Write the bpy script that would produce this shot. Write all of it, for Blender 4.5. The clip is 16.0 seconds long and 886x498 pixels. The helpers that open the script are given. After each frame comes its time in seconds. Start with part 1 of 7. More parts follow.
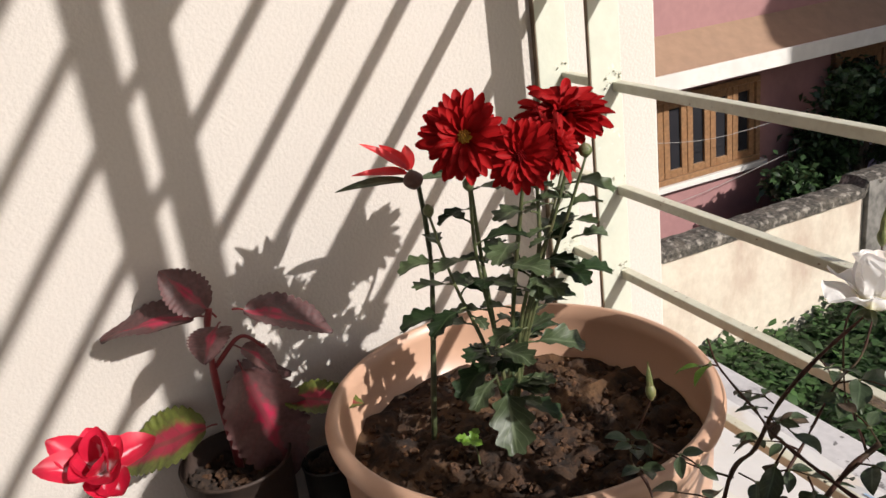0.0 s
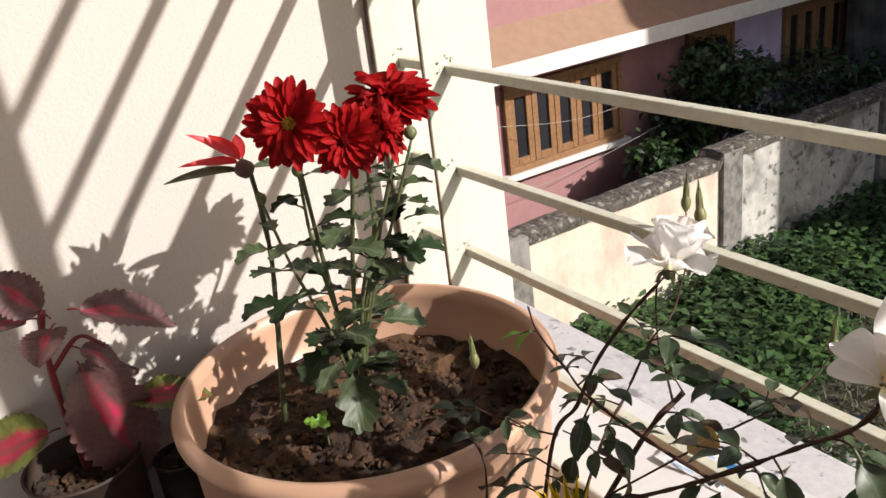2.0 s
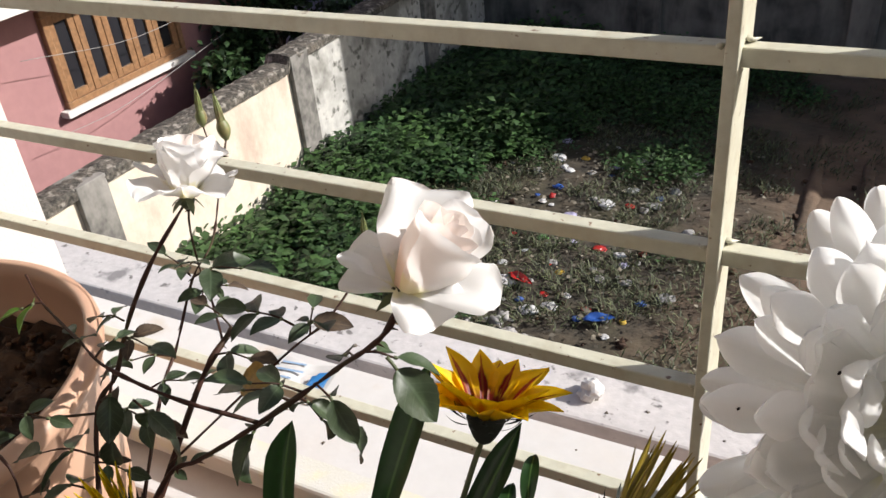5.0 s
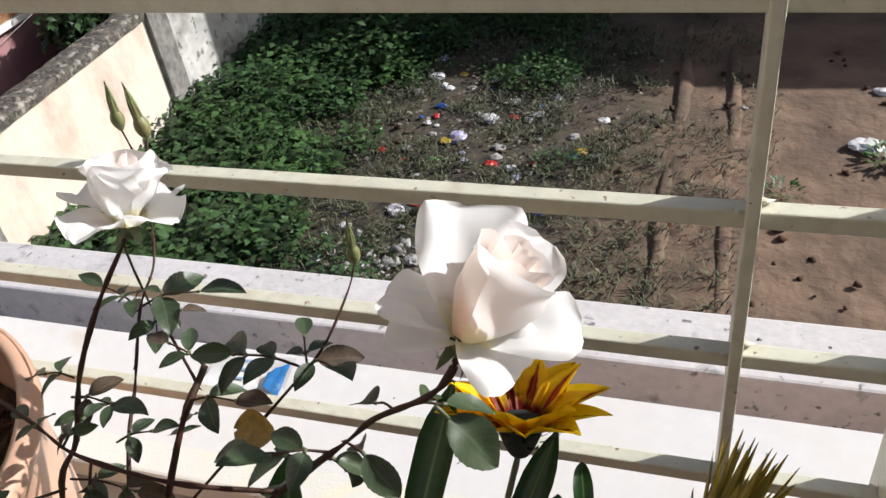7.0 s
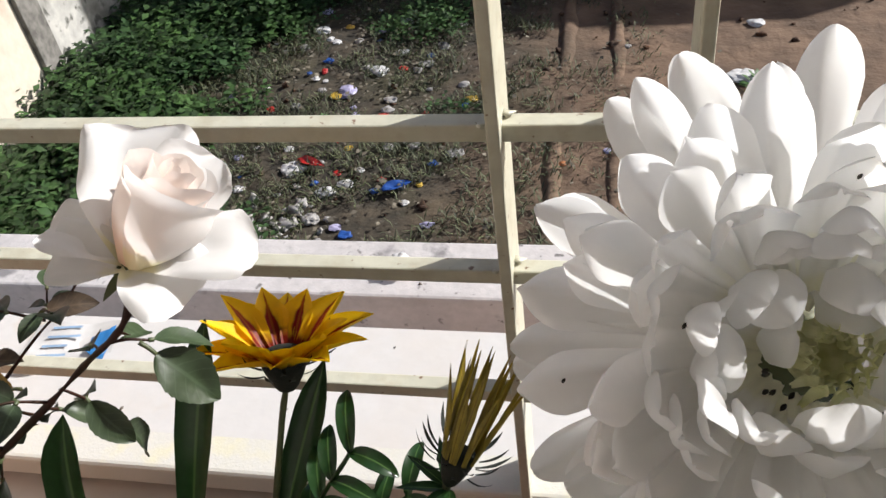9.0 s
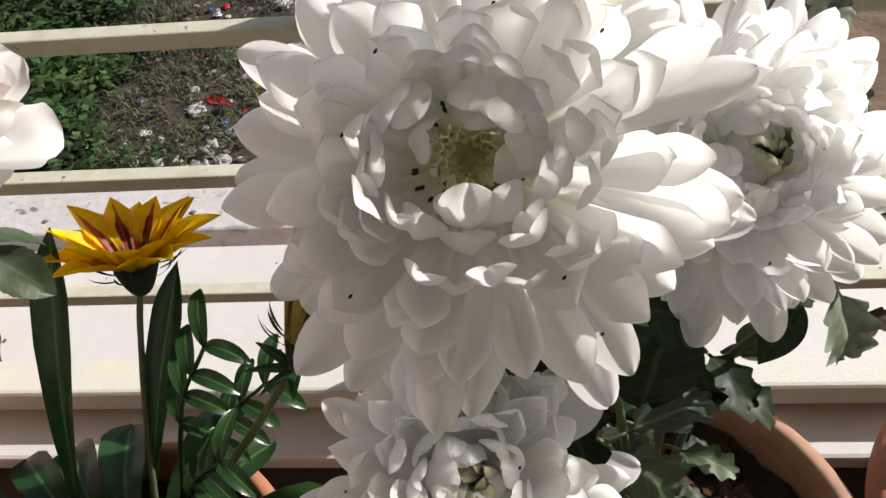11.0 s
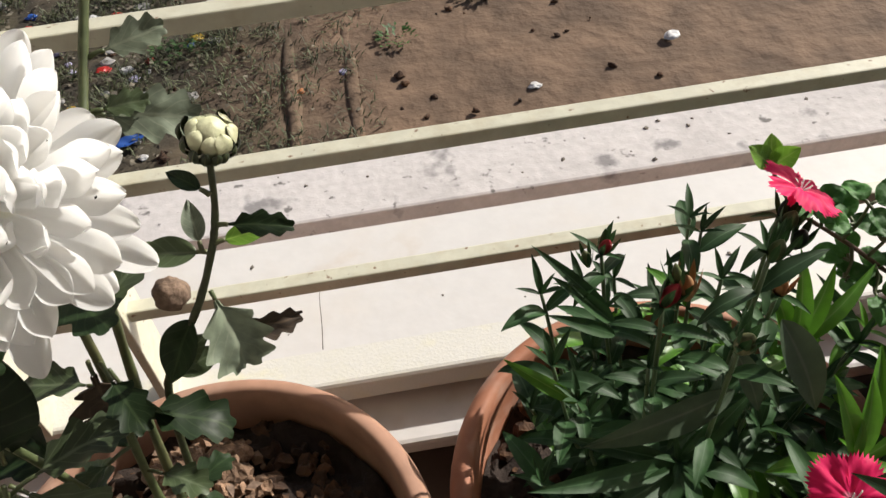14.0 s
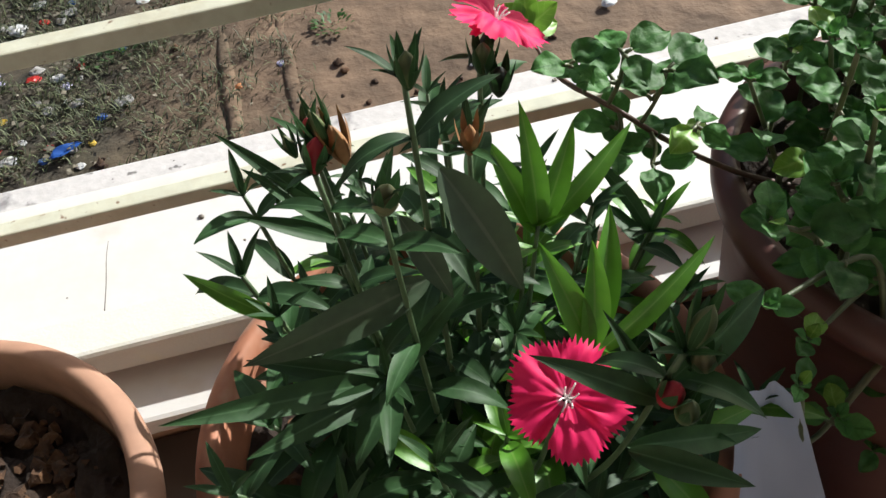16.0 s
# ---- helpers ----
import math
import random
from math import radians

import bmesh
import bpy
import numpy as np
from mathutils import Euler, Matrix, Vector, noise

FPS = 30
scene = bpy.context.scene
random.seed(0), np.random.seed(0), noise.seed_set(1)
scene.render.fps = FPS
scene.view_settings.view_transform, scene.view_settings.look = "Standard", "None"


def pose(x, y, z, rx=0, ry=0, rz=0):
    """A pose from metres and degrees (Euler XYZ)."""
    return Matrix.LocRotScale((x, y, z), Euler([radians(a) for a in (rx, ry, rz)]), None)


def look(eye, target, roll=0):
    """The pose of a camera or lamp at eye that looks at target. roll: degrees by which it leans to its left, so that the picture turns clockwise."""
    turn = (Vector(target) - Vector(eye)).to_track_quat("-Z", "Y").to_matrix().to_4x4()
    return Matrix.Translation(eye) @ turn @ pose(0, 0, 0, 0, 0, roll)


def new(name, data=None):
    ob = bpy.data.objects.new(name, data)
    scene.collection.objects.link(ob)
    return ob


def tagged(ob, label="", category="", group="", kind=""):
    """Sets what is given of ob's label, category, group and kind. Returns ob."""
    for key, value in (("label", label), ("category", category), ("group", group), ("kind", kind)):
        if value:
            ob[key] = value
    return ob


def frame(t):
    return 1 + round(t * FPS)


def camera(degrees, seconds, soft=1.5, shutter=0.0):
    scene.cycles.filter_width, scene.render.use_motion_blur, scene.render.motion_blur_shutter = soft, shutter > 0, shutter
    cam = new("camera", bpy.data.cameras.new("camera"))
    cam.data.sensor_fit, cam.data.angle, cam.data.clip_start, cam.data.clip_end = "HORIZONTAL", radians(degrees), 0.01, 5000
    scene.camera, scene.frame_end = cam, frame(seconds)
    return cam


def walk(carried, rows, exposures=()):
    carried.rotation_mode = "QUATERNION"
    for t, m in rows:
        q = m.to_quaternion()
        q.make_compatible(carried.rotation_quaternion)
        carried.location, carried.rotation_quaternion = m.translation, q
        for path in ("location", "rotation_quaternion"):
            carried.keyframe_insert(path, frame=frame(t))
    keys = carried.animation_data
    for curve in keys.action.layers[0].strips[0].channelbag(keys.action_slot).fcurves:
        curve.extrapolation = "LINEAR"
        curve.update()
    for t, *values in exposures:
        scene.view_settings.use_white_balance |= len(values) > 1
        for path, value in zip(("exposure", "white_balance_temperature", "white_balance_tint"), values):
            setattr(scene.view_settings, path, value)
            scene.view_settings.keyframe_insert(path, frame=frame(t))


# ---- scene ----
cam = camera(55.15, 16.0)
PATH = [
    (0, (0.7546, -0.5292, 0.5374), (-0.1067, -0.1698, 0.1782), -7.45),
    (0.5, (0.7671, -0.5094, 0.5348), (-0.0877, -0.1375, 0.1727), -7.49),
    (1, (0.7808, -0.4880, 0.5260), (-0.0345, -0.0495, 0.1479), -6.54),
    (1.5, (0.7868, -0.4842, 0.5238), (-0.0128, -0.0250, 0.1368), -7.15),
    (2, (0.7904, -0.5011, 0.5344), (0.0004, -0.0274, 0.1453), -7.43),
    (2.5, (0.7932, -0.4979, 0.5320), (0.0159, -0.0081, 0.1371), -7.87),
    (3, (0.7956, -0.4933, 0.5308), (0.0396, 0.0224, 0.1277), -8.29),
    (3.5, (0.7927, -0.4846, 0.5221), (0.0810, 0.0772, 0.1004), -8.15),
    (4, (0.7804, -0.4685, 0.5177), (0.1473, 0.1613, 0.0679), -7.28),
    (4.5, (0.7751, -0.4380, 0.5134), (0.2400, 0.2527, 0.0269), -7.07),
    (5, (0.7804, -0.4152, 0.5033), (0.3507, 0.3180, -0.0237), -5.97),
    (7.5, (0.6832, -0.3559, 0.5087), (0.4048, 0.3737, -0.1160), -9.40),
    (8.2, (0.7306, -0.3425, 0.4935), (0.4978, 0.3911, -0.1449), -8.89),
    (10.5, (0.7953, -0.3781, 0.4767), (0.6616, 0.2999, -0.2461), -8.93),
    (11, (0.8179, -0.3790, 0.4778), (0.7121, 0.2954, -0.2529), -8.13),
    (11.5, (0.8382, -0.3776, 0.4792), (0.7531, 0.2966, -0.2544), -7.47),
    (12, (0.8671, -0.3747, 0.4839), (0.7991, 0.2954, -0.2552), -6.87),
    (12.5, (0.9095, -0.3737, 0.4796), (0.8698, 0.2952, -0.2626), -6.46),
    (13, (0.9245, -0.3744, 0.4749), (0.9208, 0.2922, -0.2705), -5.55),
    (13.5, (0.9640, -0.3793, 0.4650), (0.9798, 0.2857, -0.2817), -5.85),
    (14, (1.0055, -0.3789, 0.4684), (1.0508, 0.2829, -0.2800), -6.21),
    (14.5, (1.0601, -0.3869, 0.4609), (1.1229, 0.2737, -0.2872), -6.27),
    (15, (1.0799, -0.3964, 0.4321), (1.1579, 0.2625, -0.3161), -6.45),
    (15.5, (1.1065, -0.3921, 0.3996), (1.1849, 0.2645, -0.3506), -7.28),
    (16, (1.1231, -0.3814, 0.3688), (1.2015, 0.2643, -0.3908), -8.60),
]
walk(cam, [(t, look(eye, target, roll)) for t, eye, target, roll in PATH],
     exposures=[(0.0, 0.28, 6620, 11), (1.5, 0.46, 6700, 11.5), (4.0, 0.58, 6750, 11.5), (5.0, 0.60, 6450, 10), (8.0, 0.57, 6200, 9.5), (10.5, 0.50, 6600, 10), (12.0, 0.38, 6600, 10), (13.0, 0.36, 6700, 10.5), (14.0, 0.44, 6750, 8.5), (15.0, 0.70, 6750, 9), (16.0, 0.82, 6350, 4)])

# ---- world, sun ----
SUN = Vector((1.0, 0.553, 0.69)).normalized()
world = bpy.data.worlds.new("world")
scene.world = world
world.use_nodes = True
wn = world.node_tree.nodes
sky = wn.new("ShaderNodeTexSky")
sky.sky_type = "NISHITA"
sky.sun_disc = False
sky.sun_elevation = math.asin(SUN.z)
sky.sun_rotation = math.atan2(SUN.x, SUN.y)
sky.dust_density = 2.5
wn["Background"].inputs["Strength"].default_value = 0.095
world.node_tree.links.new(sky.outputs[0], wn["Background"].inputs[0])
sun = new("sun", bpy.data.lights.new("sun", "SUN"))
sun.data.energy = 5.0
sun.data.angle = radians(0.55)
sun.data.color = (1.0, 0.965, 0.93)
sun.matrix_world = look(SUN * 20, (0, 0, 0))

# ---- materials ----


def mat(name, color, rough=0.6, var=0.25, scale=30.0, bump=0.2, color2=None, stain=0.5, stain_scale=4.0, stain_color=None,
        metal=0.0, spec=0.5, per_object=0.0, translucent=0.0, island=0.0, bump_dist=0.002, coat=0.0, tone=0.76, streak=1.0):
    """A surface with fine grain, larger stains, bump and, where asked, a shift for each piece."""
    m = bpy.data.materials.new(name)
    m.use_nodes = True
    nt = m.node_tree
    N, L = nt.nodes, nt.links
    b = N["Principled BSDF"]
    geo = N.new("ShaderNodeTexCoord")
    n1 = N.new("ShaderNodeTexNoise")
    n1.inputs["Scale"].default_value = scale
    n1.inputs["Detail"].default_value = 6
    n2 = N.new("ShaderNodeTexNoise")
    n2.inputs["Scale"].default_value = stain_scale
    n2.inputs["Detail"].default_value = 5
    n2.inputs["Roughness"].default_value = 0.65
    flow = N.new("ShaderNodeMapping")
    flow.inputs["Scale"].default_value = (1.0, 1.0, streak)
    L.new(geo.outputs["Object"], flow.inputs["Vector"])
    L.new(geo.outputs["Object"], n1.inputs["Vector"])
    L.new(flow.outputs["Vector"], n2.inputs["Vector"])
    c = Vector(color) * tone
    c2 = Vector(color2) * tone if color2 else c * (1 - var)
    r1 = N.new("ShaderNodeValToRGB")
    r1.color_ramp.elements[0].position, r1.color_ramp.elements[1].position = 0.35, 0.68
    r1.color_ramp.elements[0].color, r1.color_ramp.elements[1].color = (*c2, 1), (*c, 1)
    L.new(n1.outputs["Fac"], r1.inputs["Fac"])
    sc = Vector(stain_color) * tone if stain_color else c * (1 - 0.5 * var)
    r2 = N.new("ShaderNodeValToRGB")
    r2.color_ramp.elements[0].position, r2.color_ramp.elements[1].position = 0.48, 0.72
    r2.color_ramp.elements[0].color, r2.color_ramp.elements[1].color = (0, 0, 0, 1), (stain, stain, stain, 1)
    L.new(n2.outputs["Fac"], r2.inputs["Fac"])
    mx = N.new("ShaderNodeMix")
    mx.data_type = "RGBA"
    L.new(r2.outputs["Color"], mx.inputs["Factor"])
    L.new(r1.outputs["Color"], mx.inputs["A"])
    mx.inputs["B"].default_value = (*sc, 1)
    out = mx.outputs["Result"]
    if per_object or island:
        hsv = N.new("ShaderNodeHueSaturation")
        info = N.new("ShaderNodeObjectInfo" if per_object else "ShaderNodeNewGeometry")
        mr = N.new("ShaderNodeMapRange")
        k = per_object or island
        mr.inputs["To Min"].default_value, mr.inputs["To Max"].default_value = 1 - k, 1 + k
        L.new(info.outputs["Random" if per_object else "Random Per Island"], mr.inputs["Value"])
        L.new(mr.outputs["Result"], hsv.inputs["Value"])
        L.new(out, hsv.inputs["Color"])
        out = hsv.outputs["Color"]
    L.new(out, b.inputs["Base Color"])
    b.inputs["Roughness"].default_value = rough
    b.inputs["Metallic"].default_value = metal
    b.inputs["Specular IOR Level"].default_value = spec
    b.inputs["Coat Weight"].default_value = coat
    if bump:
        bp = N.new("ShaderNodeBump")
        bp.inputs["Strength"].default_value = bump
        bp.inputs["Distance"].default_value = bump_dist
        L.new(n1.outputs["Fac"], bp.inputs["Height"])
        L.new(bp.outputs["Normal"], b.inputs["Normal"])
    if translucent:
        tr = N.new("ShaderNodeBsdfTranslucent")
        L.new(out, tr.inputs["Color"])
        ms = N.new("ShaderNodeMixShader")
        ms.inputs["Fac"].default_value = translucent
        L.new(b.outputs["BSDF"], ms.inputs[1])
        L.new(tr.outputs["BSDF"], ms.inputs[2])
        L.new(ms.outputs["Shader"], N["Material Output"].inputs["Surface"])
    return m


M_wall = mat("cream_plaster", (0.65, 0.60, 0.55), 0.75, 0.05, 240, 0.42, stain=0.35, stain_scale=5, stain_color=(0.60, 0.545, 0.48), bump_dist=0.002)
M_rail = mat("pale_green_paint", (0.70, 0.68, 0.54), 0.38, 0.12, 90, 0.25, stain=0.55, stain_scale=60, stain_color=(0.50, 0.43, 0.29), bump_dist=0.0015, spec=0.8)
M_jamb = mat("pale_green_jamb_paint", (0.64, 0.66, 0.56), 0.5, 0.06, 60, 0.3, stain=0.5, stain_scale=14, stain_color=(0.70, 0.70, 0.58), bump_dist=0.002)
M_edge_shade = mat("edge_shade_brown", (0.22, 0.15, 0.09), 0.7, 0.4, 70, 0.3, stain=0.6, stain_scale=20, stain_color=(0.35, 0.27, 0.17))
M_ledge = mat("white_ledge_paint", (0.73, 0.71, 0.695), 0.5, 0.05, 70, 0.25, stain=0.55, stain_scale=9, stain_color=(0.70, 0.64, 0.58), bump_dist=0.001)
M_stipple = mat("stippled_ledge_edge", (0.72, 0.705, 0.66), 0.6, 0.2, 420, 0.25, color2=(0.75, 0.73, 0.66), stain=0.5, stain_scale=30, stain_color=(0.72, 0.70, 0.58), bump_dist=0.0012)
M_tan = mat("tan_parapet_paint", (0.62, 0.40, 0.27), 0.55, 0.12, 40, 0.2, stain=0.5, stain_scale=7, stain_color=(0.55, 0.34, 0.23))
M_chajja = mat("weathered_concrete", (0.66, 0.625, 0.61), 0.85, 0.12, 45, 0.5, stain=0.7, stain_scale=5, stain_color=(0.45, 0.42, 0.41), bump_dist=0.004)
M_terracotta = mat("terracotta", (0.45, 0.18, 0.098), 0.7, 0.2, 60, 0.3, stain=0.7, stain_scale=9, stain_color=(0.60, 0.36, 0.26), bump_dist=0.001)
M_dusty_terracotta = mat("dusty_terracotta", (0.43, 0.235, 0.155), 0.8, 0.2, 60, 0.3, stain=0.9, stain_scale=7, stain_color=(0.55, 0.43, 0.36), bump_dist=0.001)
M_plastic_pot = mat("tan_plastic_pot", (0.59, 0.36, 0.245), 0.38, 0.06, 25, 0.06, stain=0.45, stain_scale=6, stain_color=(0.55, 0.34, 0.235), bump_dist=0.0008)
M_dark_pot = mat("dark_red_pot", (0.11, 0.034, 0.024), 0.5, 0.2, 40, 0.15, stain=0.5, stain_scale=8)
M_soil = mat("brown_soil", (0.066, 0.030, 0.012), 0.95, 0.5, 70, 1.0, color2=(0.014, 0.0075, 0.0045), stain=0.75, stain_scale=16, stain_color=(0.18, 0.090, 0.036), bump_dist=0.006)
M_dark_soil = mat("dark_soil", (0.022, 0.012, 0.0075), 0.95, 0.5, 70, 1.0, color2=(0.03, 0.017, 0.011), stain=0.6, stain_scale=14, stain_color=(0.085, 0.05, 0.029), bump_dist=0.006)
M_clod = mat("soil_clod", (0.098, 0.044, 0.016), 0.95, 0.5, 120, 1.0, color2=(0.045, 0.022, 0.012), island=0.55, bump_dist=0.004)
M_ground = mat("waste_ground", (0.085, 0.066, 0.042), 0.95, 0.5, 5, 0.9, color2=(0.03, 0.025, 0.016), stain=0.8, stain_scale=0.9, stain_color=(0.075, 0.07, 0.032), bump_dist=0.05)


def bare_patch(m, color, x0, x1):
    """Bare trodden soil takes over towards the open side of the plot."""
    N, L = m.node_tree.nodes, m.node_tree.links
    b = N["Principled BSDF"]
    src = b.inputs["Base Color"].links[0].from_socket
    tc, sp, nz, ad, mr, mx = (N.new("ShaderNode" + k) for k in ("TexCoord", "SeparateXYZ", "TexNoise", "Math", "MapRange", "Mix"))
    nz.inputs["Scale"].default_value = 1.3
    nz.inputs["Detail"].default_value = 7
    L.new(tc.outputs["Object"], sp.inputs[0])
    L.new(tc.outputs["Object"], nz.inputs["Vector"])
    ad.operation = "MULTIPLY_ADD"
    L.new(nz.outputs["Fac"], ad.inputs[0])
    ad.inputs[1].default_value = 3.0
    L.new(sp.outputs["X"], ad.inputs[2])
    mr.inputs["From Min"].default_value, mr.inputs["From Max"].default_value = x0 + 1.5, x1 + 1.5
    L.new(ad.outputs[0], mr.inputs["Value"])
    mx.data_type = "RGBA"
    L.new(mr.outputs["Result"], mx.inputs["Factor"])
    L.new(src, mx.inputs["A"])
    n2, r2 = N.new("ShaderNodeTexNoise"), N.new("ShaderNodeValToRGB")
    n2.inputs["Scale"].default_value = 2.2
    n2.inputs["Detail"].default_value = 8
    L.new(tc.outputs["Object"], n2.inputs["Vector"])
    L.new(n2.outputs["Fac"], r2.inputs["Fac"])
    r2.color_ramp.elements[0].position, r2.color_ramp.elements[1].position = 0.36, 0.66
    r2.color_ramp.elements[0].color = (color[0] * 0.55, color[1] * 0.55, color[2] * 0.55, 1)
    r2.color_ramp.elements[1].color = (*color, 1)
    L.new(r2.outputs["Color"], mx.inputs["B"])
    L.new(mx.outputs["Result"], b.inputs["Base Color"])


def spots(m, scale, lo, hi, color, stretch=(1.0, 1.0, 1.0)):
    """Scattered stains, lichen or rust specks over the paint."""
    N, L = m.node_tree.nodes, m.node_tree.links
    b = N["Principled BSDF"]
    src = b.inputs["Base Color"].links[0].from_socket
    tc, mp, nz, mr, mx = (N.new("ShaderNode" + k) for k in ("TexCoord", "Mapping", "TexNoise", "MapRange", "Mix"))
    mp.inputs["Scale"].default_value = stretch
    mp.inputs["Location"].default_value = (3.7, 1.3, 8.1)
    nz.inputs["Scale"].default_value = scale
    nz.inputs["Detail"].default_value = 4
    L.new(tc.outputs["Object"], mp.inputs["Vector"])
    L.new(mp.outputs["Vector"], nz.inputs["Vector"])
    mr.inputs["From Min"].default_value, mr.inputs["From Max"].default_value = lo, hi
    L.new(nz.outputs["Fac"], mr.inputs["Value"])
    mx.data_type = "RGBA"
    L.new(mr.outputs["Result"], mx.inputs["Factor"])
    L.new(src, mx.inputs["A"])
    mx.inputs["B"].default_value = (*color, 1)
    L.new(mx.outputs["Result"], b.inputs["Base Color"])


spots(M_rail, 150, 0.66, 0.72, (0.16, 0.085, 0.04))
spots(M_chajja, 9, 0.60, 0.68, (0.20, 0.19, 0.19))
spots(M_chajja, 34, 0.64, 0.72, (0.14, 0.13, 0.125))
spots(M_ledge, 15, 0.63, 0.74, (0.50, 0.45, 0.40))
spots(M_stipple, 26, 0.56, 0.70, (0.60, 0.57, 0.42))
spots(M_jamb, 60, 0.66, 0.72, (0.62, 0.60, 0.56))
spots(M_terracotta, 11, 0.58, 0.72, (0.50, 0.36, 0.29))
bare_patch(M_ground, (0.165, 0.105, 0.066), -0.9, 0.9)
M_cream_wall = mat("cream_boundary_wall", (0.74, 0.66, 0.54), 0.85, 0.12, 12, 0.4, stain=0.9, stain_scale=1.8, stain_color=(0.50, 0.38, 0.30), bump_dist=0.01, streak=0.5)
M_mossy = mat("mould_blotched_wall", (0.62, 0.60, 0.55), 0.9, 0.3, 9, 0.5, color2=(0.44, 0.43, 0.40), stain=0.9, stain_scale=1.3, stain_color=(0.40, 0.39, 0.36), bump_dist=0.01)
spots(M_mossy, 1.9, 0.50, 0.64, (0.17, 0.165, 0.145))
spots(M_mossy, 7.5, 0.56, 0.66, (0.10, 0.098, 0.085))
M_pier = mat("mouldy_pier", (0.26, 0.245, 0.22), 0.95, 0.5, 9, 0.5, color2=(0.10, 0.095, 0.085), stain=0.9, stain_scale=2.2, stain_color=(0.36, 0.34, 0.31), bump_dist=0.01, streak=0.4)
# mould streaks, with the wall's shade also put into the dark base
M_shade_wall = mat("mouldy_wall_shade_dark", (0.17, 0.16, 0.145), 0.95, 0.6, 3, 0.5, color2=(0.05, 0.048, 0.045), stain=1.0, stain_scale=1.3, stain_color=(0.30, 0.28, 0.25), bump_dist=0.02, streak=0.25)
M_coping = mat("lichen_coping", (0.13, 0.115, 0.095), 0.95, 0.7, 26, 0.9, color2=(0.035, 0.032, 0.026), stain=0.8, stain_scale=5, stain_color=(0.20, 0.17, 0.135), bump_dist=0.02)
spots(M_coping, 13, 0.54, 0.68, (0.27, 0.245, 0.21))
M_pink = mat("pink_house_paint", (0.40, 0.205, 0.20), 0.8, 0.1, 10, 0.2, stain=0.6, stain_scale=1.2, stain_color=(0.33, 0.165, 0.17))
M_lilac = mat("lilac_house_paint", (0.64, 0.57, 0.80), 0.8, 0.1, 10, 0.2, stain=0.6, stain_scale=1.2, stain_color=(0.40, 0.34, 0.52))
M_fascia = mat("white_fascia", (0.80, 0.77, 0.72), 0.8, 0.1, 12, 0.2, stain=0.7, stain_scale=1.5, stain_color=(0.55, 0.52, 0.47))
M_slab = mat("tan_sunshade_slab", (0.36, 0.225, 0.145), 0.85, 0.15, 8, 0.4, stain=0.4, stain_scale=1.5, stain_color=(0.28, 0.18, 0.13))
M_teak = mat("varnished_teak", (0.36, 0.195, 0.095), 0.4, 0.35, 22, 0.2, stain=0.5, stain_scale=5, stain_color=(0.30, 0.14, 0.06))
M_shutter_glass = mat("dark_window_glass", (0.03, 0.03, 0.035), 0.12, 0.2, 3, 0.0)
M_shade_block = mat("shade_block_grey", (0.33, 0.31, 0.28), 0.9, 0.2, 3, 0.2)
M_floor = mat("cement_floor", (0.11, 0.09, 0.078), 0.8, 0.2, 18, 0.3, stain=0.6, stain_scale=5)

# ---- mesh helpers ----
PLACES = {}


def part(name, bm, material, parent=None, label="", smooth=True):
    """Links a bmesh as one mesh object, under its thing where one is given."""
    me = bpy.data.meshes.new(name)
    bmesh.ops.recalc_face_normals(bm, faces=bm.faces[:])
    bm.to_mesh(me)
    bm.free()
    mats = material if isinstance(material, (list, tuple)) else [material]
    for m in mats:
        me.materials.append(m)
    if smooth:
        me.shade_smooth()
    ob = new(name, me)
    if parent is not None:
        ob.parent = parent
    if label:
        ob["label"] = label
    return ob


def thing(name, loc, label, category, group="", kind=""):
    ob = new(name)
    ob.empty_display_size = 0.05
    ob.location = loc
    PLACES[ob.name] = Vector(loc)
    return tagged(ob, label, category, group, kind)


def hang(ob, parent):
    """Parents ob, keeping its place in the world."""
    ob.parent = parent
    ob.matrix_parent_inverse = Matrix.Translation(PLACES.get(parent.name, Vector())).inverted()
    return ob


def box(bm, x0, x1, y0, y1, z0, z1, bevel=0.0, seg=1, mi=0):
    r = bmesh.ops.create_cube(bm, size=1)
    vs = r["verts"]
    for v in vs:
        v.co = Vector(((x0 + x1) / 2 + v.co.x * (x1 - x0), (y0 + y1) / 2 + v.co.y * (y1 - y0), (z0 + z1) / 2 + v.co.z * (z1 - z0)))
    fs = {f for v in vs for f in v.link_faces}
    for f in fs:
        f.material_index = mi
    if bevel:
        es = list({e for v in vs for e in v.link_edges})
        bmesh.ops.bevel(bm, geom=es, offset=bevel, segments=seg, profile=0.5, affect="EDGES")


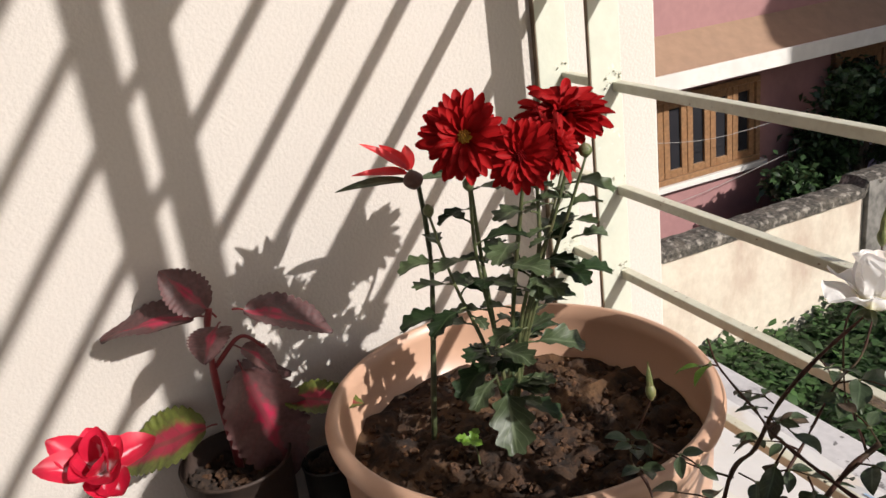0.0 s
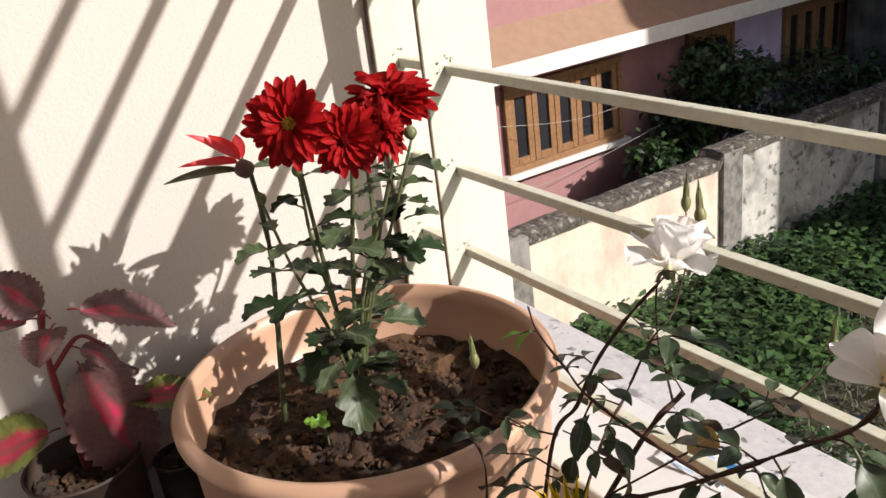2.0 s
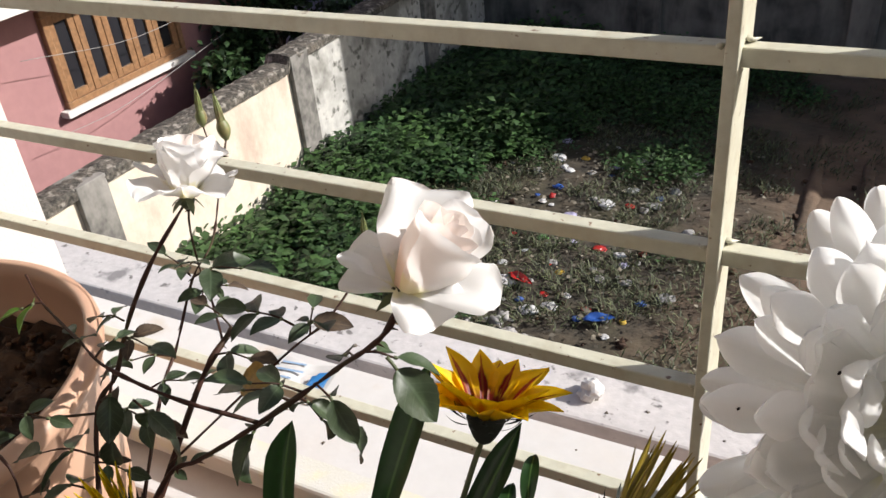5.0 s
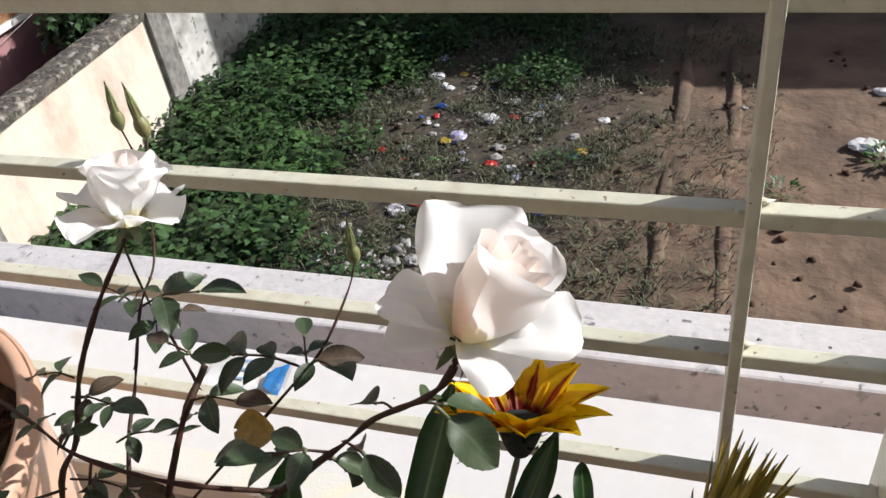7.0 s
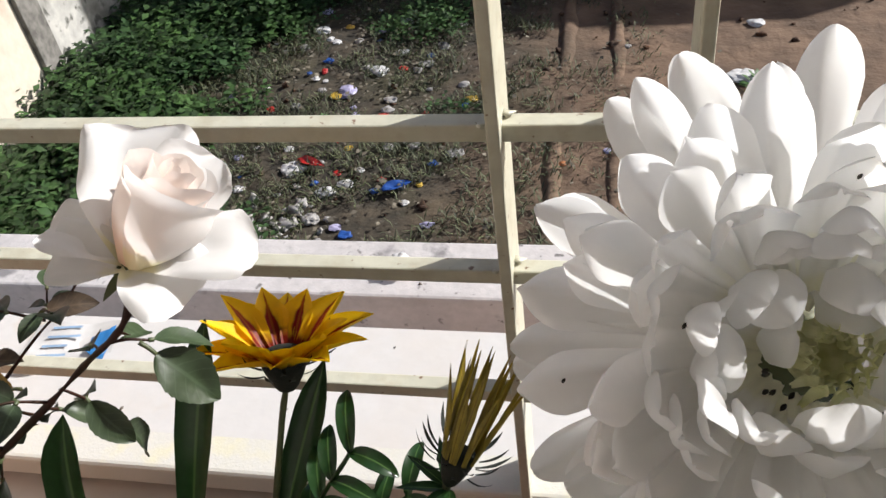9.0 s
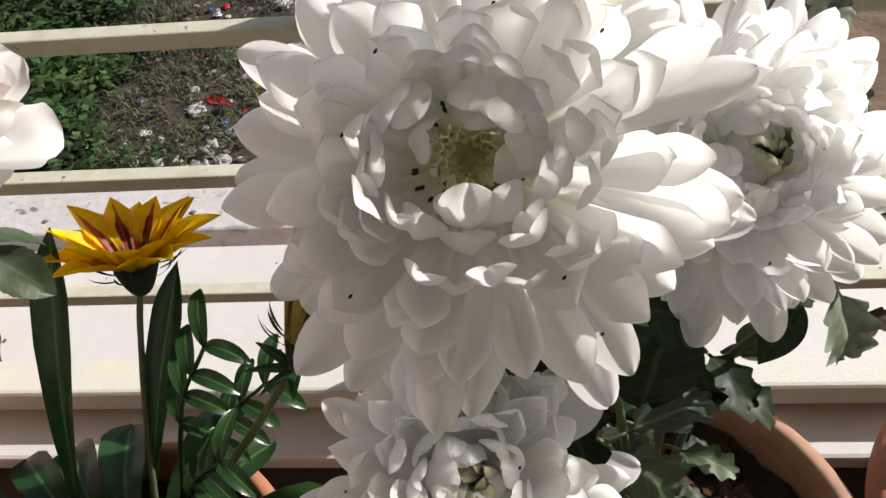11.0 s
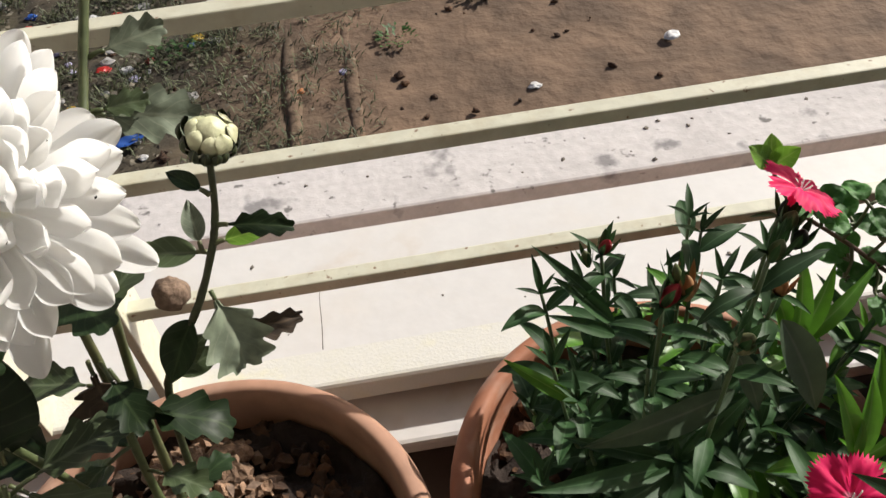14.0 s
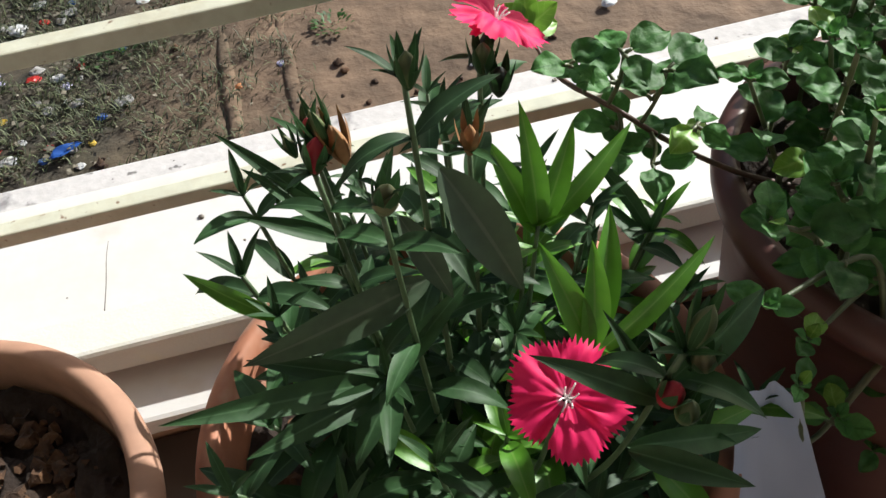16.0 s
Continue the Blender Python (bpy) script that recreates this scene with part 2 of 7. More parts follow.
def leaf_mat(name, color, vein=None, vein_k=0.5, center=None, reach=(0.25, 0.5), base=None, base_len=0.3, rough=0.45, translucent=0.25, var=0.2, side=6.0, jitter=0.15, bump=0.3, spec=0.5, tone=0.76):
    """A leaf or petal surface laid out along the blade: midrib and side veins, a centre patch, a tinted base, mottling."""
    m = mat(name, color, rough, var, 180, bump, stain=0.5, stain_scale=30, translucent=translucent, per_object=jitter, bump_dist=0.0006, spec=spec, tone=tone)
    nt = m.node_tree
    N, L = nt.nodes, nt.links
    bsdf = N["Principled BSDF"]
    tex = N.new("ShaderNodeTexCoord")
    sep = N.new("ShaderNodeSeparateXYZ")
    L.new(tex.outputs["UV"], sep.inputs[0])

    def op(kind, a, b=None, c=None):
        n = N.new("ShaderNodeMath")
        n.operation = kind
        for i, v in enumerate((a, b, c)):
            if v is None:
                continue
            if isinstance(v, (int, float)):
                n.inputs[i].default_value = v
            else:
                L.new(v, n.inputs[i])
        return n.outputs[0]

    def ramp(v, lo, hi):
        n = N.new("ShaderNodeMapRange")
        n.interpolation_type = "SMOOTHSTEP"
        n.inputs["From Min"].default_value, n.inputs["From Max"].default_value = lo, hi
        n.inputs["To Min"].default_value, n.inputs["To Max"].default_value = 1.0, 0.0
        L.new(v, n.inputs["Value"])
        return n.outputs["Result"]

    def over(prev, fac, col):
        n = N.new("ShaderNodeMix")
        n.data_type = "RGBA"
        L.new(fac, n.inputs["Factor"])
        L.new(prev, n.inputs["A"])
        n.inputs["B"].default_value = (*(Vector(col) * tone), 1)
        return n.outputs["Result"]

    src = bsdf.inputs["Base Color"].links[0].from_socket
    out = src
    off = op("ABSOLUTE", op("MULTIPLY", op("SUBTRACT", sep.outputs["X"], 0.5), 2.0))
    nz = N.new("ShaderNodeTexNoise")
    nz.inputs["Scale"].default_value = 90
    L.new(tex.outputs["Object"], nz.inputs["Vector"])
    wob = op("MULTIPLY", op("SUBTRACT", nz.outputs["Fac"], 0.5), 0.5)
    if center:
        d = op("ADD", op("ADD", off, wob), op("MULTIPLY", op("ABSOLUTE", op("SUBTRACT", sep.outputs["Y"], 0.35)), 0.5))
        out = over(out, ramp(d, *reach), center)
    if base:
        out = over(out, ramp(op("ADD", sep.outputs["Y"], wob), base_len * 0.4, base_len), base)
    if vein:
        mid = ramp(off, 0.03, 0.12)
        tri = op("ABSOLUTE", op("SUBTRACT", op("FRACT", op("SUBTRACT", op("MULTIPLY", sep.outputs["Y"], side), op("MULTIPLY", off, 1.4))), 0.5))
        ribs = op("MULTIPLY", ramp(tri, 0.02, 0.10), 0.55) if side else None
        fac = op("MULTIPLY", op("MAXIMUM", mid, ribs) if side else mid, vein_k)
        out = over(out, fac, vein)
    L.new(out, bsdf.inputs["Base Color"])
    for n in N:
        if n.bl_idname == "ShaderNodeBsdfTranslucent":
            L.new(out, n.inputs["Color"])
    return m


def solid(name, x0, x1, y0, y1, z0, z1, material, bevel=0.003, parent=None, label="", seg=2):
    bm = bmesh.new()
    box(bm, x0, x1, y0, y1, z0, z1, bevel, seg)
    return part(name, bm, material, parent, label, smooth=False)


def lathe(bm, profile, n=64, wob=0.0, center=(0, 0, 0), mi=0):
    """Turns a profile of (radius, height) about z."""
    rings = []
    for r, z in profile:
        ring = []
        for i in range(n):
            a = 2 * math.pi * i / n
            k = 1 + wob * noise.noise((math.cos(a) * 1.5, math.sin(a) * 1.5, z * 6))
            ring.append(bm.verts.new((center[0] + r * k * math.cos(a), center[1] + r * k * math.sin(a), center[2] + z)))
        rings.append(ring)
    for a, b in zip(rings, rings[1:]):
        for i in range(n):
            f = bm.faces.new((a[i], a[(i + 1) % n], b[(i + 1) % n], b[i]))
            f.material_index = mi
    return rings


def smooth_path(pts, steps=6):
    """Catmull-Rom through the points."""
    P = [Vector(p) for p in pts]
    P = [P[0] * 2 - P[1]] + P + [P[-1] * 2 - P[-2]]
    out = []
    for i in range(1, len(P) - 2):
        for s in range(steps):
            t = s / steps
            a, b, c, d = P[i - 1], P[i], P[i + 1], P[i + 2]
            out.append(0.5 * ((2 * b) + (c - a) * t + (2 * a - 5 * b + 4 * c - d) * t * t + (3 * b - a - 3 * c + d) * t ** 3))
    out.append(P[-2])
    return out


def tube(bm, pts, r0, r1, sides=7, steps=6, mi=0, knots=0.0):
    """A tapered stem along the points."""
    path = smooth_path(pts, steps) if len(pts) > 2 else [Vector(p) for p in pts]
    n = len(path)
    up = Vector((0.31, 0.2, 0.93))
    prev = None
    for i, p in enumerate(path):
        d = (path[min(i + 1, n - 1)] - path[max(i - 1, 0)]).normalized()
        x = d.cross(up)
        if x.length < 1e-3:
            x = d.cross(Vector((1, 0, 0)))
        x.normalize()
        y = d.cross(x)
        r = r0 + (r1 - r0) * i / (n - 1)
        r *= 1 + knots * noise.noise(p * 90)
        ring = [bm.verts.new(p + (x * math.cos(2 * math.pi * k / sides) + y * math.sin(2 * math.pi * k / sides)) * r) for k in range(sides)]
        if prev:
            for k in range(sides):
                f = bm.faces.new((prev[k], prev[(k + 1) % sides], ring[(k + 1) % sides], ring[k]))
                f.material_index = mi
        else:
            bm.faces.new(ring[::-1]).material_index = mi
        prev = ring
    bm.faces.new(prev).material_index = mi
    return path


def blade(bm, base, along, normal, length, width, outline, curl=0.0, cup=0.0, nu=8, nv=2, thick=0.0, mi=0, wave=0.0, seed=0, twist=0.0, sweep=0.0):
    """A leaf or petal. outline(u) gives the half width (0..1) at u along it; curl bends it away from the normal, cup folds it."""
    d = Vector(along).normalized()
    n = Vector(normal)
    n = (n - d * n.dot(d)).normalized()
    s = d.cross(n)
    p = Vector(base)
    rows = []
    ang = 0.0
    for i in range(nu + 1):
        u = i / nu
        w = max(outline(u), 0.012) * width / 2
        tw = twist * u
        row = []
        for j in range(-nv, nv + 1):
            t = j / nv
            dd = d * math.cos(ang) - n * math.sin(ang)
            nn = n * math.cos(ang) + d * math.sin(ang)
            ss = s * math.cos(tw) + nn * math.sin(tw)
            nn2 = nn * math.cos(tw) - s * math.sin(tw)
            h = cup * w * (t * t) + wave * width * noise.noise((u * 3.1 + seed, t * 1.7, seed * 1.3))
            row.append(bm.verts.new(p + ss * (w * t) + nn2 * h + dd * (sweep * w * abs(t))))
        rows.append(row)
        p = p + (d * math.cos(ang) - n * math.sin(ang)) * (length / nu)
        ang += curl / nu
    uv = bm.loops.layers.uv.verify()
    for i, (a, b) in enumerate(zip(rows, rows[1:])):
        for k in range(2 * nv):
            f = bm.faces.new((a[k], a[k + 1], b[k + 1], b[k]))
            f.material_index = mi
            for lp, (du, dv) in zip(f.loops, ((0, 0), (1, 0), (1, 1), (0, 1))):
                lp[uv].uv = ((k + du) / (2 * nv), (i + dv) / nu)
    return p


def spindle(bm, base, along, length, width, mi=0, sides=8, nu=7, shape=None):
    """A bud or drop-like body."""
    d = Vector(along).normalized()
    x = d.orthogonal().normalized()
    y = d.cross(x)
    shape = shape or (lambda u: math.sin(math.pi * min(u * 0.93 + 0.07, 1)) ** 0.8)
    prev = None
    for i in range(nu + 1):
        u = i / nu
        r = max(shape(u), 0.02) * width / 2
        ring = [bm.verts.new(Vector(base) + d * (length * u) + (x * math.cos(2 * math.pi * k / sides) + y * math.sin(2 * math.pi * k / sides)) * r) for k in range(sides)]
        if prev:
            for k in range(sides):
                bm.faces.new((prev[k], prev[(k + 1) % sides], ring[(k + 1) % sides], ring[k])).material_index = mi
        else:
            bm.faces.new(ring[::-1]).material_index = mi
        prev = ring
    bm.faces.new(prev).material_index = mi


def clods(bm, cx, cy, z, r, n, s0, s1, rng, mi=0):
    """Lumps of soil inside a circle."""
    for _ in range(n):
        a, q = rng.random() * 2 * math.pi, r * math.sqrt(rng.random())
        s = s0 + (s1 - s0) * rng.random() ** 2
        v = bmesh.ops.create_icosphere(bm, subdivisions=1 if s < 0.0045 else 2, radius=s)["verts"]
        o = Vector((rng.random() * 50, rng.random() * 50, 0))
        for w in v:
            w.co *= 1 + 0.85 * noise.noise(w.co / s * 1.1 + o) + 0.8 * noise.noise(w.co / s * 2.6 + o)
            w.co.z *= 0.75
            w.co += Vector((cx + q * math.cos(a), cy + q * math.sin(a), z + s * 0.25))
        for f in {f for w in v for f in w.link_faces}:
            f.material_index = mi


# ---- the balcony ----
WALL_X = -0.10
# side wall with its thickness, and the jamb strips at its outer end
tagged(solid("wall_west", WALL_X - 0.23, WALL_X, -3.0, 0.143, -1.1, 2.2, M_wall, 0.004), "cream plastered balcony wall with grille shadows", "wall", kind="structure")
tagged(solid("wall_south", WALL_X - 0.23, 3.6, -3.2, -3.0, -1.1, 2.2, M_wall, 0.004), "cream painted wall behind the balcony", "wall", kind="structure")
tagged(solid("wall_east", 3.4, 3.6, -3.0, -0.03, -1.1, 0.1, M_wall, 0.004), "low cream plastered wall closing the balcony", "wall", kind="structure")
tagged(solid("floor", WALL_X, 3.4, -3.0, 0.02, -1.15, -1.0, M_floor, 0.0), "grey cement balcony floor", "floor", kind="structure")
tagged(solid("ceiling", WALL_X - 0.23, 3.6, -3.2, 0.2, 2.2, 2.35, M_wall, 0.0), "cream plastered balcony ceiling", "ceiling", kind="structure")
# flat steel end posts: one on the wall, one a hand's width before it
for nm, x0, x1, y0, y1, label in (("jamb", -0.0995, -0.0915, -0.031, 0.011, "pale green steel flat fixed to the balcony wall"), ("jamb", 0.0025, 0.0070, -0.027, 0.013, "pale green steel end post of the grille")):
    jamb = thing(nm, ((x0 + x1) / 2, (y0 + y1) / 2, -0.092), label, "jamb", kind="structure")
    # front edge faces away from the sun; its shade is coloured in brown
    bm = bmesh.new()
    box(bm, x0, x1, y0, y0 + 0.0012, -0.092, 2.2, 0.0)
    hang(part("edge", bm, M_edge_shade, None, "front edge coloured brown for its shade", smooth=False), jamb)
    bm = bmesh.new()
    box(bm, x0, x1, y0 + 0.0013, y1, -0.092, 2.2, 0.0008)
    hang(part("plate", bm, M_jamb, None, smooth=False), jamb)

# parapet: ledge slab, nosing, moulding and painted face
parapet = thing("parapet", (1.5, 0.08, -0.092), "white ledge on a tan painted parapet", "parapet", kind="structure")
bm = bmesh.new()
box(bm, WALL_X - 0.02, 3.6, 0.0285, 0.158, -0.17, -0.092, 0.0)
hang(part("ledge", bm, M_ledge, None, smooth=False), parapet)
bm = bmesh.new()
box(bm, WALL_X, 3.6, -0.007, 0.0285, -0.118, -0.092, 0.0)
front = [e for e in bm.edges if all(v.co.y < 0 for v in e.verts) and abs(e.verts[0].co.x - e.verts[1].co.x) > 1]
bmesh.ops.bevel(bm, geom=front, offset=0.005, segments=3, profile=0.5, affect="EDGES")
hang(part("nosing", bm, M_stipple, None, "stippled rough front edge", smooth=False), parapet)
bm = bmesh.new()
box(bm, WALL_X, 3.6, 0.003, 0.026, -0.17, -0.1185, 0.0)
box(bm, WALL_X, 3.6, -0.047, 0.1, -0.146, -0.128, 0.004, 2)
hang(part("moulding", bm, M_ledge, None, smooth=False), parapet)
hang(solid("parapet_face", WALL_X, 3.6, -0.012, 0.14, -1.0, -0.151, M_tan, 0.0), parapet)
tagged(solid("shelf", WALL_X, 3.4, -0.75, -0.0125, -0.24, -0.2, M_floor, 0.004), "grey cement shelf under the flower pots", "shelf", kind="structure")

# sunshade below, with its upturned lip
sunshade = thing("sunshade", (1.5, 0.6, -1.05), "weathered concrete sunshade slab with an upturned lip", "sunshade", kind="structure")
bm = bmesh.new()
box(bm, -2.5, 6, 0.142, 0.9245, -1.16, -1.06, 0.0)
hang(part("slab", bm, M_chajja, None, smooth=False), sunshade)
bm = bmesh.new()
box(bm, -2.5, 6, 0.925, 1.113, -1.16, -0.85, 0.008, 2)
hang(part("lip", bm, M_chajja, None, smooth=False), sunshade)

# grille of painted flat bars and square rods
grille = thing("grille", (1.5, 0, -0.092), "pale green painted steel grille along the ledge", "railing")
BAR_Z = [2.06, 1.955, 1.85, 1.745, 1.64, 1.535, 1.43, 1.325, 1.22, 1.117, 1.02, 0.912, 0.797, 0.702, 0.602, 0.478, 0.357, 0.241, 0.139, 0.026]
for z in BAR_Z:
    bm = bmesh.new()
    box(bm, 0.0072, 3.55, 0.0, 0.0115, z - 0.0105, z, 0.0012, 2)
    hang(part("bar", bm, M_rail, None, smooth=False), grille)
for x in (0.712, 0.81, 1.72, 1.82, 2.7):
    bm = bmesh.new()
    box(bm, x - 0.0035, x + 0.0035, -0.008, 0.030, -0.095, 2.2, 0.0012, 2)
    hang(part("upright", bm, M_rail, None, smooth=False), grille)
for z in BAR_Z:
    bm = bmesh.new()
    box(bm, -0.0913, 0.0023, 0.0, 0.0115, z - 0.0105, z, 0.0012, 2)
    hang(part("stub", bm, M_rail, None, smooth=False), grille)
for z in BAR_Z[-6:]:
    for x in (0.712, 0.81):
        bm = bmesh.new()
        for k in range(5):
            clods(bm, x + 0.004 * (1 if k % 2 else -1), -0.001 + 0.003 * k, z - 0.004 * (k % 3), 0.003, 1, 0.002, 0.0035, random.Random(k + int(x * 90)))
        hang(part("weld", bm, M_rail, None), grille)

# lumps of filler where the bars meet the end posts
M_filler = mat("flaking_white_filler", (0.78, 0.76, 0.66), 0.8, 0.3, 300, 0.8, color2=(0.60, 0.56, 0.44), bump_dist=0.002)
for z in BAR_Z[-9:]:
    for x in (-0.0905, 0.0075):
        rg = random.Random(int(z * 1000) + int(x * 500))
        bm = bmesh.new()
        for k in range(16):
            clods(bm, x + rg.uniform(0, 0.003), rg.uniform(-0.013, 0.012), z + rg.uniform(-0.006, 0.011), 0.001, 1, 0.0006, 0.0019, rg)
        hang(part("filler", bm, M_filler, None), grille)

# ---- outside ----
GZ = -4.0
bm = bmesh.new()
n = 90
grid = []
for i in range(n + 1):
    row = []
    for j in range(n + 1):
        u, v = i / n * 2 - 1, j / n * 2 - 1
        x, y = math.copysign(abs(u) ** 3.2, u) * 600 + u * 12, 6 + math.copysign(abs(v) ** 3.2, v) * 600 + v * 10
        h = 0.05 * noise.noise((x * 0.8, y * 0.8, 0)) + 0.025 * noise.noise((x * 3, y * 3, 3)) if abs(x) < 14 and abs(y - 6) < 14 else 0
        row.append(bm.verts.new((x, y, GZ + h)))
    grid.append(row)
for i in range(n):
    for j in range(n):
        bm.faces.new((grid[i][j], grid[i + 1][j], grid[i + 1][j + 1], grid[i][j + 1]))
tagged(part("ground", bm, M_ground), "bare brown waste ground with weeds and litter", "ground", kind="structure")

boundary = thing("boundary_wall", (-5.2, 6, GZ), "cream boundary wall with mouldy panels and lichen coping", "wall", kind="structure")
CW = -5.05
hang(solid("panel", CW - 0.2, CW, -6, 6.62, GZ - 0.3, -2.6, M_cream_wall, 0.0), boundary)
hang(solid("panel", CW - 0.2, CW - 0.004, 6.62, 11.6, GZ - 0.3, -2.52, M_mossy, 0.0), boundary)
for y in (3.58, 6.6, 9.6):
    hang(solid("pier", CW - 0.24, CW + 0.06, y, y + 0.32, GZ - 0.3, -2.5 if y < 6.5 else -2.44, M_pier, 0.01), boundary)
bm = bmesh.new()
prof = [(-0.27, 0.0), (-0.275, 0.07), (-0.245, 0.095), (-0.11, 0.115), (0.035, 0.095), (0.058, 0.07), (0.052, 0.0)]
prev = None
for k in range(353):
    y = -6 + k * 0.05
    z = -2.6 if y < 6.6 else -2.52
    ring = [bm.verts.new((CW + px + 0.010 * noise.noise((k * 0.6, px * 9, 1)), y, z + pz * (1 + 0.10 * noise.noise((k * 0.09, px * 6, 4)) + 0.16 * noise.noise((k * 0.9, px * 30, 7))))) for px, pz in prof]
    if prev:
        for a in range(6):
            bm.faces.new((prev[a], prev[a + 1], ring[a + 1], ring[a]))
    prev = ring
hang(part("coping", bm, M_coping, None, "dark lichen-covered coping", smooth=False), boundary)
back = solid("wall_north", -6.85, 9, 11.6, 11.85, GZ - 0.3, 0.4, M_shade_wall, 0.02)
tagged(back, "mouldy plot wall coloured dark for its shade", "wall", kind="structure")
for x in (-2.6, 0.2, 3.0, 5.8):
    tagged(solid("pier", x, x + 0.35, 11.5, 11.598, GZ - 0.3, 0.38, M_shade_wall, 0.02, parent=back))

# out-of-view block, sized so its shadow covers the far end of the house
tagged(solid("far_shade_block", -9.5, 2.7, 11.9, 16.0, GZ - 0.3, 5.2, M_shade_block, 0.02), "unseen tall grey block added to shade the far house", "building", kind="structure")

# pink and lilac house behind the boundary wall
HX = -6.9
house = thing("house", (HX - 3, 9, GZ), "pink and lilac house with teak windows and a sunshade", "house")
hang(solid("wall", HX - 7, HX, -2, 8.15, GZ - 0.2, 2.0, M_pink, 0.0), house)
hang(solid("wall", HX - 7, HX - 0.15, 8.151, 20, GZ - 0.2, 2.0, M_lilac, 0.0), house)
bm = bmesh.new()
ends = []
for y in (-2, 20):
    ends.append([bm.verts.new((HX + dx, y, z)) for dx, z in ((0.001, -1.42), (0.5, -1.42), (0.5, -1.27), (0.001, -0.93))])
for a in range(4):
    bm.faces.new((ends[0][a], ends[0][(a + 1) % 4], ends[1][(a + 1) % 4], ends[1][a]))
bm.faces.new(ends[0])
bm.faces.new(ends[1][::-1])
hang(part("sunshade", bm, M_slab, None, "tan sunshade slab", smooth=False), house)
hang(solid("fascia", HX + 0.501, HX + 0.54, -2, 20, -1.43, -1.245, M_fascia, 0.006), house)


def house_window(y0, y1, z0, z1, x, leaves):
    """A wooden window of narrow glazed leaves in a frame, with a sill."""
    w = thing("window", (x, (y0 + y1) / 2, z0), "varnished teak window with narrow dark panes", "window")
    fr = bmesh.new()
    for a, b, c, d in ((y0, y1, z1 - 0.07, z1), (y0, y1, z0, z0 + 0.07), (y0, y0 + 0.07, z0 + 0.071, z1 - 0.071), (y1 - 0.07, y1, z0 + 0.071, z1 - 0.071)):
        box(fr, x - 0.02, x + 0.07, a, b, c, d, 0.006)
    hang(part("frame", fr, M_teak, None, smooth=False), w)
    step = (y1 - y0 - 0.14) / leaves
    for k in range(leaves):
        a = y0 + 0.07 + k * step
        bm = bmesh.new()
        for p, q, c, d in ((a + 0.004, a + 0.085, z0 + 0.072, z1 - 0.072), (a + step - 0.085, a + step - 0.004, z0 + 0.072, z1 - 0.072), (a + 0.0855, a + step - 0.0855, z0 + 0.072, z0 + 0.16), (a + 0.0855, a + step - 0.0855, z1 - 0.16, z1 - 0.072)):
            box(bm, x, x + 0.045, p, q, c, d, 0.004)
        lf = hang(part("leaf", bm, M_teak, None, smooth=False), w)
        bm = bmesh.new()
        box(bm, x + 0.008, x + 0.014, a + 0.08, a + step - 0.08, z0 + 0.15, z1 - 0.15)
        hang(part("pane", bm, M_shutter_glass, None, smooth=False), lf)
    bm = bmesh.new()
    box(bm, x - 0.02, x + 0.12, y0 - 0.08, y1 + 0.08, z0 - 0.07, z0 - 0.001, 0.006)
    hang(part("sill", bm, M_fascia, None, smooth=False), w)
    return w


house_window(5.12, 6.95, -2.64, -1.60, HX, 5)
house_window(8.32, 9.25, -2.7, -1.6, HX - 0.15, 2)
house_window(10.35, 12.2, -2.7, -1.6, HX - 0.15, 5)


# ---- pots ----
def pot(name, label, c, rim_r, rim_z, base_r, base_z, wall, material, soil_z, soil_mat, lip=0.018, bulge=0.0, n=72, rng=1, nclod=120, big=0.012):
    """A round pot with a rolled rim, wall thickness, soil and clods."""
    top = thing(name, (c[0], c[1], base_z), label, "flower pot", "flower pots")
    H = rim_z - base_z
    prof = [(0.004, 0.0), (base_r - 0.006, 0.0), (base_r, 0.006)]
    for k in range(1, 9):
        u = k / 9
        prof.append((base_r + (rim_r - lip * 0.55 - base_r) * u ** 0.8 + bulge * math.sin(math.pi * u), H * u * 0.93))
    for k in range(9):
        a = -math.pi / 2 + math.pi * k / 8 * 1.1
        prof.append((rim_r - lip * 0.5 + lip * 0.5 * math.cos(a), H - lip * 0.5 + lip * 0.5 * math.sin(a)))
    prof += [(rim_r - wall, H - lip * 0.9), (rim_r - wall - 0.004, H * 0.75), (rim_r - wall - 0.012, max(soil_z - base_z - 0.02, 0.01))]
    bm = bmesh.new()
    lathe(bm, prof, n, 0.006)
    part("body", bm, material, top)
    bm = bmesh.new()
    R = rim_r - wall - 0.004
    rr = random.Random(rng)
    rings = []
    res = 40 if rim_r > 0.12 else 20
    for i in range(res):
        q = R * i / (res - 1)
        ring = []
        for k in range(96):
            px, py = q * math.cos(k * math.pi / 48), q * math.sin(k * math.pi / 48)
            h = 0.012 * noise.noise((px * 38 + rng, py * 38, 1)) + 0.008 * abs(noise.noise((px * 95, py * 95 + rng, 7))) + 0.005 * noise.noise((px * 230, py * 230, rng))
            ring.append(bm.verts.new((px, py, soil_z - base_z - 0.002 + h)))
        if rings:
            for k in range(96):
                bm.faces.new((rings[-1][k], rings[-1][(k + 1) % 96], ring[(k + 1) % 96], ring[k]))
        rings.append(ring)
    part("soil", bm, soil_mat, top)
    bm = bmesh.new()
    clods(bm, 0, 0, soil_z - base_z, R * 0.95, nclod, 0.002, big, rr)
    tagged(part("topsoil", bm, M_clod, top, smooth=False), kind="stuff")
    return top


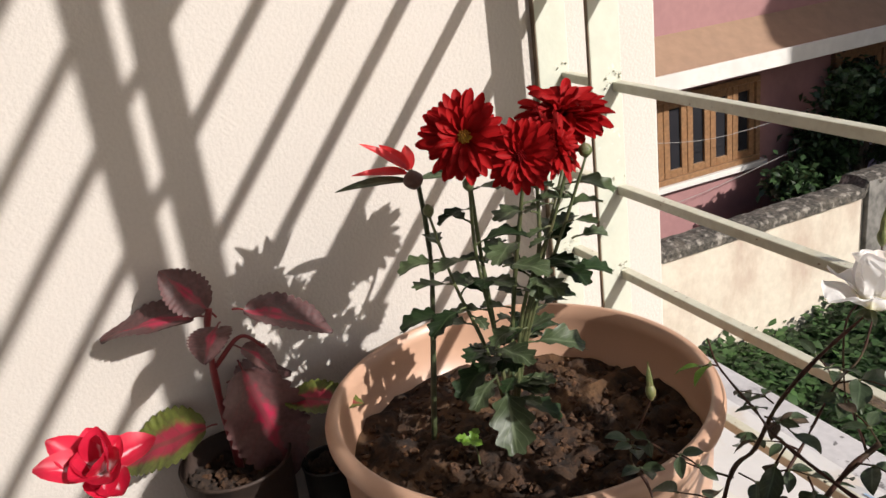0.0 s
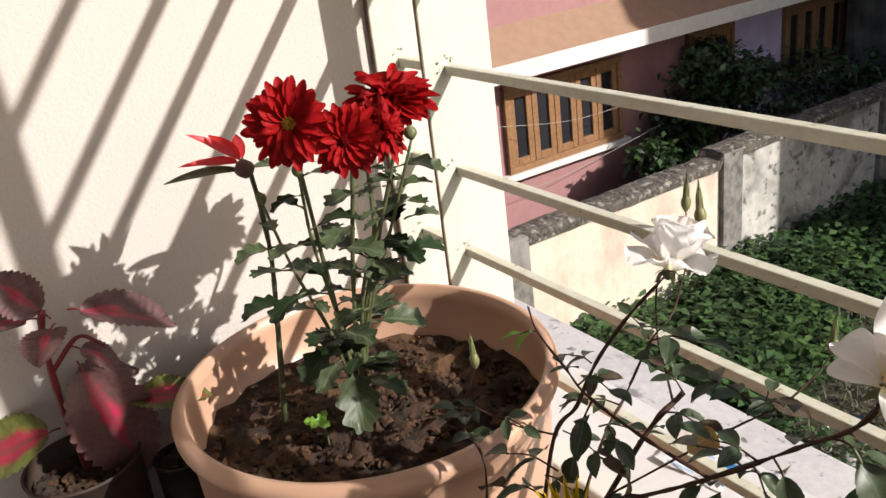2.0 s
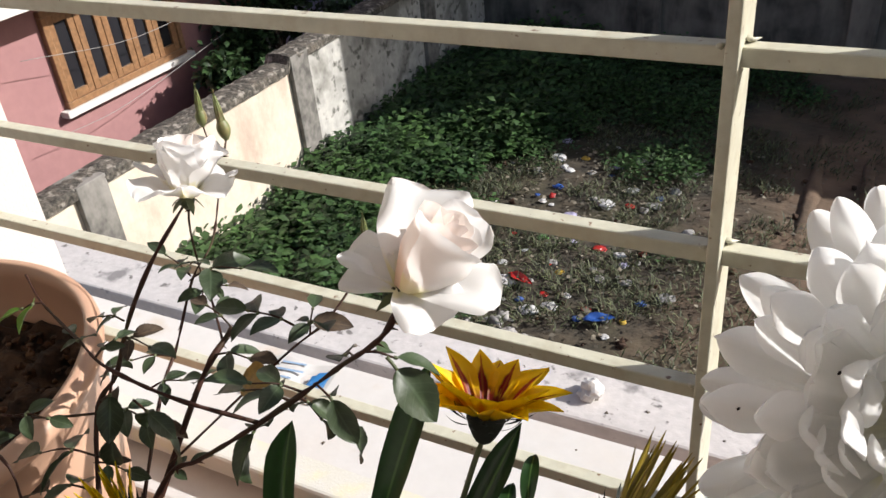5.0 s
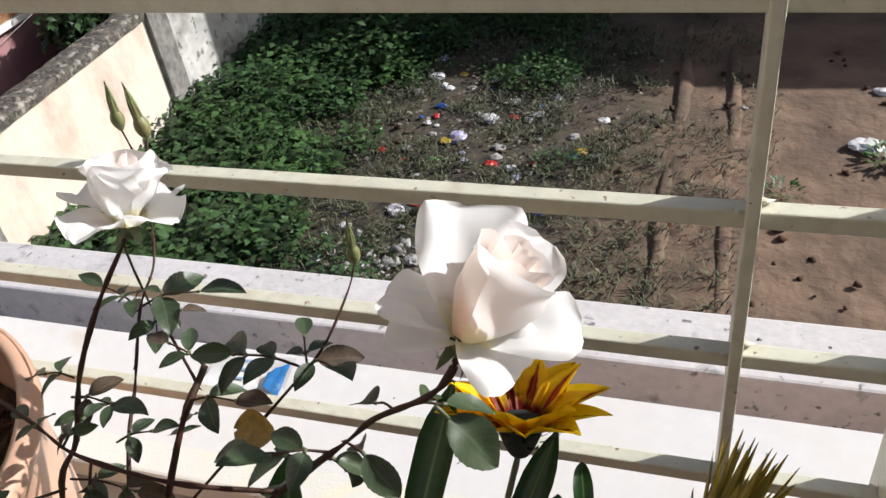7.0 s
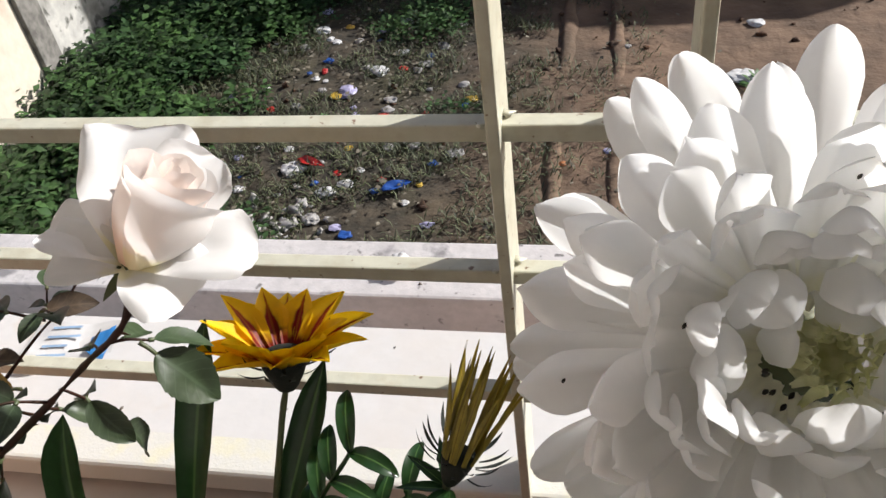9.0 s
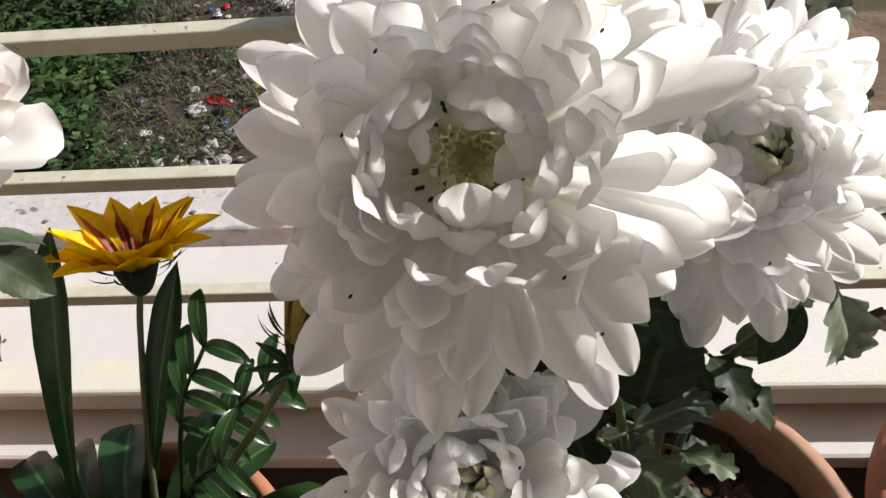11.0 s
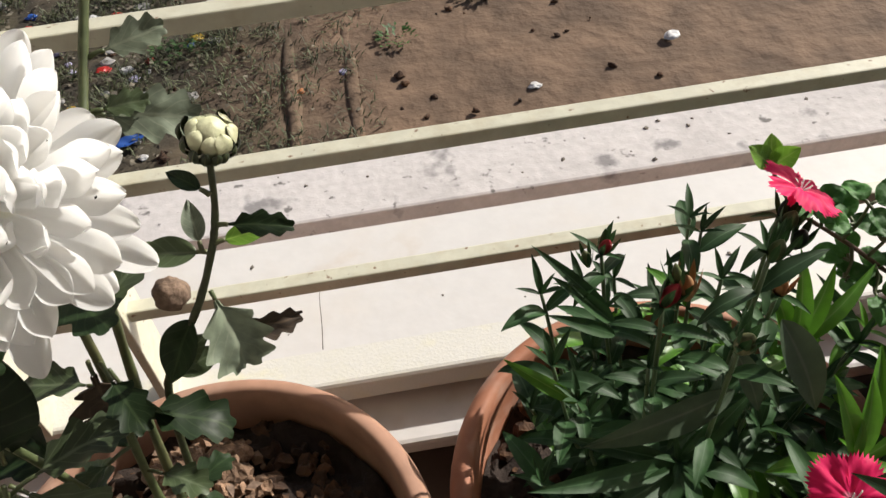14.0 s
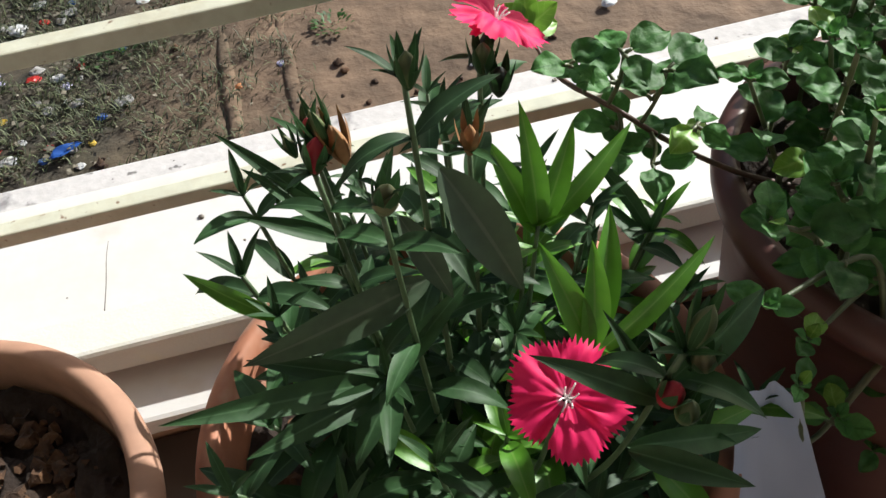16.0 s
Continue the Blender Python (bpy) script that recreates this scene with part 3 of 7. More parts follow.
SH = -0.2
pot("flower_pot", "large tan plastic pot of soil beside the cream wall", (0.128, -0.208), 0.187, 0.12, 0.125, SH, 0.012, M_plastic_pot, 0.058, M_soil, lip=0.02, bulge=0.012, n=96, rng=3, nclod=900, big=0.0048)
pot("flower_pot", "terracotta pot of dark soil with a white chrysanthemum", (0.872, -0.184), 0.129, 0.015, 0.08, SH, 0.014, M_dusty_terracotta, -0.016, M_dark_soil, lip=0.02, rng=5, nclod=420, big=0.0065)
pot("flower_pot", "terracotta pot packed with a pink dianthus", (1.146, -0.165), 0.138, -0.01, 0.085, SH, 0.014, M_terracotta, -0.05, M_dark_soil, lip=0.02, rng=8, nclod=120, big=0.012)


# ---- plants ----
M_white_petal = leaf_mat("white_petal", (0.92, 0.917, 0.905), vein=(0.88, 0.872, 0.86), vein_k=0.15, side=0, base=(0.90, 0.89, 0.78), base_len=0.16, rough=0.5, translucent=0.60, var=0.03, jitter=0.0, bump=0.12, spec=0.3, tone=1.0)
M_rose_petal = leaf_mat("rose_petal", (0.94, 0.93, 0.92), base=(0.88, 0.84, 0.60), base_len=0.30, rough=0.45, translucent=0.50, var=0.02, jitter=0.02, bump=0.1, spec=0.3, tone=1.0)
M_rose_heart = leaf_mat("blush_petal", (0.95, 0.87, 0.82), base=(0.92, 0.74, 0.62), base_len=0.7, rough=0.45, translucent=0.58, var=0.03, jitter=0.03, bump=0.1, spec=0.3, tone=1.0)
M_red_petal = leaf_mat("red_petal", (0.42, 0.008, 0.010), vein=(0.26, 0.003, 0.005), vein_k=0.4, side=0, base=(0.22, 0.004, 0.006), base_len=0.40, rough=0.6, translucent=0.22, var=0.15, jitter=0.0, spec=0.12)
M_bract = leaf_mat("red_bract", (0.66, 0.03, 0.035), vein=(0.55, 0.08, 0.06), vein_k=0.4, rough=0.45, tone=1.0, translucent=0.45, var=0.1)
M_yellow_heart = mat("yellow_florets", (0.62, 0.36, 0.03), 0.7, 0.4, 300, 0.6, color2=(0.35, 0.12, 0.02))
M_green_heart = mat("pale_green_florets", (0.80, 0.79, 0.52), 0.6, 0.3, 250, 0.3, color2=(0.58, 0.60, 0.28), tone=1.0, translucent=0.3)
M_pink_petal = leaf_mat("magenta_petal", (0.80, 0.018, 0.13), vein=(0.60, 0.010, 0.085), vein_k=0.35, side=0, base=(0.74, 0.20, 0.32), base_len=0.12, rough=0.6, translucent=0.28, var=0.12, jitter=0.06, tone=1.0, spec=0.2)
M_cactus_petal = leaf_mat("crimson_white_petal", (0.62, 0.015, 0.05), center=(0.85, 0.62, 0.66), reach=(0.02, 0.25), base=(0.86, 0.80, 0.80), base_len=0.3, rough=0.45, translucent=0.3, var=0.1, tone=1.0)
M_gaz_petal = leaf_mat("yellow_ray", (0.98, 0.72, 0.008), center=(0.33, 0.018, 0.004), reach=(0.26, 0.44), base=(0.30, 0.02, 0.006), base_len=0.34, rough=0.45, translucent=0.62, var=0.1, jitter=0.08, vein=(0.75, 0.33, 0.01), vein_k=0.3, side=0, tone=1.0)
M_gaz_back = leaf_mat("yellow_ray_plain", (0.98, 0.74, 0.010), vein=(0.90, 0.56, 0.02), vein_k=0.35, side=0, base=(0.30, 0.13, 0.01), base_len=0.20, rough=0.5, translucent=0.62, var=0.15, jitter=0.1, tone=1.0)
M_gaz_bud = leaf_mat("olive_ray", (0.40, 0.30, 0.03), vein=(0.12, 0.05, 0.015), vein_k=0.8, side=0, rough=0.55, translucent=0.1, var=0.3, jitter=0.25)
M_mum_leaf = leaf_mat("mum_leaf", (0.075, 0.108, 0.045), vein=(0.17, 0.21, 0.12), vein_k=0.7, rough=0.5, translucent=0.12, var=0.3, jitter=0.3)
M_dark_mum = leaf_mat("dark_mum_leaf", (0.020, 0.040, 0.014), vein=(0.055, 0.085, 0.035), vein_k=0.6, spec=0.2, rough=0.5, translucent=0.1, var=0.3, jitter=0.3)
M_dusty = leaf_mat("dusty_mum_leaf", (0.24, 0.29, 0.20), vein=(0.32, 0.35, 0.25), vein_k=0.5, rough=0.7, translucent=0.1, var=0.4, jitter=0.2)
M_bright_leaf = leaf_mat("young_leaf", (0.16, 0.32, 0.035), vein=(0.30, 0.44, 0.10), vein_k=0.5, rough=0.45, translucent=0.35, var=0.15, tone=1.0)
M_rose_leaf = leaf_mat("rose_leaf", (0.050, 0.074, 0.034), vein=(0.09, 0.13, 0.07), vein_k=0.6, rough=0.42, spec=0.4, translucent=0.12, var=0.25, jitter=0.35)
M_yellow_leaf = leaf_mat("yellowing_leaf", (0.42, 0.26, 0.045), vein=(0.30, 0.16, 0.04), vein_k=0.5, rough=0.5, translucent=0.25, var=0.35)
M_strap_leaf = leaf_mat("gazania_leaf", (0.026, 0.075, 0.020), vein=(0.13, 0.24, 0.07), vein_k=0.7, side=0, rough=0.28, translucent=0.3, var=0.25, jitter=0.2)
M_dia_leaf = leaf_mat("dianthus_leaf", (0.031, 0.076, 0.025), vein=(0.09, 0.16, 0.08), tone=1.0, vein_k=0.4, side=0, rough=0.55, spec=0.25, translucent=0.2, var=0.25, jitter=0.35)
M_dia_bright = leaf_mat("dianthus_young_leaf", (0.085, 0.235, 0.018), vein=(0.18, 0.32, 0.07), vein_k=0.5, side=0, rough=0.42, translucent=0.3, var=0.2, jitter=0.2, tone=1.0)
M_dia_dark = leaf_mat("broad_dianthus_leaf", (0.045, 0.080, 0.036), vein=(0.10, 0.12, 0.08), vein_k=0.5, side=0, rough=0.6, translucent=0.1, var=0.25, jitter=0.2, tone=1.0)
M_mint_leaf = leaf_mat("mint_leaf", (0.075, 0.205, 0.048), vein=(0.035, 0.12, 0.025), vein_k=0.6, spec=0.30, rough=0.55, translucent=0.32, var=0.35, jitter=0.35, bump=0.9, tone=1.0)
for node in M_mint_leaf.node_tree.nodes:
    if node.bl_idname == "ShaderNodeBump":
        node.inputs["Distance"].default_value = 0.0025
        node.inputs["Strength"].default_value = 0.5
M_coleus = leaf_mat("coleus_leaf", (0.165, 0.080, 0.078), center=(0.50, 0.022, 0.075), reach=(0.10, 0.34), vein=(0.17, 0.05, 0.05), vein_k=0.6, rough=0.55, translucent=0.15, var=0.35, jitter=0.15, bump=0.6)
M_coleus_green = leaf_mat("green_edged_coleus_leaf", (0.17, 0.20, 0.035), center=(0.36, 0.02, 0.05), reach=(0.3, 0.7), vein=(0.11, 0.05, 0.03), vein_k=0.6, rough=0.55, translucent=0.15, var=0.35, jitter=0.15, bump=0.6)
M_dry_leaf = leaf_mat("withered_leaf", (0.085, 0.055, 0.032), vein=(0.15, 0.10, 0.06), vein_k=0.5, rough=0.8, translucent=0.08, var=0.5, jitter=0.3)
M_stem = mat("green_stem", (0.11, 0.14, 0.055), 0.5, 0.35, 120, 0.3, stain=0.6, stain_scale=30, stain_color=(0.15, 0.10, 0.05))
M_rose_cane = mat("rose_cane", (0.060, 0.020, 0.012), 0.6, 0.4, 120, 0.3, stain=0.6, stain_scale=24, stain_color=(0.055, 0.06, 0.02), spec=0.25)
M_red_stem = mat("crimson_stem", (0.22, 0.02, 0.025), 0.45, 0.3, 120, 0.2)
M_bud = mat("green_bud", (0.15, 0.19, 0.07), 0.5, 0.4, 160, 0.4, stain=0.6, stain_scale=60, stain_color=(0.20, 0.13, 0.08))
M_dark_bud = mat("reddish_dark_bud", (0.17, 0.075, 0.055), 0.5, 0.4, 160, 0.4)
M_cream_bud = mat("cream_bud", (0.80, 0.80, 0.52), 0.5, 0.25, 160, 0.3, stain=0.5, stain_scale=70, stain_color=(0.42, 0.46, 0.18))
M_dark_calyx = mat("dark_calyx", (0.010, 0.014, 0.007), 0.8, 0.4, 200, 0.4)
M_dark_speck = mat("dark_speck", (0.025, 0.02, 0.012), 0.6, 0.3, 200, 0.0)
M_sepal = leaf_mat("striped_sepal", (0.035, 0.05, 0.018), vein=(0.20, 0.22, 0.09), vein_k=0.6, side=0, rough=0.5, translucent=0.05, var=0.3)
M_tan_clod = mat("dry_tan_clod", (0.30, 0.185, 0.115), 0.95, 0.5, 160, 1.0, color2=(0.12, 0.07, 0.042), island=0.5, bump_dist=0.004)
M_dark_stem = mat("dark_green_stem", (0.075, 0.095, 0.036), 0.5, 0.5, 140, 0.5, stain=0.7, stain_scale=60, stain_color=(0.03, 0.02, 0.012))
M_rose_bud = mat("reddish_green_bud", (0.17, 0.20, 0.07), 0.5, 0.4, 160, 0.3, stain=0.8, stain_scale=70, stain_color=(0.22, 0.10, 0.06), tone=1.0)
M_red_brown = mat("red_brown_runner", (0.13, 0.06, 0.035), 0.5, 0.3, 120, 0.2)
M_withered = mat("withered_petals", (0.30, 0.20, 0.14), 0.85, 0.4, 260, 0.6, color2=(0.14, 0.09, 0.06))
M_straw = mat("dry_stalk", (0.34, 0.23, 0.12), 0.8, 0.4, 150, 0.4)


def frame_for(f):
    f = Vector(f).normalized()
    x = f.orthogonal().normalized()
    return f, x, f.cross(x)


def lobed(u):
    return (math.sin(math.pi * min(u * 0.96 + 0.02, 1)) ** 0.75) * (0.52 + 0.48 * abs(math.sin(3.1 * math.pi * u + 0.2))) if u > 0.16 else 0.09


def jagged(u):
    if u < 0.10:
        return 0.07 + 0.5 * u
    lobe = 0.5 + 0.5 * math.cos(2 * math.pi * (u - 0.40) / 0.30)
    return (math.sin(math.pi * min(u ** 0.85 * 0.93 + 0.05, 1)) ** 0.55) * (0.66 + 0.34 * lobe ** 0.7) * (0.93 + 0.07 * abs(math.sin(21 * u)))


def deep_cut(u):
    if u < 0.10:
        return 0.07 + 0.8 * u
    lobe = 0.5 + 0.5 * math.cos(2 * math.pi * (u - 0.42) / 0.27)
    return (math.sin(math.pi * min(u ** 0.8 * 0.90 + 0.05, 1)) ** 0.5) * (0.46 + 0.54 * lobe ** 0.8) * (0.92 + 0.08 * abs(math.sin(19 * u)))


def lance(u):
    return math.sin(math.pi * min(u ** 0.75 * 0.985 + 0.015, 1)) ** 0.9


def oval(u):
    return math.sin(math.pi * min(u * 0.95 + 0.04, 1)) ** 0.7


def toothed(u):
    return (math.sin(math.pi * min(u ** 0.85 * 0.96 + 0.035, 1)) ** 0.8) * (0.92 + 0.08 * abs(math.sin(11 * math.pi * u)))


def scalloped(u):
    return (math.sin(math.pi * min(u ** 0.8 * 0.96 + 0.035, 1)) ** 0.75) * (0.86 + 0.14 * abs(math.sin(12 * math.pi * u)))


def serrate(u):
    return (math.sin(math.pi * min(u ** 0.82 * 0.97 + 0.03, 1)) ** 0.85) * (0.93 + 0.07 * ((u * 9) % 1.0))


def pointed(u):
    return min(1.0, 0.5 + 1.0 * u) * (1 - max(0, (u - 0.5) / 0.5) ** 1.7)


def blunt(u):
    return min(1.0, 0.42 + 0.8 * u) * (1 - max(0, (u - 0.66) / 0.34) ** 2.2 * 0.93)


def red_tip(u):
    return min(1.0, 0.34 + 0.95 * u) * math.sqrt(max(0.0, 1 - max(0.0, (u - 0.58) / 0.43) ** 2.3))


def strap(u):
    return (0.25 + 0.75 * min(1, u * 1.5)) * (1 - max(0, (u - 0.8) / 0.2) ** 2)


def leaf(parent, base, along, normal, length, width, outline, material, curl=0.6, cup=0.25, name="leaf", nu=12, nv=3, wave=0.08, seed=None, stalk=0.0, stalk_mat=None, label="", twist=0.0):
    """One leaf as a part of its plant, with a short stalk where asked."""
    bm = bmesh.new()
    b = Vector(base)
    d = Vector(along).normalized()
    if stalk:
        tube(bm, [b, b + d * stalk * 0.55 + Vector((0, 0, stalk * 0.08)), b + d * stalk], 0.0011, 0.0009, 5, 3, mi=1)
        b = b + d * stalk
    sd = seed if seed is not None else (b.x * 91 + b.y * 57 + b.z * 33) % 50
    blade(bm, b, d, normal, length, width, outline, curl, cup, nu, nv, wave=wave, seed=sd, twist=twist, sweep=0.55 if outline is jagged else 0.0)
    return hang(part(name, bm, [material, stalk_mat or M_stem], None, label), parent)


def stem(parent, pts, r0, r1, material=None, name="stem", sides=7, knots=0.25):
    bm = bmesh.new()
    path = tube(bm, pts, r0, r1, sides, 6, knots=knots)
    hang(part(name, bm, material or M_stem, None), parent)
    return path


def leaves_along(parent, path, rng, n, size, outline, mats, u0=0.1, u1=0.95, wide=0.6, droop=0.6, stalk=0.006, rise=0.3, cup=0.25, nu=12):
    """Leaves spiralling up a stem."""
    for k in range(n):
        u = u0 + (u1 - u0) * (k + rng.random() * 0.8) / n
        p = path[min(int(u * (len(path) - 1)), len(path) - 1)]
        a = k * 2.4 + rng.random() * 1.2
        d = Vector((math.cos(a), math.sin(a), rise + (rng.random() - 0.5) * 0.5))
        s = size * (0.6 + 0.7 * rng.random())
        leaf(parent, p, d, (0, 0, 1), s, s * wide, outline, mats[int(rng.random() * len(mats))], curl=droop * (0.5 + rng.random()), cup=cup, stalk=stalk * (0.7 + 0.6 * rng.random()), seed=rng.random() * 40, nu=nu)


def head(parent, name, c, facing, rings, material, rng, heart=None, heart_r=0.006, heart_mat=None, outline=red_tip, label="", heart_flat=0.5, nu=7, nv=2, wave=0.05):
    """A many-petalled flower head. rings: (count, angle from the axis, length, width, curl, cup)."""
    f, x, y = frame_for(facing)
    bm = bmesh.new()
    c = Vector(c)
    for ri, (n, th, ln, wd, curl, cup) in enumerate(rings):
        off = rng.random() * 6
        for k in range(n):
            a = off + 2 * math.pi * (k + 0.35 * (rng.random() - 0.5)) / n
            r = x * math.cos(a) + y * math.sin(a)
            t = radians(th + 11 * (rng.random() - 0.5) * 2)
            d = f * math.cos(t) + r * math.sin(t)
            nn = f * math.sin(t) - r * math.cos(t)
            s = 0.86 + 0.28 * rng.random()
            blade(bm, c + d * 0.003 - f * 0.004, d, nn, ln * s, wd * (0.85 + 0.3 * rng.random()), outline, curl * (0.6 + 0.8 * rng.random()), cup * (0.7 + 0.6 * rng.random()), nu, nv, wave=wave, seed=rng.random() * 60, twist=0.5 * (rng.random() - 0.5))
    flower = hang(part(name, bm, material, None, label), parent)
    if heart:
        bm = bmesh.new()
        for k in range(heart):
            q = heart_r * math.sqrt((k + 0.5) / heart)
            a = k * 2.39996
            p = c + (x * math.cos(a) + y * math.sin(a)) * q + f * (heart_r * heart_flat * (1 - (q / heart_r) ** 2) + 0.002)
            spindle(bm, p - f * 0.002, f + (x * math.cos(a) + y * math.sin(a)) * (q / heart_r) * 0.4, 0.0055, 0.0022, sides=5, nu=3)
        hp = part("centre", bm, heart_mat, None)
        hang(hp, flower)
    return flower


def hood(u):
    return (0.36 + 0.64 * min(1, u * 1.25) ** 0.9) * math.sqrt(max(0.0, 1 - max(0.0, (u - 0.70) / 0.302) ** 2.2))


def spoon_petal(bm, base, d, n, length, width, curl, cup, seed, nu=12, nv=5):
    """A blunt petal, hollow like a spoon, most of its bend near the tip; rows close up towards the tip."""
    d = Vector(d).normalized()
    n = Vector(n)
    n = (n - d * n.dot(d)).normalized()
    s = d.cross(n)
    p, rows, last = Vector(base), [], 0.0
    for i in range(nu + 1):
        u = math.sin(0.5 * math.pi * i / nu) ** 0.92
        ang = curl * (0.72 * u ** 1.5 + 0.28 * u ** 3)
        dd, nn = d * math.cos(ang) + n * math.sin(ang), n * math.cos(ang) - d * math.sin(ang)
        p = p + dd * (length * (u - last))
        last = u
        w = max(hood(u), 0.03) * width / 2
        row = []
        for j in range(-nv, nv + 1):
            t = j / nv
            h = cup * w * t * t * (0.6 + 0.5 * u) + 0.10 * width * noise.noise((u * 2.2 + seed, t * 1.3, seed)) - 0.035 * width * math.cos(t * 7) * (1 - u)
            row.append(bm.verts.new(p + s * (w * t * (1 - 0.12 * cup * t * t)) + nn * h))
        rows.append(row)
    uv = bm.loops.layers.uv.verify()
    for i in range(nu):
        for k in range(2 * nv):
            f = bm.faces.new((rows[i][k], rows[i][k + 1], rows[i + 1][k + 1], rows[i + 1][k]))
            for lp, (du, dv) in zip(f.loops, ((0, 0), (1, 0), (1, 1), (0, 1))):
                lp[uv].uv = ((k + du) / (2 * nv), (i + dv) / nu)
    return rows[nu // 2][nv].co.copy(), n


def mum_head(parent, c, facing, R, rng, count=136, loose=0.0, eye=1.0):
    """A big chrysanthemum: short hooded petals round a small green eye, longer open ones below."""
    f, x, y = frame_for(facing)
    c = Vector(c)
    bm, spots = bmesh.new(), []
    for i in range(count):
        v = (i + 0.5) / count
        wild = 2.4 if rng.random() < 0.18 + loose else 1.0
        a = i * 2.39996 + rng.uniform(-0.10, 0.10) * wild
        r = x * math.cos(a) + y * math.sin(a)
        t = radians(50 + 60 * v ** 0.75 + rng.uniform(-8, 8) * wild)
        d = f * math.cos(t) + r * math.sin(t)
        n = f * math.sin(t) - r * math.cos(t)
        ln = R * (0.44 + 0.52 * v ** 0.75) * rng.uniform(0.86, 1.10)
        curl = 2.15 * (1 - v) ** 0.62 + 0.10 + rng.uniform(-0.30, 0.30) * wild
        b = c + r * R * (0.085 * eye + (0.05 if eye == 1.0 else 0.0) + 0.14 * v ** 0.6) + f * R * (0.02 - 0.38 * v)
        side = f.cross(r) * rng.uniform(-0.20, 0.20) * wild
        wd = R * (0.215 + 0.04 * v) * rng.uniform(0.88, 1.14)
        spots.append(spoon_petal(bm, b, d + side, n + side * rng.uniform(-0.8, 0.8), ln, wd, curl, 0.50 + rng.uniform(-0.2, 0.25), rng.random() * 60))
    flower = hang(part("flower_head", bm, M_white_petal, None, "large white incurved flower head"), parent)
    bm = bmesh.new()
    spindle(bm, c - f * R * 0.05, f, R * 0.22, R * 0.24 * eye, sides=12, nu=5)
    for k in range(40):
        a = k * 2.39996
        r = x * math.cos(a) + y * math.sin(a)
        u = k / 40
        spoon_petal(bm, c + r * R * eye * (0.04 + 0.15 * u) + f * R * (0.16 + 0.02 * u), -r * (0.3 + 0.7 * u) + f * (0.9 - 0.25 * u), f + r * 0.4, R * eye * (0.08 + 0.11 * u), R * 0.058 * eye, 0.9, 0.9, k * 1.7, 6, 2)
    hang(part("eye", bm, M_green_heart, None), flower)
    if eye < 1.0:
        bm = bmesh.new()
        for k in range(22):
            a = k * 2.39996
            r = x * math.cos(a) + y * math.sin(a)
            spoon_petal(bm, c + r * R * (0.05 + 0.11 * k / 22) + f * R * 0.06, r * 0.35 + f + f.cross(r) * 0.5, f - r, R * rng.uniform(0.26, 0.38), R * rng.uniform(0.08, 0.13), rng.uniform(1.0, 1.9), 0.8, k * 2.3, 8, 3)
        hang(part("young_petals", bm, M_cream_bud, None, "pale yellow unopened petals"), flower)
    bm = bmesh.new()
    for k in range(26 if eye == 1.0 else 7):
        a = rng.random() * 6.28
        r = x * math.cos(a) + y * math.sin(a)
        spindle(bm, c + r * R * eye * rng.uniform(0.14, 0.22) + f * R * rng.uniform(0.12, 0.24), r + f * rng.random(), 0.0016, 0.0010, sides=5, nu=3)
    for p, n in spots[::9]:
        spindle(bm, p + n * 0.0006, n.orthogonal(), 0.0013, 0.0008, sides=5, nu=3)
    tagged(hang(part("speck", bm, M_dark_speck, None), flower), kind="stuff")
    return flower


def bud(parent, base, along, length, width, material, sepals=6, sepal_mat=None, name="bud", label="", slen=0.8, spread=0.55):
    bm = bmesh.new()
    spindle(bm, base, along, length, width, sides=10)
    b = hang(part(name, bm, material, None, label), parent)
    f, x, y = frame_for(along)
    for k in range(sepals):
        a = 2 * math.pi * k / sepals
        r = x * math.cos(a) + y * math.sin(a)
        bm = bmesh.new()
        blade(bm, Vector(base) + r * width * 0.18, f + r * spread, f * 0.4 - r, length * slen, width * 0.5, pointed, -0.5, 0.3, 5, 1)
        hang(part("sepal", bm, sepal_mat or M_stem, None), b)
    return b


# red chrysanthemum in the large pot
rng = random.Random(11)
mum = thing("chrysanthemum", (0.12, -0.215, 0.072), "red chrysanthemum in bloom with lobed grey-green leaves", "flowering plant", "flowering plants")
B = Vector((0.12, -0.215, 0.07))
FL = [((0.161, -0.251, 0.377), (0.63, -0.28, 0.20), 0.0335), ((0.180, -0.213, 0.357), (0.60, -0.36, 0.12), 0.0285), ((0.129, -0.139, 0.369), (0.28, -0.12, 0.95), 0.042), ((0.166, -0.170, 0.354), (0.5, 0.3, 0.3), 0.028)]
MID = [[(0.118, -0.22, 0.147), (0.115, -0.226, 0.248)], [(0.122, -0.212, 0.14), (0.135, -0.205, 0.233)], [(0.125, -0.207, 0.132), (0.142, -0.18, 0.245)], [(0.128, -0.205, 0.15), (0.145, -0.185, 0.25)]]
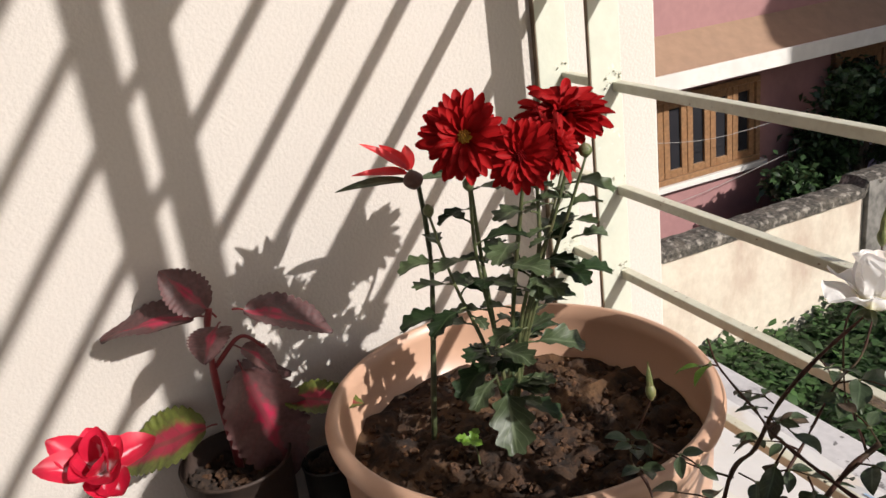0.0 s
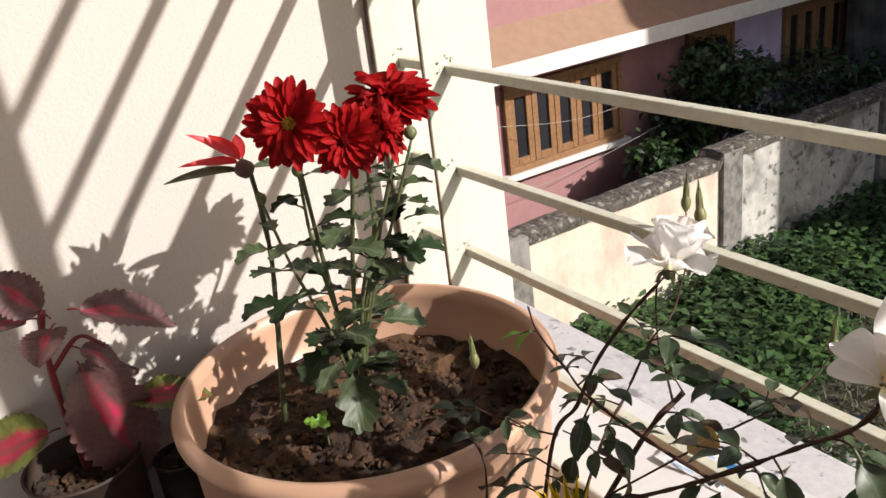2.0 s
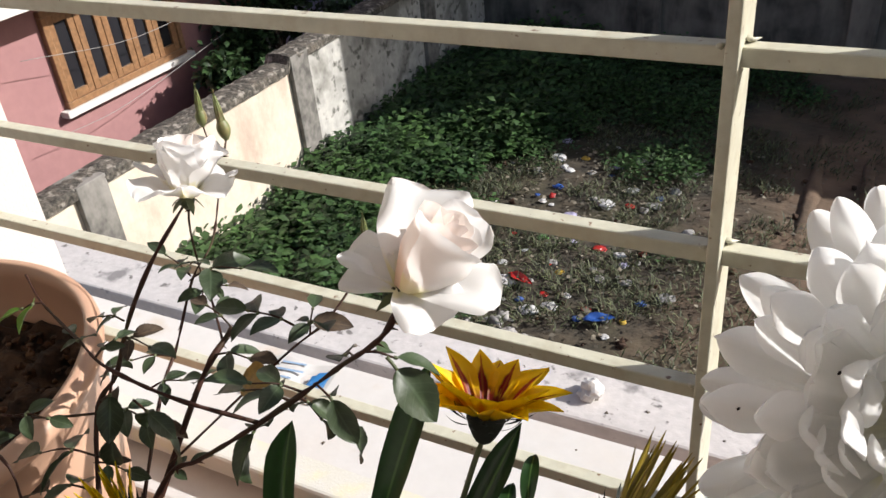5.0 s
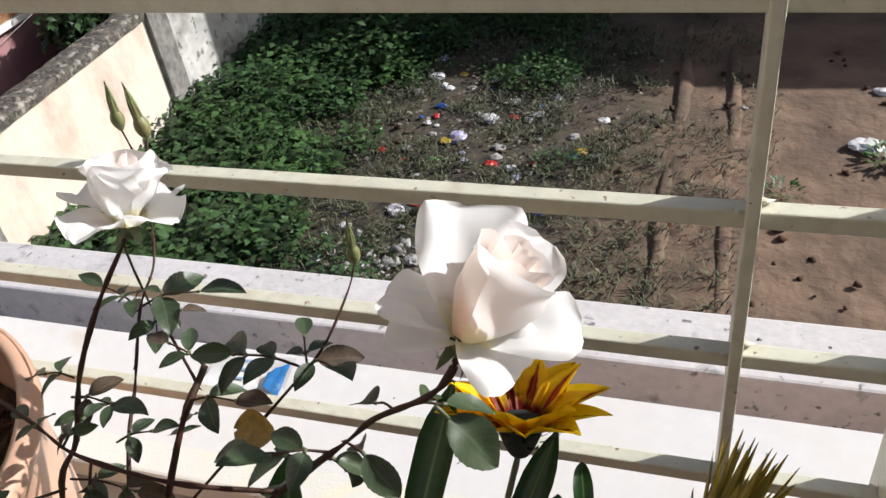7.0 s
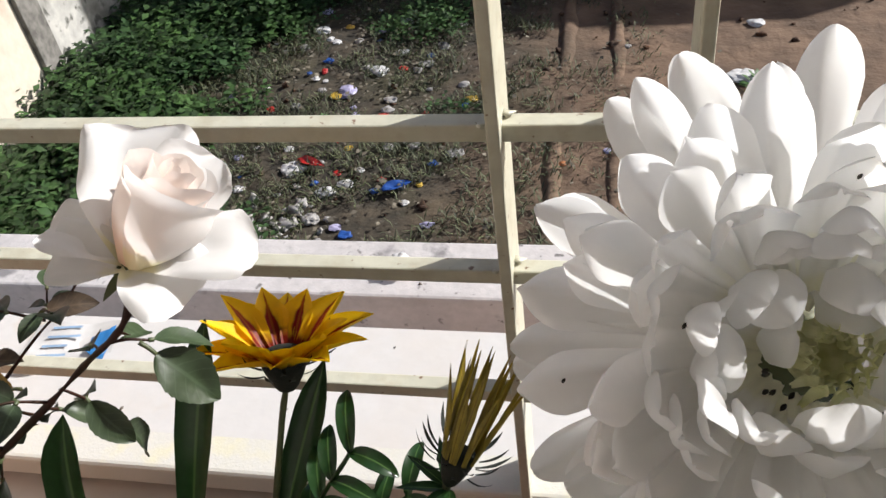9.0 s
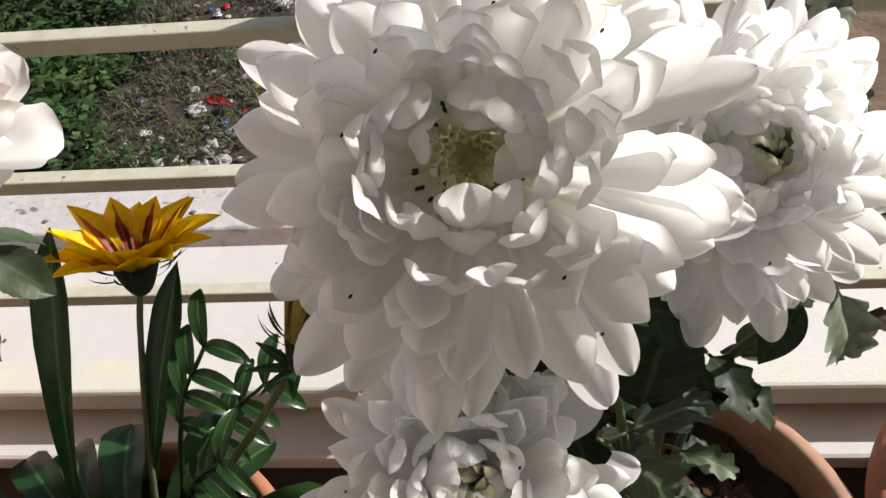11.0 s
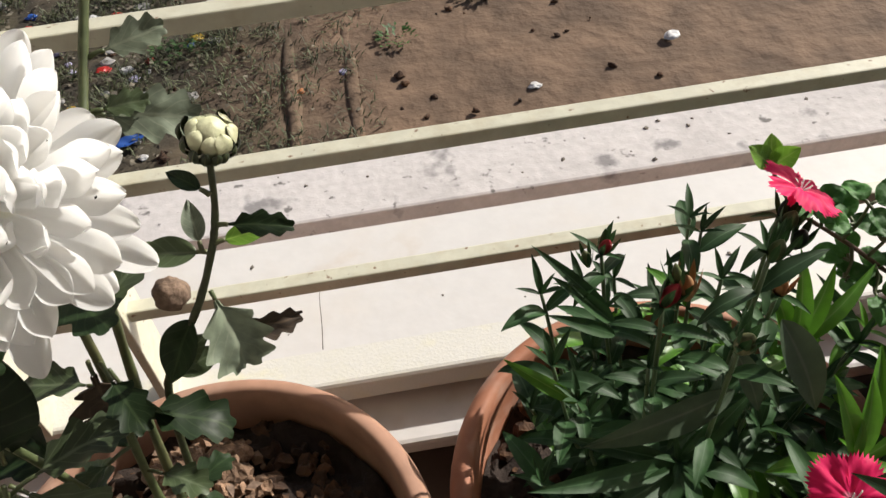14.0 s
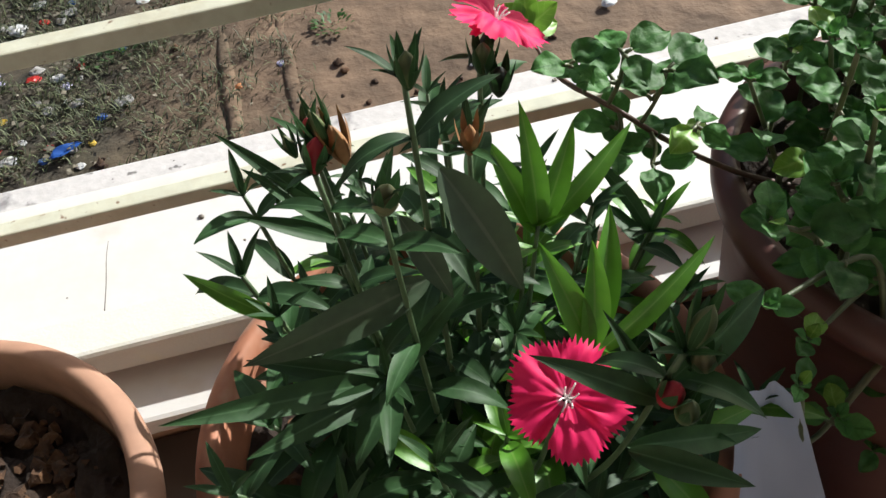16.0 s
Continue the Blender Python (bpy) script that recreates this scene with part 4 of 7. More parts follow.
for (c, f, r), mid in zip(FL, MID):
    fv = Vector(f).normalized()
    end = Vector(c) - fv * 0.012
    p = stem(mum, [B + Vector((rng.uniform(-0.012, 0.012), rng.uniform(-0.012, 0.012), -0.004)), *mid, end - fv * 0.012 - Vector((0, 0, 0.02)), end], 0.0026, 0.0016)
    leaves_along(mum, p, rng, 10, 0.034, jagged, [M_mum_leaf, M_mum_leaf, M_dark_mum], 0.12, 0.8, 0.70, 0.7, 0.008, nu=34)
    open_eye = c[1] < -0.2
    rings = [(20, 102, r * 0.92, r * 0.28, 0.30, 0.5), (20, 86, r * 0.98, r * 0.27, 0.15, 0.5), (18, 70, r * 0.90, r * 0.27, 0.25, 0.6), (15, 54, r * 0.74, r * 0.25, 0.45, 0.7), (12, 40, r * 0.54, r * 0.21, 0.6, 0.8)]
    if not open_eye:
        rings += [(9, 24, r * 0.40, r * 0.20, 0.7, 0.9), (6, 10, r * 0.30, r * 0.15, 0.7, 0.9)]
    head(mum, "flower_head", c, f, rings, M_red_petal, rng, 34 if open_eye else 12, r * 0.13, M_yellow_heart if c[1] < -0.24 else M_red_petal, red_tip, "deep red flower head", heart_flat=0.9 if open_eye else 0.4, nu=9, wave=0.10)
    bud(mum, end - fv * 0.002, fv, 0.012, 0.016, M_bud, 8, M_stem, "calyx")
for c, mid in (((0.180, -0.152, 0.342), [(0.135, -0.195, 0.18), (0.16, -0.17, 0.27)]), ((0.148, -0.246, 0.328), [(0.118, -0.222, 0.17), (0.130, -0.238, 0.26)]), ((0.165, -0.16, 0.335), [(0.135, -0.2, 0.2), (0.155, -0.175, 0.28)]), ((0.108, -0.268, 0.30), [(0.11, -0.23, 0.16), (0.108, -0.252, 0.23)])):
    p = stem(mum, [B, *mid, c], 0.0022, 0.0013)
    leaves_along(mum, p, rng, 10, 0.031, jagged, [M_mum_leaf, M_dark_mum], 0.15, 0.9, 0.70, 0.7, 0.01, nu=34)
    bud(mum, c, (0.1, -0.1, 1), 0.013, 0.012 if c[2] > 0.33 else 0.010, M_bud, 7, M_stem)
for base, d, s, m in (((0.109, -0.262, 0.258), (-0.3, -0.9, 0.1), 0.034, M_mum_leaf), ((0.11, -0.262, 0.205), (-0.4, -0.9, 0.05), 0.042, M_dark_mum), ((0.12, -0.25, 0.212), (0.3, -0.9, 0.0), 0.036, M_dark_mum),
                      ((0.141, -0.219, 0.25), (0.6, 0.3, 0.2), 0.04, M_mum_leaf), ((0.155, -0.195, 0.246), (0.3, 0.8, 0.1), 0.038, M_mum_leaf), ((0.17, -0.165, 0.27), (0.3, 0.9, 0.2), 0.026, M_mum_leaf),
                      ((0.165, -0.17, 0.24), (0.4, 0.9, 0.1), 0.036, M_dark_mum), ((0.135, -0.2, 0.165), (0.4, 0.85, 0.1), 0.05, M_mum_leaf), ((0.126, -0.222, 0.125), (0.75, -0.3, -0.25), 0.062, M_mum_leaf), ((0.122, -0.226, 0.15), (0.3, -0.85, 0.0), 0.046, M_dark_mum),
                      ((0.12, -0.225, 0.16), (0.7, 0.1, 0.3), 0.045, M_mum_leaf), ((0.118, -0.226, 0.13), (0.5, -0.7, 0.1), 0.04, M_mum_leaf)):
    leaf(mum, base, d, (0.2, -0.1, 1), s * 0.98, s * 0.70, jagged, m, 0.8, 0.3, stalk=0.008, nu=36)
sprout = thing("seedling", (0.15, -0.272, 0.075), "small bright green seedling in the soil", "seedling")
stem(sprout, [(0.15, -0.268, 0.068), (0.147, -0.268, 0.082), (0.144, -0.272, 0.092)], 0.001, 0.0008)
for d in ((-0.4, -0.9, 0.5), (0.5, -0.6, 0.4), (-0.2, 0.6, 0.5), (0.8, 0.3, 0.2)):
    leaf(sprout, (0.144, -0.272, 0.092), d, (0.5, -0.2, 1), 0.014, 0.011, lobed, M_bright_leaf, 0.5, 0.2)

# poinsettia cutting in the same pot
poin = thing("poinsettia", (0.081, -0.278, 0.072), "young poinsettia cutting with narrow red bracts", "flowering plant", "flowering plants")
stem(poin, [(0.085, -0.285, 0.066), (0.071, -0.265, 0.175), (0.070, -0.258, 0.233), (0.075, -0.259, 0.280), (0.081, -0.264, 0.329)], 0.0029, 0.0022, M_dark_stem)
for tip, n, w, m in (((0.080, -0.306, 0.368), (0.6, 0.3, 0.7), 0.012, M_bract), ((0.095, -0.322, 0.348), (0.5, 0.2, 0.8), 0.010, M_bract), ((0.054, -0.262, 0.352), (0.8, -0.4, 0.3), 0.012, M_bract), ((0.062, -0.300, 0.338), (0.6, 0.2, 0.7), 0.011, M_bract), ((0.060, -0.285, 0.358), (0.8, 0.1, 0.5), 0.014, M_bract), ((0.084, -0.336, 0.336), (0.4, 0.1, 0.9), 0.013, M_mum_leaf), ((0.062, -0.190, 0.312), (0.4, -0.1, 0.9), 0.013, M_mum_leaf)):
    b = Vector((0.083, -0.268, 0.334)) if m is M_bract else Vector((0.081, -0.266, 0.327))
    d = Vector(tip) - b
    leaf(poin, b, d + Vector((0, 0, 0.10 * d.length)), n, d.length * 0.98, w, lance, m, 0.35, 0.25, name="bract" if m is M_bract else "leaf", stalk=0.005)
bud(poin, (0.088, -0.270, 0.322), (0.1, -0.1, 1), 0.018, 0.0185, M_dark_bud, 0)

# coleus in a small clear pot by the wall
M_clear = mat("cloudy_clear_plastic", (0.05, 0.03, 0.022), 0.7, 0.1, 40, 0.1, stain=0.7, stain_scale=20, stain_color=(0.10, 0.06, 0.042), translucent=0.15)
pot("flower_pot", "small cloudy plastic pot of soil by the wall", (-0.03, -0.462), 0.058, 0.052, 0.045, SH, 0.003, M_clear, 0.03, M_dark_soil, lip=0.004, n=40, rng=12, nclod=60, big=0.008)
# near-black pot shape added in place of the deep shade between the pots
M_gap_shade = mat("gap_shade_black", (0.012, 0.011, 0.011), 0.55, 0.3, 60, 0.4, stain=0.6, stain_scale=20, stain_color=(0.03, 0.024, 0.02))
pot("flower_pot", "small black pot shape standing in for shade between the pots", (0.0, -0.375), 0.028, 0.03, 0.026, SH, 0.002, M_gap_shade, 0.02, M_dark_soil, lip=0.003, n=32, rng=21, nclod=16, big=0.004)
col = thing("coleus", (-0.04, -0.455, 0.03), "coleus with dark maroon serrated leaves and magenta centres", "foliage plant")
stem(col, [(-0.04, -0.458, 0.02), (-0.041, -0.462, 0.12), (-0.038, -0.458, 0.19), (-0.036, -0.452, 0.215)], 0.0042, 0.003, M_red_stem)
stem(col, [(-0.04, -0.46, 0.15), (-0.03, -0.43, 0.18), (-0.022, -0.41, 0.165)], 0.0028, 0.002, M_red_stem)
for b, t, n, w, c, m in (((-0.034, -0.447, 0.205), (-0.050, -0.484, 0.252), (0.5, -0.3, 0.7), 0.046, 0.3, M_coleus), ((-0.038, -0.456, 0.207), (-0.078, -0.552, 0.205), (0.1, 0, 1), 0.060, 0.5, M_coleus), ((-0.026, -0.432, 0.212), (0.014, -0.352, 0.185), (0.15, -0.1, 1), 0.060, 0.5, M_coleus), ((-0.032, -0.445, 0.200), (0.02, -0.47, 0.195), (0, 0, 1), 0.045, 0.5, M_coleus),
                         ((-0.026, -0.438, 0.158), (-0.004, -0.412, 0.012), (0.95, -0.05, 0.3), 0.086, 0.35, M_coleus), ((-0.04, -0.44, 0.17), (-0.024, -0.405, 0.138), (0.3, -0.1, 1), 0.032, 0.9, M_coleus), ((-0.046, -0.470, 0.085), (-0.075, -0.568, 0.058), (0.35, -0.15, 1), 0.078, 0.4, M_coleus_green), ((-0.03, -0.41, 0.098), (0.022, -0.340, 0.098), (0.25, -0.15, 1), 0.046, 0.4, M_coleus_green), ((-0.06, -0.45, 0.12), (-0.085, -0.38, 0.10), (0.3, 0, 1), 0.05, 0.5, M_coleus)):
    d = Vector(t) - Vector(b)
    leaf(col, b, d + Vector((0, 0, 0.25 * c * d.length)), n, d.length * 0.95, w, scalloped, m, c, 0.22, nu=56, nv=4, stalk=0.012, stalk_mat=M_red_stem, wave=0.09)

# crimson and white flower in a pot nearby
pot("flower_pot", "small terracotta pot holding a crimson flower", (0.155, -0.66), 0.07, 0.05, 0.05, SH, 0.01, M_terracotta, 0.03, M_dark_soil, lip=0.012, n=40, rng=14, nclod=30)
cac = thing("crimson_flower", (0.17, -0.63, 0.03), "crimson and white cactus flower on a short stem", "flowering plant", "flowering plants")
stem(cac, [(0.165, -0.64, 0.025), (0.19, -0.6, 0.13), (0.225, -0.568, 0.232)], 0.004, 0.003)
for k in range(15):
    a, t = k * 2.4 + 0.5 * math.sin(k * 5.1), radians(14 + 5.6 * k + 10 * math.sin(k * 3.7))
    f, x, y = frame_for((0.5, -0.1, 0.75))
    r = x * math.cos(a) + y * math.sin(a)
    leaf(cac, Vector((0.226, -0.566, 0.234)) + r * 0.002, f * math.cos(t) + r * math.sin(t), f * math.sin(t) - r * math.cos(t), 0.031 + 0.009 * math.sin(k * 2.9), 0.023, oval, M_cactus_petal, 0.5 * math.sin(k * 1.3), 0.35, name="petal", nu=8)
leaves_along(cac, smooth_path([(0.165, -0.64, 0.03), (0.19, -0.6, 0.13), (0.22, -0.57, 0.22)], 6), rng, 7, 0.03, oval, [M_mum_leaf, M_strap_leaf], 0.2, 0.9, 0.5)

# white rose bush
rng = random.Random(23)
pot("flower_pot", "terracotta pot with a thorny white rose", (0.42, -0.335), 0.088, -0.02, 0.06, SH, 0.012, M_terracotta, -0.05, M_dark_soil, lip=0.014, n=40, rng=15, nclod=30)
rose = thing("rose_bush", (0.43, -0.3, -0.05), "thorny rose bush with white blooms and dark leaflets", "rose bush")
RB = Vector((0.43, -0.30, -0.055))
CANES = [
    ([RB, (0.442, -0.245, 0.09), (0.470, -0.210, 0.166), (0.486, -0.198, 0.177), (0.502, -0.188, 0.187), (0.519, -0.178, 0.199), (0.536, -0.169, 0.212), (0.552, -0.165, 0.226), (0.565, -0.159, 0.237), (0.596, -0.169, 0.268), (0.608, -0.170, 0.285), (0.612, -0.167, 0.298)], 0.0034, 0.0020),
    ([RB, (0.405, -0.23, 0.07), (0.364, -0.17, 0.139), (0.364, -0.145, 0.158), (0.361, -0.12, 0.185), (0.376, -0.10, 0.222), (0.394, -0.075, 0.256)], 0.0036, 0.0022),
    ([(0.415, -0.22, 0.06), (0.418, -0.13, 0.149), (0.421, -0.09, 0.172)], 0.0040, 0.0030),
    ([(0.420, -0.10, 0.168), (0.369, -0.055, 0.160), (0.349, -0.04, 0.166), (0.330, -0.018, 0.208), (0.326, 0.021, 0.226), (0.325, 0.022, 0.260)], 0.0022, 0.0011),
    ([(0.400, -0.19, 0.08), (0.366, -0.12, 0.119), (0.353, -0.085, 0.132), (0.350, -0.05, 0.170), (0.345, -0.018, 0.182), (0.322, 0.024, 0.200), (0.314, 0.054, 0.233)], 0.0026, 0.0011),
    ([(0.519, -0.178, 0.199), (0.480, -0.195, 0.218), (0.434, -0.195, 0.225), (0.404, -0.185, 0.226), (0.349, -0.165, 0.226), (0.327, -0.155, 0.235)], 0.0026, 0.0010),
    ([(0.364, -0.165, 0.141), (0.350, -0.19, 0.154), (0.343, -0.21, 0.171), (0.314, -0.215, 0.172)], 0.0016, 0.0009),
    ([RB, (0.395, -0.27, 0.05), (0.350, -0.225, 0.132), (0.325, -0.225, 0.160), (0.338, -0.222, 0.200), (0.344, -0.219, 0.218)], 0.0026, 0.0013),
    ([(0.420, -0.17, 0.12), (0.489, -0.12, 0.190), (0.502, -0.09, 0.199), (0.508, -0.06, 0.214), (0.510, -0.048, 0.226)], 0.0018, 0.0010),
]
paths = []
for pts, r0, r1 in CANES:
    paths.append(stem(rose, pts, r0 * 0.50, r1 * 0.62, M_rose_cane, "cane", 8, knots=0.6))
bm = bmesh.new()
for p in paths[:5]:
    for k in range(6, len(p) - 2, 4):
        a = rng.random() * 6.28
        d = Vector((math.cos(a), math.sin(a), -0.3))
        tube(bm, [p[k], p[k] + d * 0.004 + Vector((0, 0, -0.001))], 0.0012, 0.0001, 4)
tagged(hang(part("thorns", bm, M_rose_cane, None), rose), kind="stuff")


def spray(parent, base, tip, count, s, rng, m=None):
    """A compound rose leaf: a thin stalk with leaflets in pairs and one at its end."""
    b, d = Vector(base), Vector(tip) - Vector(base)
    side = d.cross(Vector((0, 0, 1))).normalized()
    st = stem(parent, [b, b + d * 0.5 + Vector((0, 0, d.length * 0.10)), b + d], 0.0008, 0.0005, M_rose_cane, "leaf_stalk", 5)
    d.normalize()
    nup = Vector((rng.uniform(-0.35, 0.45), rng.uniform(-0.45, 0.25), 1))
    for k in range(count):
        sg = 0 if k == count - 1 else (1 if k % 2 else -1)
        u = 1.0 if sg == 0 else 0.45 + 0.4 * (k // 2) / max(1, count // 2 - 1)
        dd = (d * (0.6 if sg else 1) + side * sg * 0.8 + Vector((0, 0, rng.uniform(-0.45, 0.15)))).normalized()
        z = s * rng.uniform(0.9, 1.3) * (1.2 if sg == 0 else 1.0)
        leaf(parent, st[int(u * (len(st) - 1))], dd, nup + Vector((rng.uniform(-0.3, 0.3), rng.uniform(-0.3, 0.3), 0)), z, z * 0.56, serrate, m or (M_rose_leaf if rng.random() < 0.93 else M_dry_leaf), 0.5, 0.35, name="leaflet", nu=26, nv=2, stalk=0.002, seed=rng.random() * 50)


for b, e, k, z in (((0.358, -0.122, 0.184), (0.332, -0.118, 0.178), 3, 0.018), ((0.356, -0.128, 0.174), (0.385, -0.13, 0.176), 3, 0.018), ((0.362, -0.14, 0.158), (0.345, -0.135, 0.150), 3, 0.016),
                   ((0.350, -0.05, 0.171), (0.395, -0.045, 0.186), 3, 0.026), ((0.349, -0.05, 0.172), (0.330, -0.05, 0.186), 3, 0.015), ((0.421, -0.09, 0.172), (0.398, -0.085, 0.181), 3, 0.015),
                   ((0.503, -0.11, 0.205), (0.472, -0.12, 0.220), 5, 0.019), ((0.503, -0.11, 0.205), (0.536, -0.135, 0.238), 3, 0.018), ((0.42, -0.11, 0.164), (0.450, -0.11, 0.170), 3, 0.019)):
    spray(rose, b, e, k, z, rng)
for b, e, k, z in (((0.536, -0.169, 0.212), (0.500, -0.165, 0.205), 3, 0.022), ((0.519, -0.178, 0.199), (0.508, -0.180, 0.178), 3, 0.022), ((0.540, -0.168, 0.216), (0.538, -0.152, 0.186), 3, 0.018), ((0.552, -0.165, 0.226), (0.560, -0.155, 0.190), 3, 0.021),
                   ((0.577, -0.162, 0.248), (0.562, -0.150, 0.236), 1, 0.026), ((0.584, -0.165, 0.256), (0.596, -0.157, 0.250), 2, 0.017), ((0.405, -0.2, 0.15), (0.352, -0.205, 0.138), 3, 0.024), ((0.40, -0.21, 0.13), (0.350, -0.21, 0.108), 3, 0.028),
                   ((0.44, -0.195, 0.224), (0.430, -0.205, 0.180), 3, 0.021), ((0.47, -0.21, 0.226), (0.472, -0.2, 0.192), 3, 0.017), ((0.364, -0.16, 0.143), (0.40, -0.155, 0.135), 5, 0.016), ((0.36, -0.12, 0.125), (0.385, -0.115, 0.135), 3, 0.016), ((0.327, -0.225, 0.17), (0.345, -0.235, 0.182), 3, 0.013)):
    spray(rose, b, e, k, z, rng)
spray(rose, (0.349, -0.165, 0.226), (0.340, -0.172, 0.224), 3, 0.015, rng, M_bright_leaf)
for k in range(16):
    pth = paths[k % len(paths)]
    q = pth[int(rng.uniform(0.2, 0.75) * (len(pth) - 1))]
    if q.z > 0.235:
        continue
    a = rng.random() * 6.28
    d = Vector((math.cos(a), math.sin(a), rng.uniform(-0.1, 0.7)))
    spray(rose, q, q + d * rng.uniform(0.012, 0.028), 3, rng.uniform(0.011, 0.017), rng)
leaf(rose, (0.500, -0.14, 0.190), (-0.8, 0.1, -0.25), (0.2, -0.6, 0.8), 0.036, 0.022, oval, M_yellow_leaf, 0.4, 0.2, stalk=0.006, label="yellowing leaf")
leaf(rose, (0.594, -0.160, 0.252), (0.62, -0.05, -0.72), (0.75, -0.5, 0.5), 0.033, 0.021, serrate, M_rose_leaf, 0.35, 0.25, stalk=0.008, nu=40)


def rose_bloom(parent, c, f, R, rng, spin=0.0):
    """A half-open rose: a few wide outer petals, the rest wrapped round its heart."""
    f, x, y = frame_for(f)
    c = Vector(c)
    flower = thing("bloom", c, "", "")
    hang(flower, parent)
    for n, th, ln, wd, curl, cup in ((4, 66, R * 0.95, R * 0.98, 0.35, 0.6), (5, 32, R * 1.10, R * 1.0, -0.15, 0.8)):
        for k in range(n):
            a = spin + 0.7 * n + th + 2 * math.pi * k / n
            r = x * math.cos(a) + y * math.sin(a)
            t = radians(th + rng.uniform(-9, 9))
            rose_petal(flower, f * math.cos(t) + r * math.sin(t), f * math.sin(t) - r * math.cos(t), ln * rng.uniform(0.92, 1.1), wd * rng.uniform(0.95, 1.1), curl, cup, M_rose_petal, rng.random() * 60, c + r * 0.002, 0.08, 0.3)
    for k in range(6):
        wrapped_petal(flower, c, f, spin + k * 2.25, 2.8, R * (0.52 - 0.08 * k), R * (0.98 + 0.03 * k), M_rose_petal if k < 3 else M_rose_heart, k * 2.9)
    bm = bmesh.new()
    spindle(bm, c - f * 0.009, f, 0.011, 0.010, sides=8)
    for k in range(5):
        a = 2 * math.pi * k / 5
        r = x * math.cos(a) + y * math.sin(a)
        blade(bm, c, r - f * 0.5, f, R * 0.42, R * 0.13, pointed, 0.6, 0.2, 6, 1)
    hang(part("calyx", bm, M_stem, None), flower)


rb = Vector((0.613, -0.166, 0.300))
rfl = thing("bloom", rb, "", "")
hang(rfl, rose)


def rose_edge(u):
    return (0.20 + 0.80 * math.sin(min(u * 1.45, 1) * math.pi / 2)) * math.sqrt(max(0.0, 1 - max(0.0, (u - 0.70) / 0.31) ** 3))


def rose_petal(parent, d, n, length, width, curl, cup, material, seed, base=rb, wave=0.07, roll=0.0):
    """A wide petal; roll turns its rim outwards."""
    bm = bmesh.new()
    blade(bm, base, d, n, length, width, rose_edge, curl, cup, 20, 8, wave=wave, seed=seed)
    dv, nv = Vector(d).normalized(), Vector(n).normalized()
    for v in bm.verts:
        q = v.co - Vector(base)
        u = q.dot(dv) / length
        e = abs(q.dot(dv.cross(nv).normalized())) / (width / 2)
        k = max(0.0, max(e, u * 0.95) - 0.66)
        v.co -= nv * (roll * width * k * k * 4) + dv * (roll * length * max(0.0, u - 0.8) * 0.5)
    hang(part("petal", bm, material, None), parent)


for d, n, ln, wd, curl, cup, roll, sd in (((-0.07, 0.81, 0.62), (0.24, -0.55, 0.80), 0.054, 0.041, 0.10, 0.50, 0.55, 1.2), ((-0.81, 0.12, 0.58), (0.38, -0.25, 0.89), 0.034, 0.022, 0.55, 0.55, 0.4, 7.7), ((-0.66, -0.20, 0.46), (0.65, -0.30, 0.70), 0.027, 0.025, 0.75, 0.45, 0.5, 3.1),
                                          ((0.84, -0.36, 0.12), (0.0, -0.1, 1.0), 0.025, 0.034, 0.70, 0.45, 0.40, 9.4), ((0.93, 0.20, 0.20), (-0.1, -0.33, 0.94), 0.043, 0.028, 0.45, 0.40, 0.45, 5.5), ((0.53, 0.66, 0.50), (-0.02, -0.80, 0.60), 0.046, 0.030, 0.10, 0.60, 0.35, 12.1)):
    rose_petal(rfl, d, n, ln, wd, curl, cup, M_rose_petal, sd, roll=roll)


def wrapped_petal(parent, c, f, a0, span, rad, height, material, seed):
    """A petal wrapped round the heart of a rose, its rim turned out a little."""
    f, x, y = frame_for(f)
    bm = bmesh.new()
    uv = bm.loops.layers.uv.verify()
    rows, nu, nv = [], 16, 18
    for i in range(nu + 1):
        u, row = i / nu, []
        for j in range(nv + 1):
            t = j / nv * 2 - 1
            a = a0 + t * span / 2 + 0.10 * math.sin(3 * u + seed)
            q = rad * (0.30 + 0.70 * math.sin(min(1.0, u * 1.35) * math.pi / 2)) * (1.0 + 0.16 * t - 0.22 * max(0.0, u - 0.6))
            q += rad * 0.30 * max(0.0, u - 0.88) / 0.12 * (0.4 + 0.6 * noise.noise((a * 1.3, seed, 0)) ** 2) + 0.0012 * noise.noise((t * 2, u * 3, seed))
            h = height * u * (1 - 0.16 * t * t * abs(t)) * (1 + 0.05 * noise.noise((a * 1.7, seed * 2, 3)))
            row.append(bm.verts.new(Vector(c) + f * h + (x * math.cos(a) + y * math.sin(a)) * q))
        rows.append(row)
    for i in range(nu):
        for j in range(nv):
            fc = bm.faces.new((rows[i][j], rows[i][j + 1], rows[i + 1][j + 1], rows[i + 1][j]))
            for lp, (du, dv) in zip(fc.loops, ((0, 0), (1, 0), (1, 1), (0, 1))):
                lp[uv].uv = ((j + du) / nv, (i + dv) / nu)
    hang(part("petal", bm, material, None), parent)


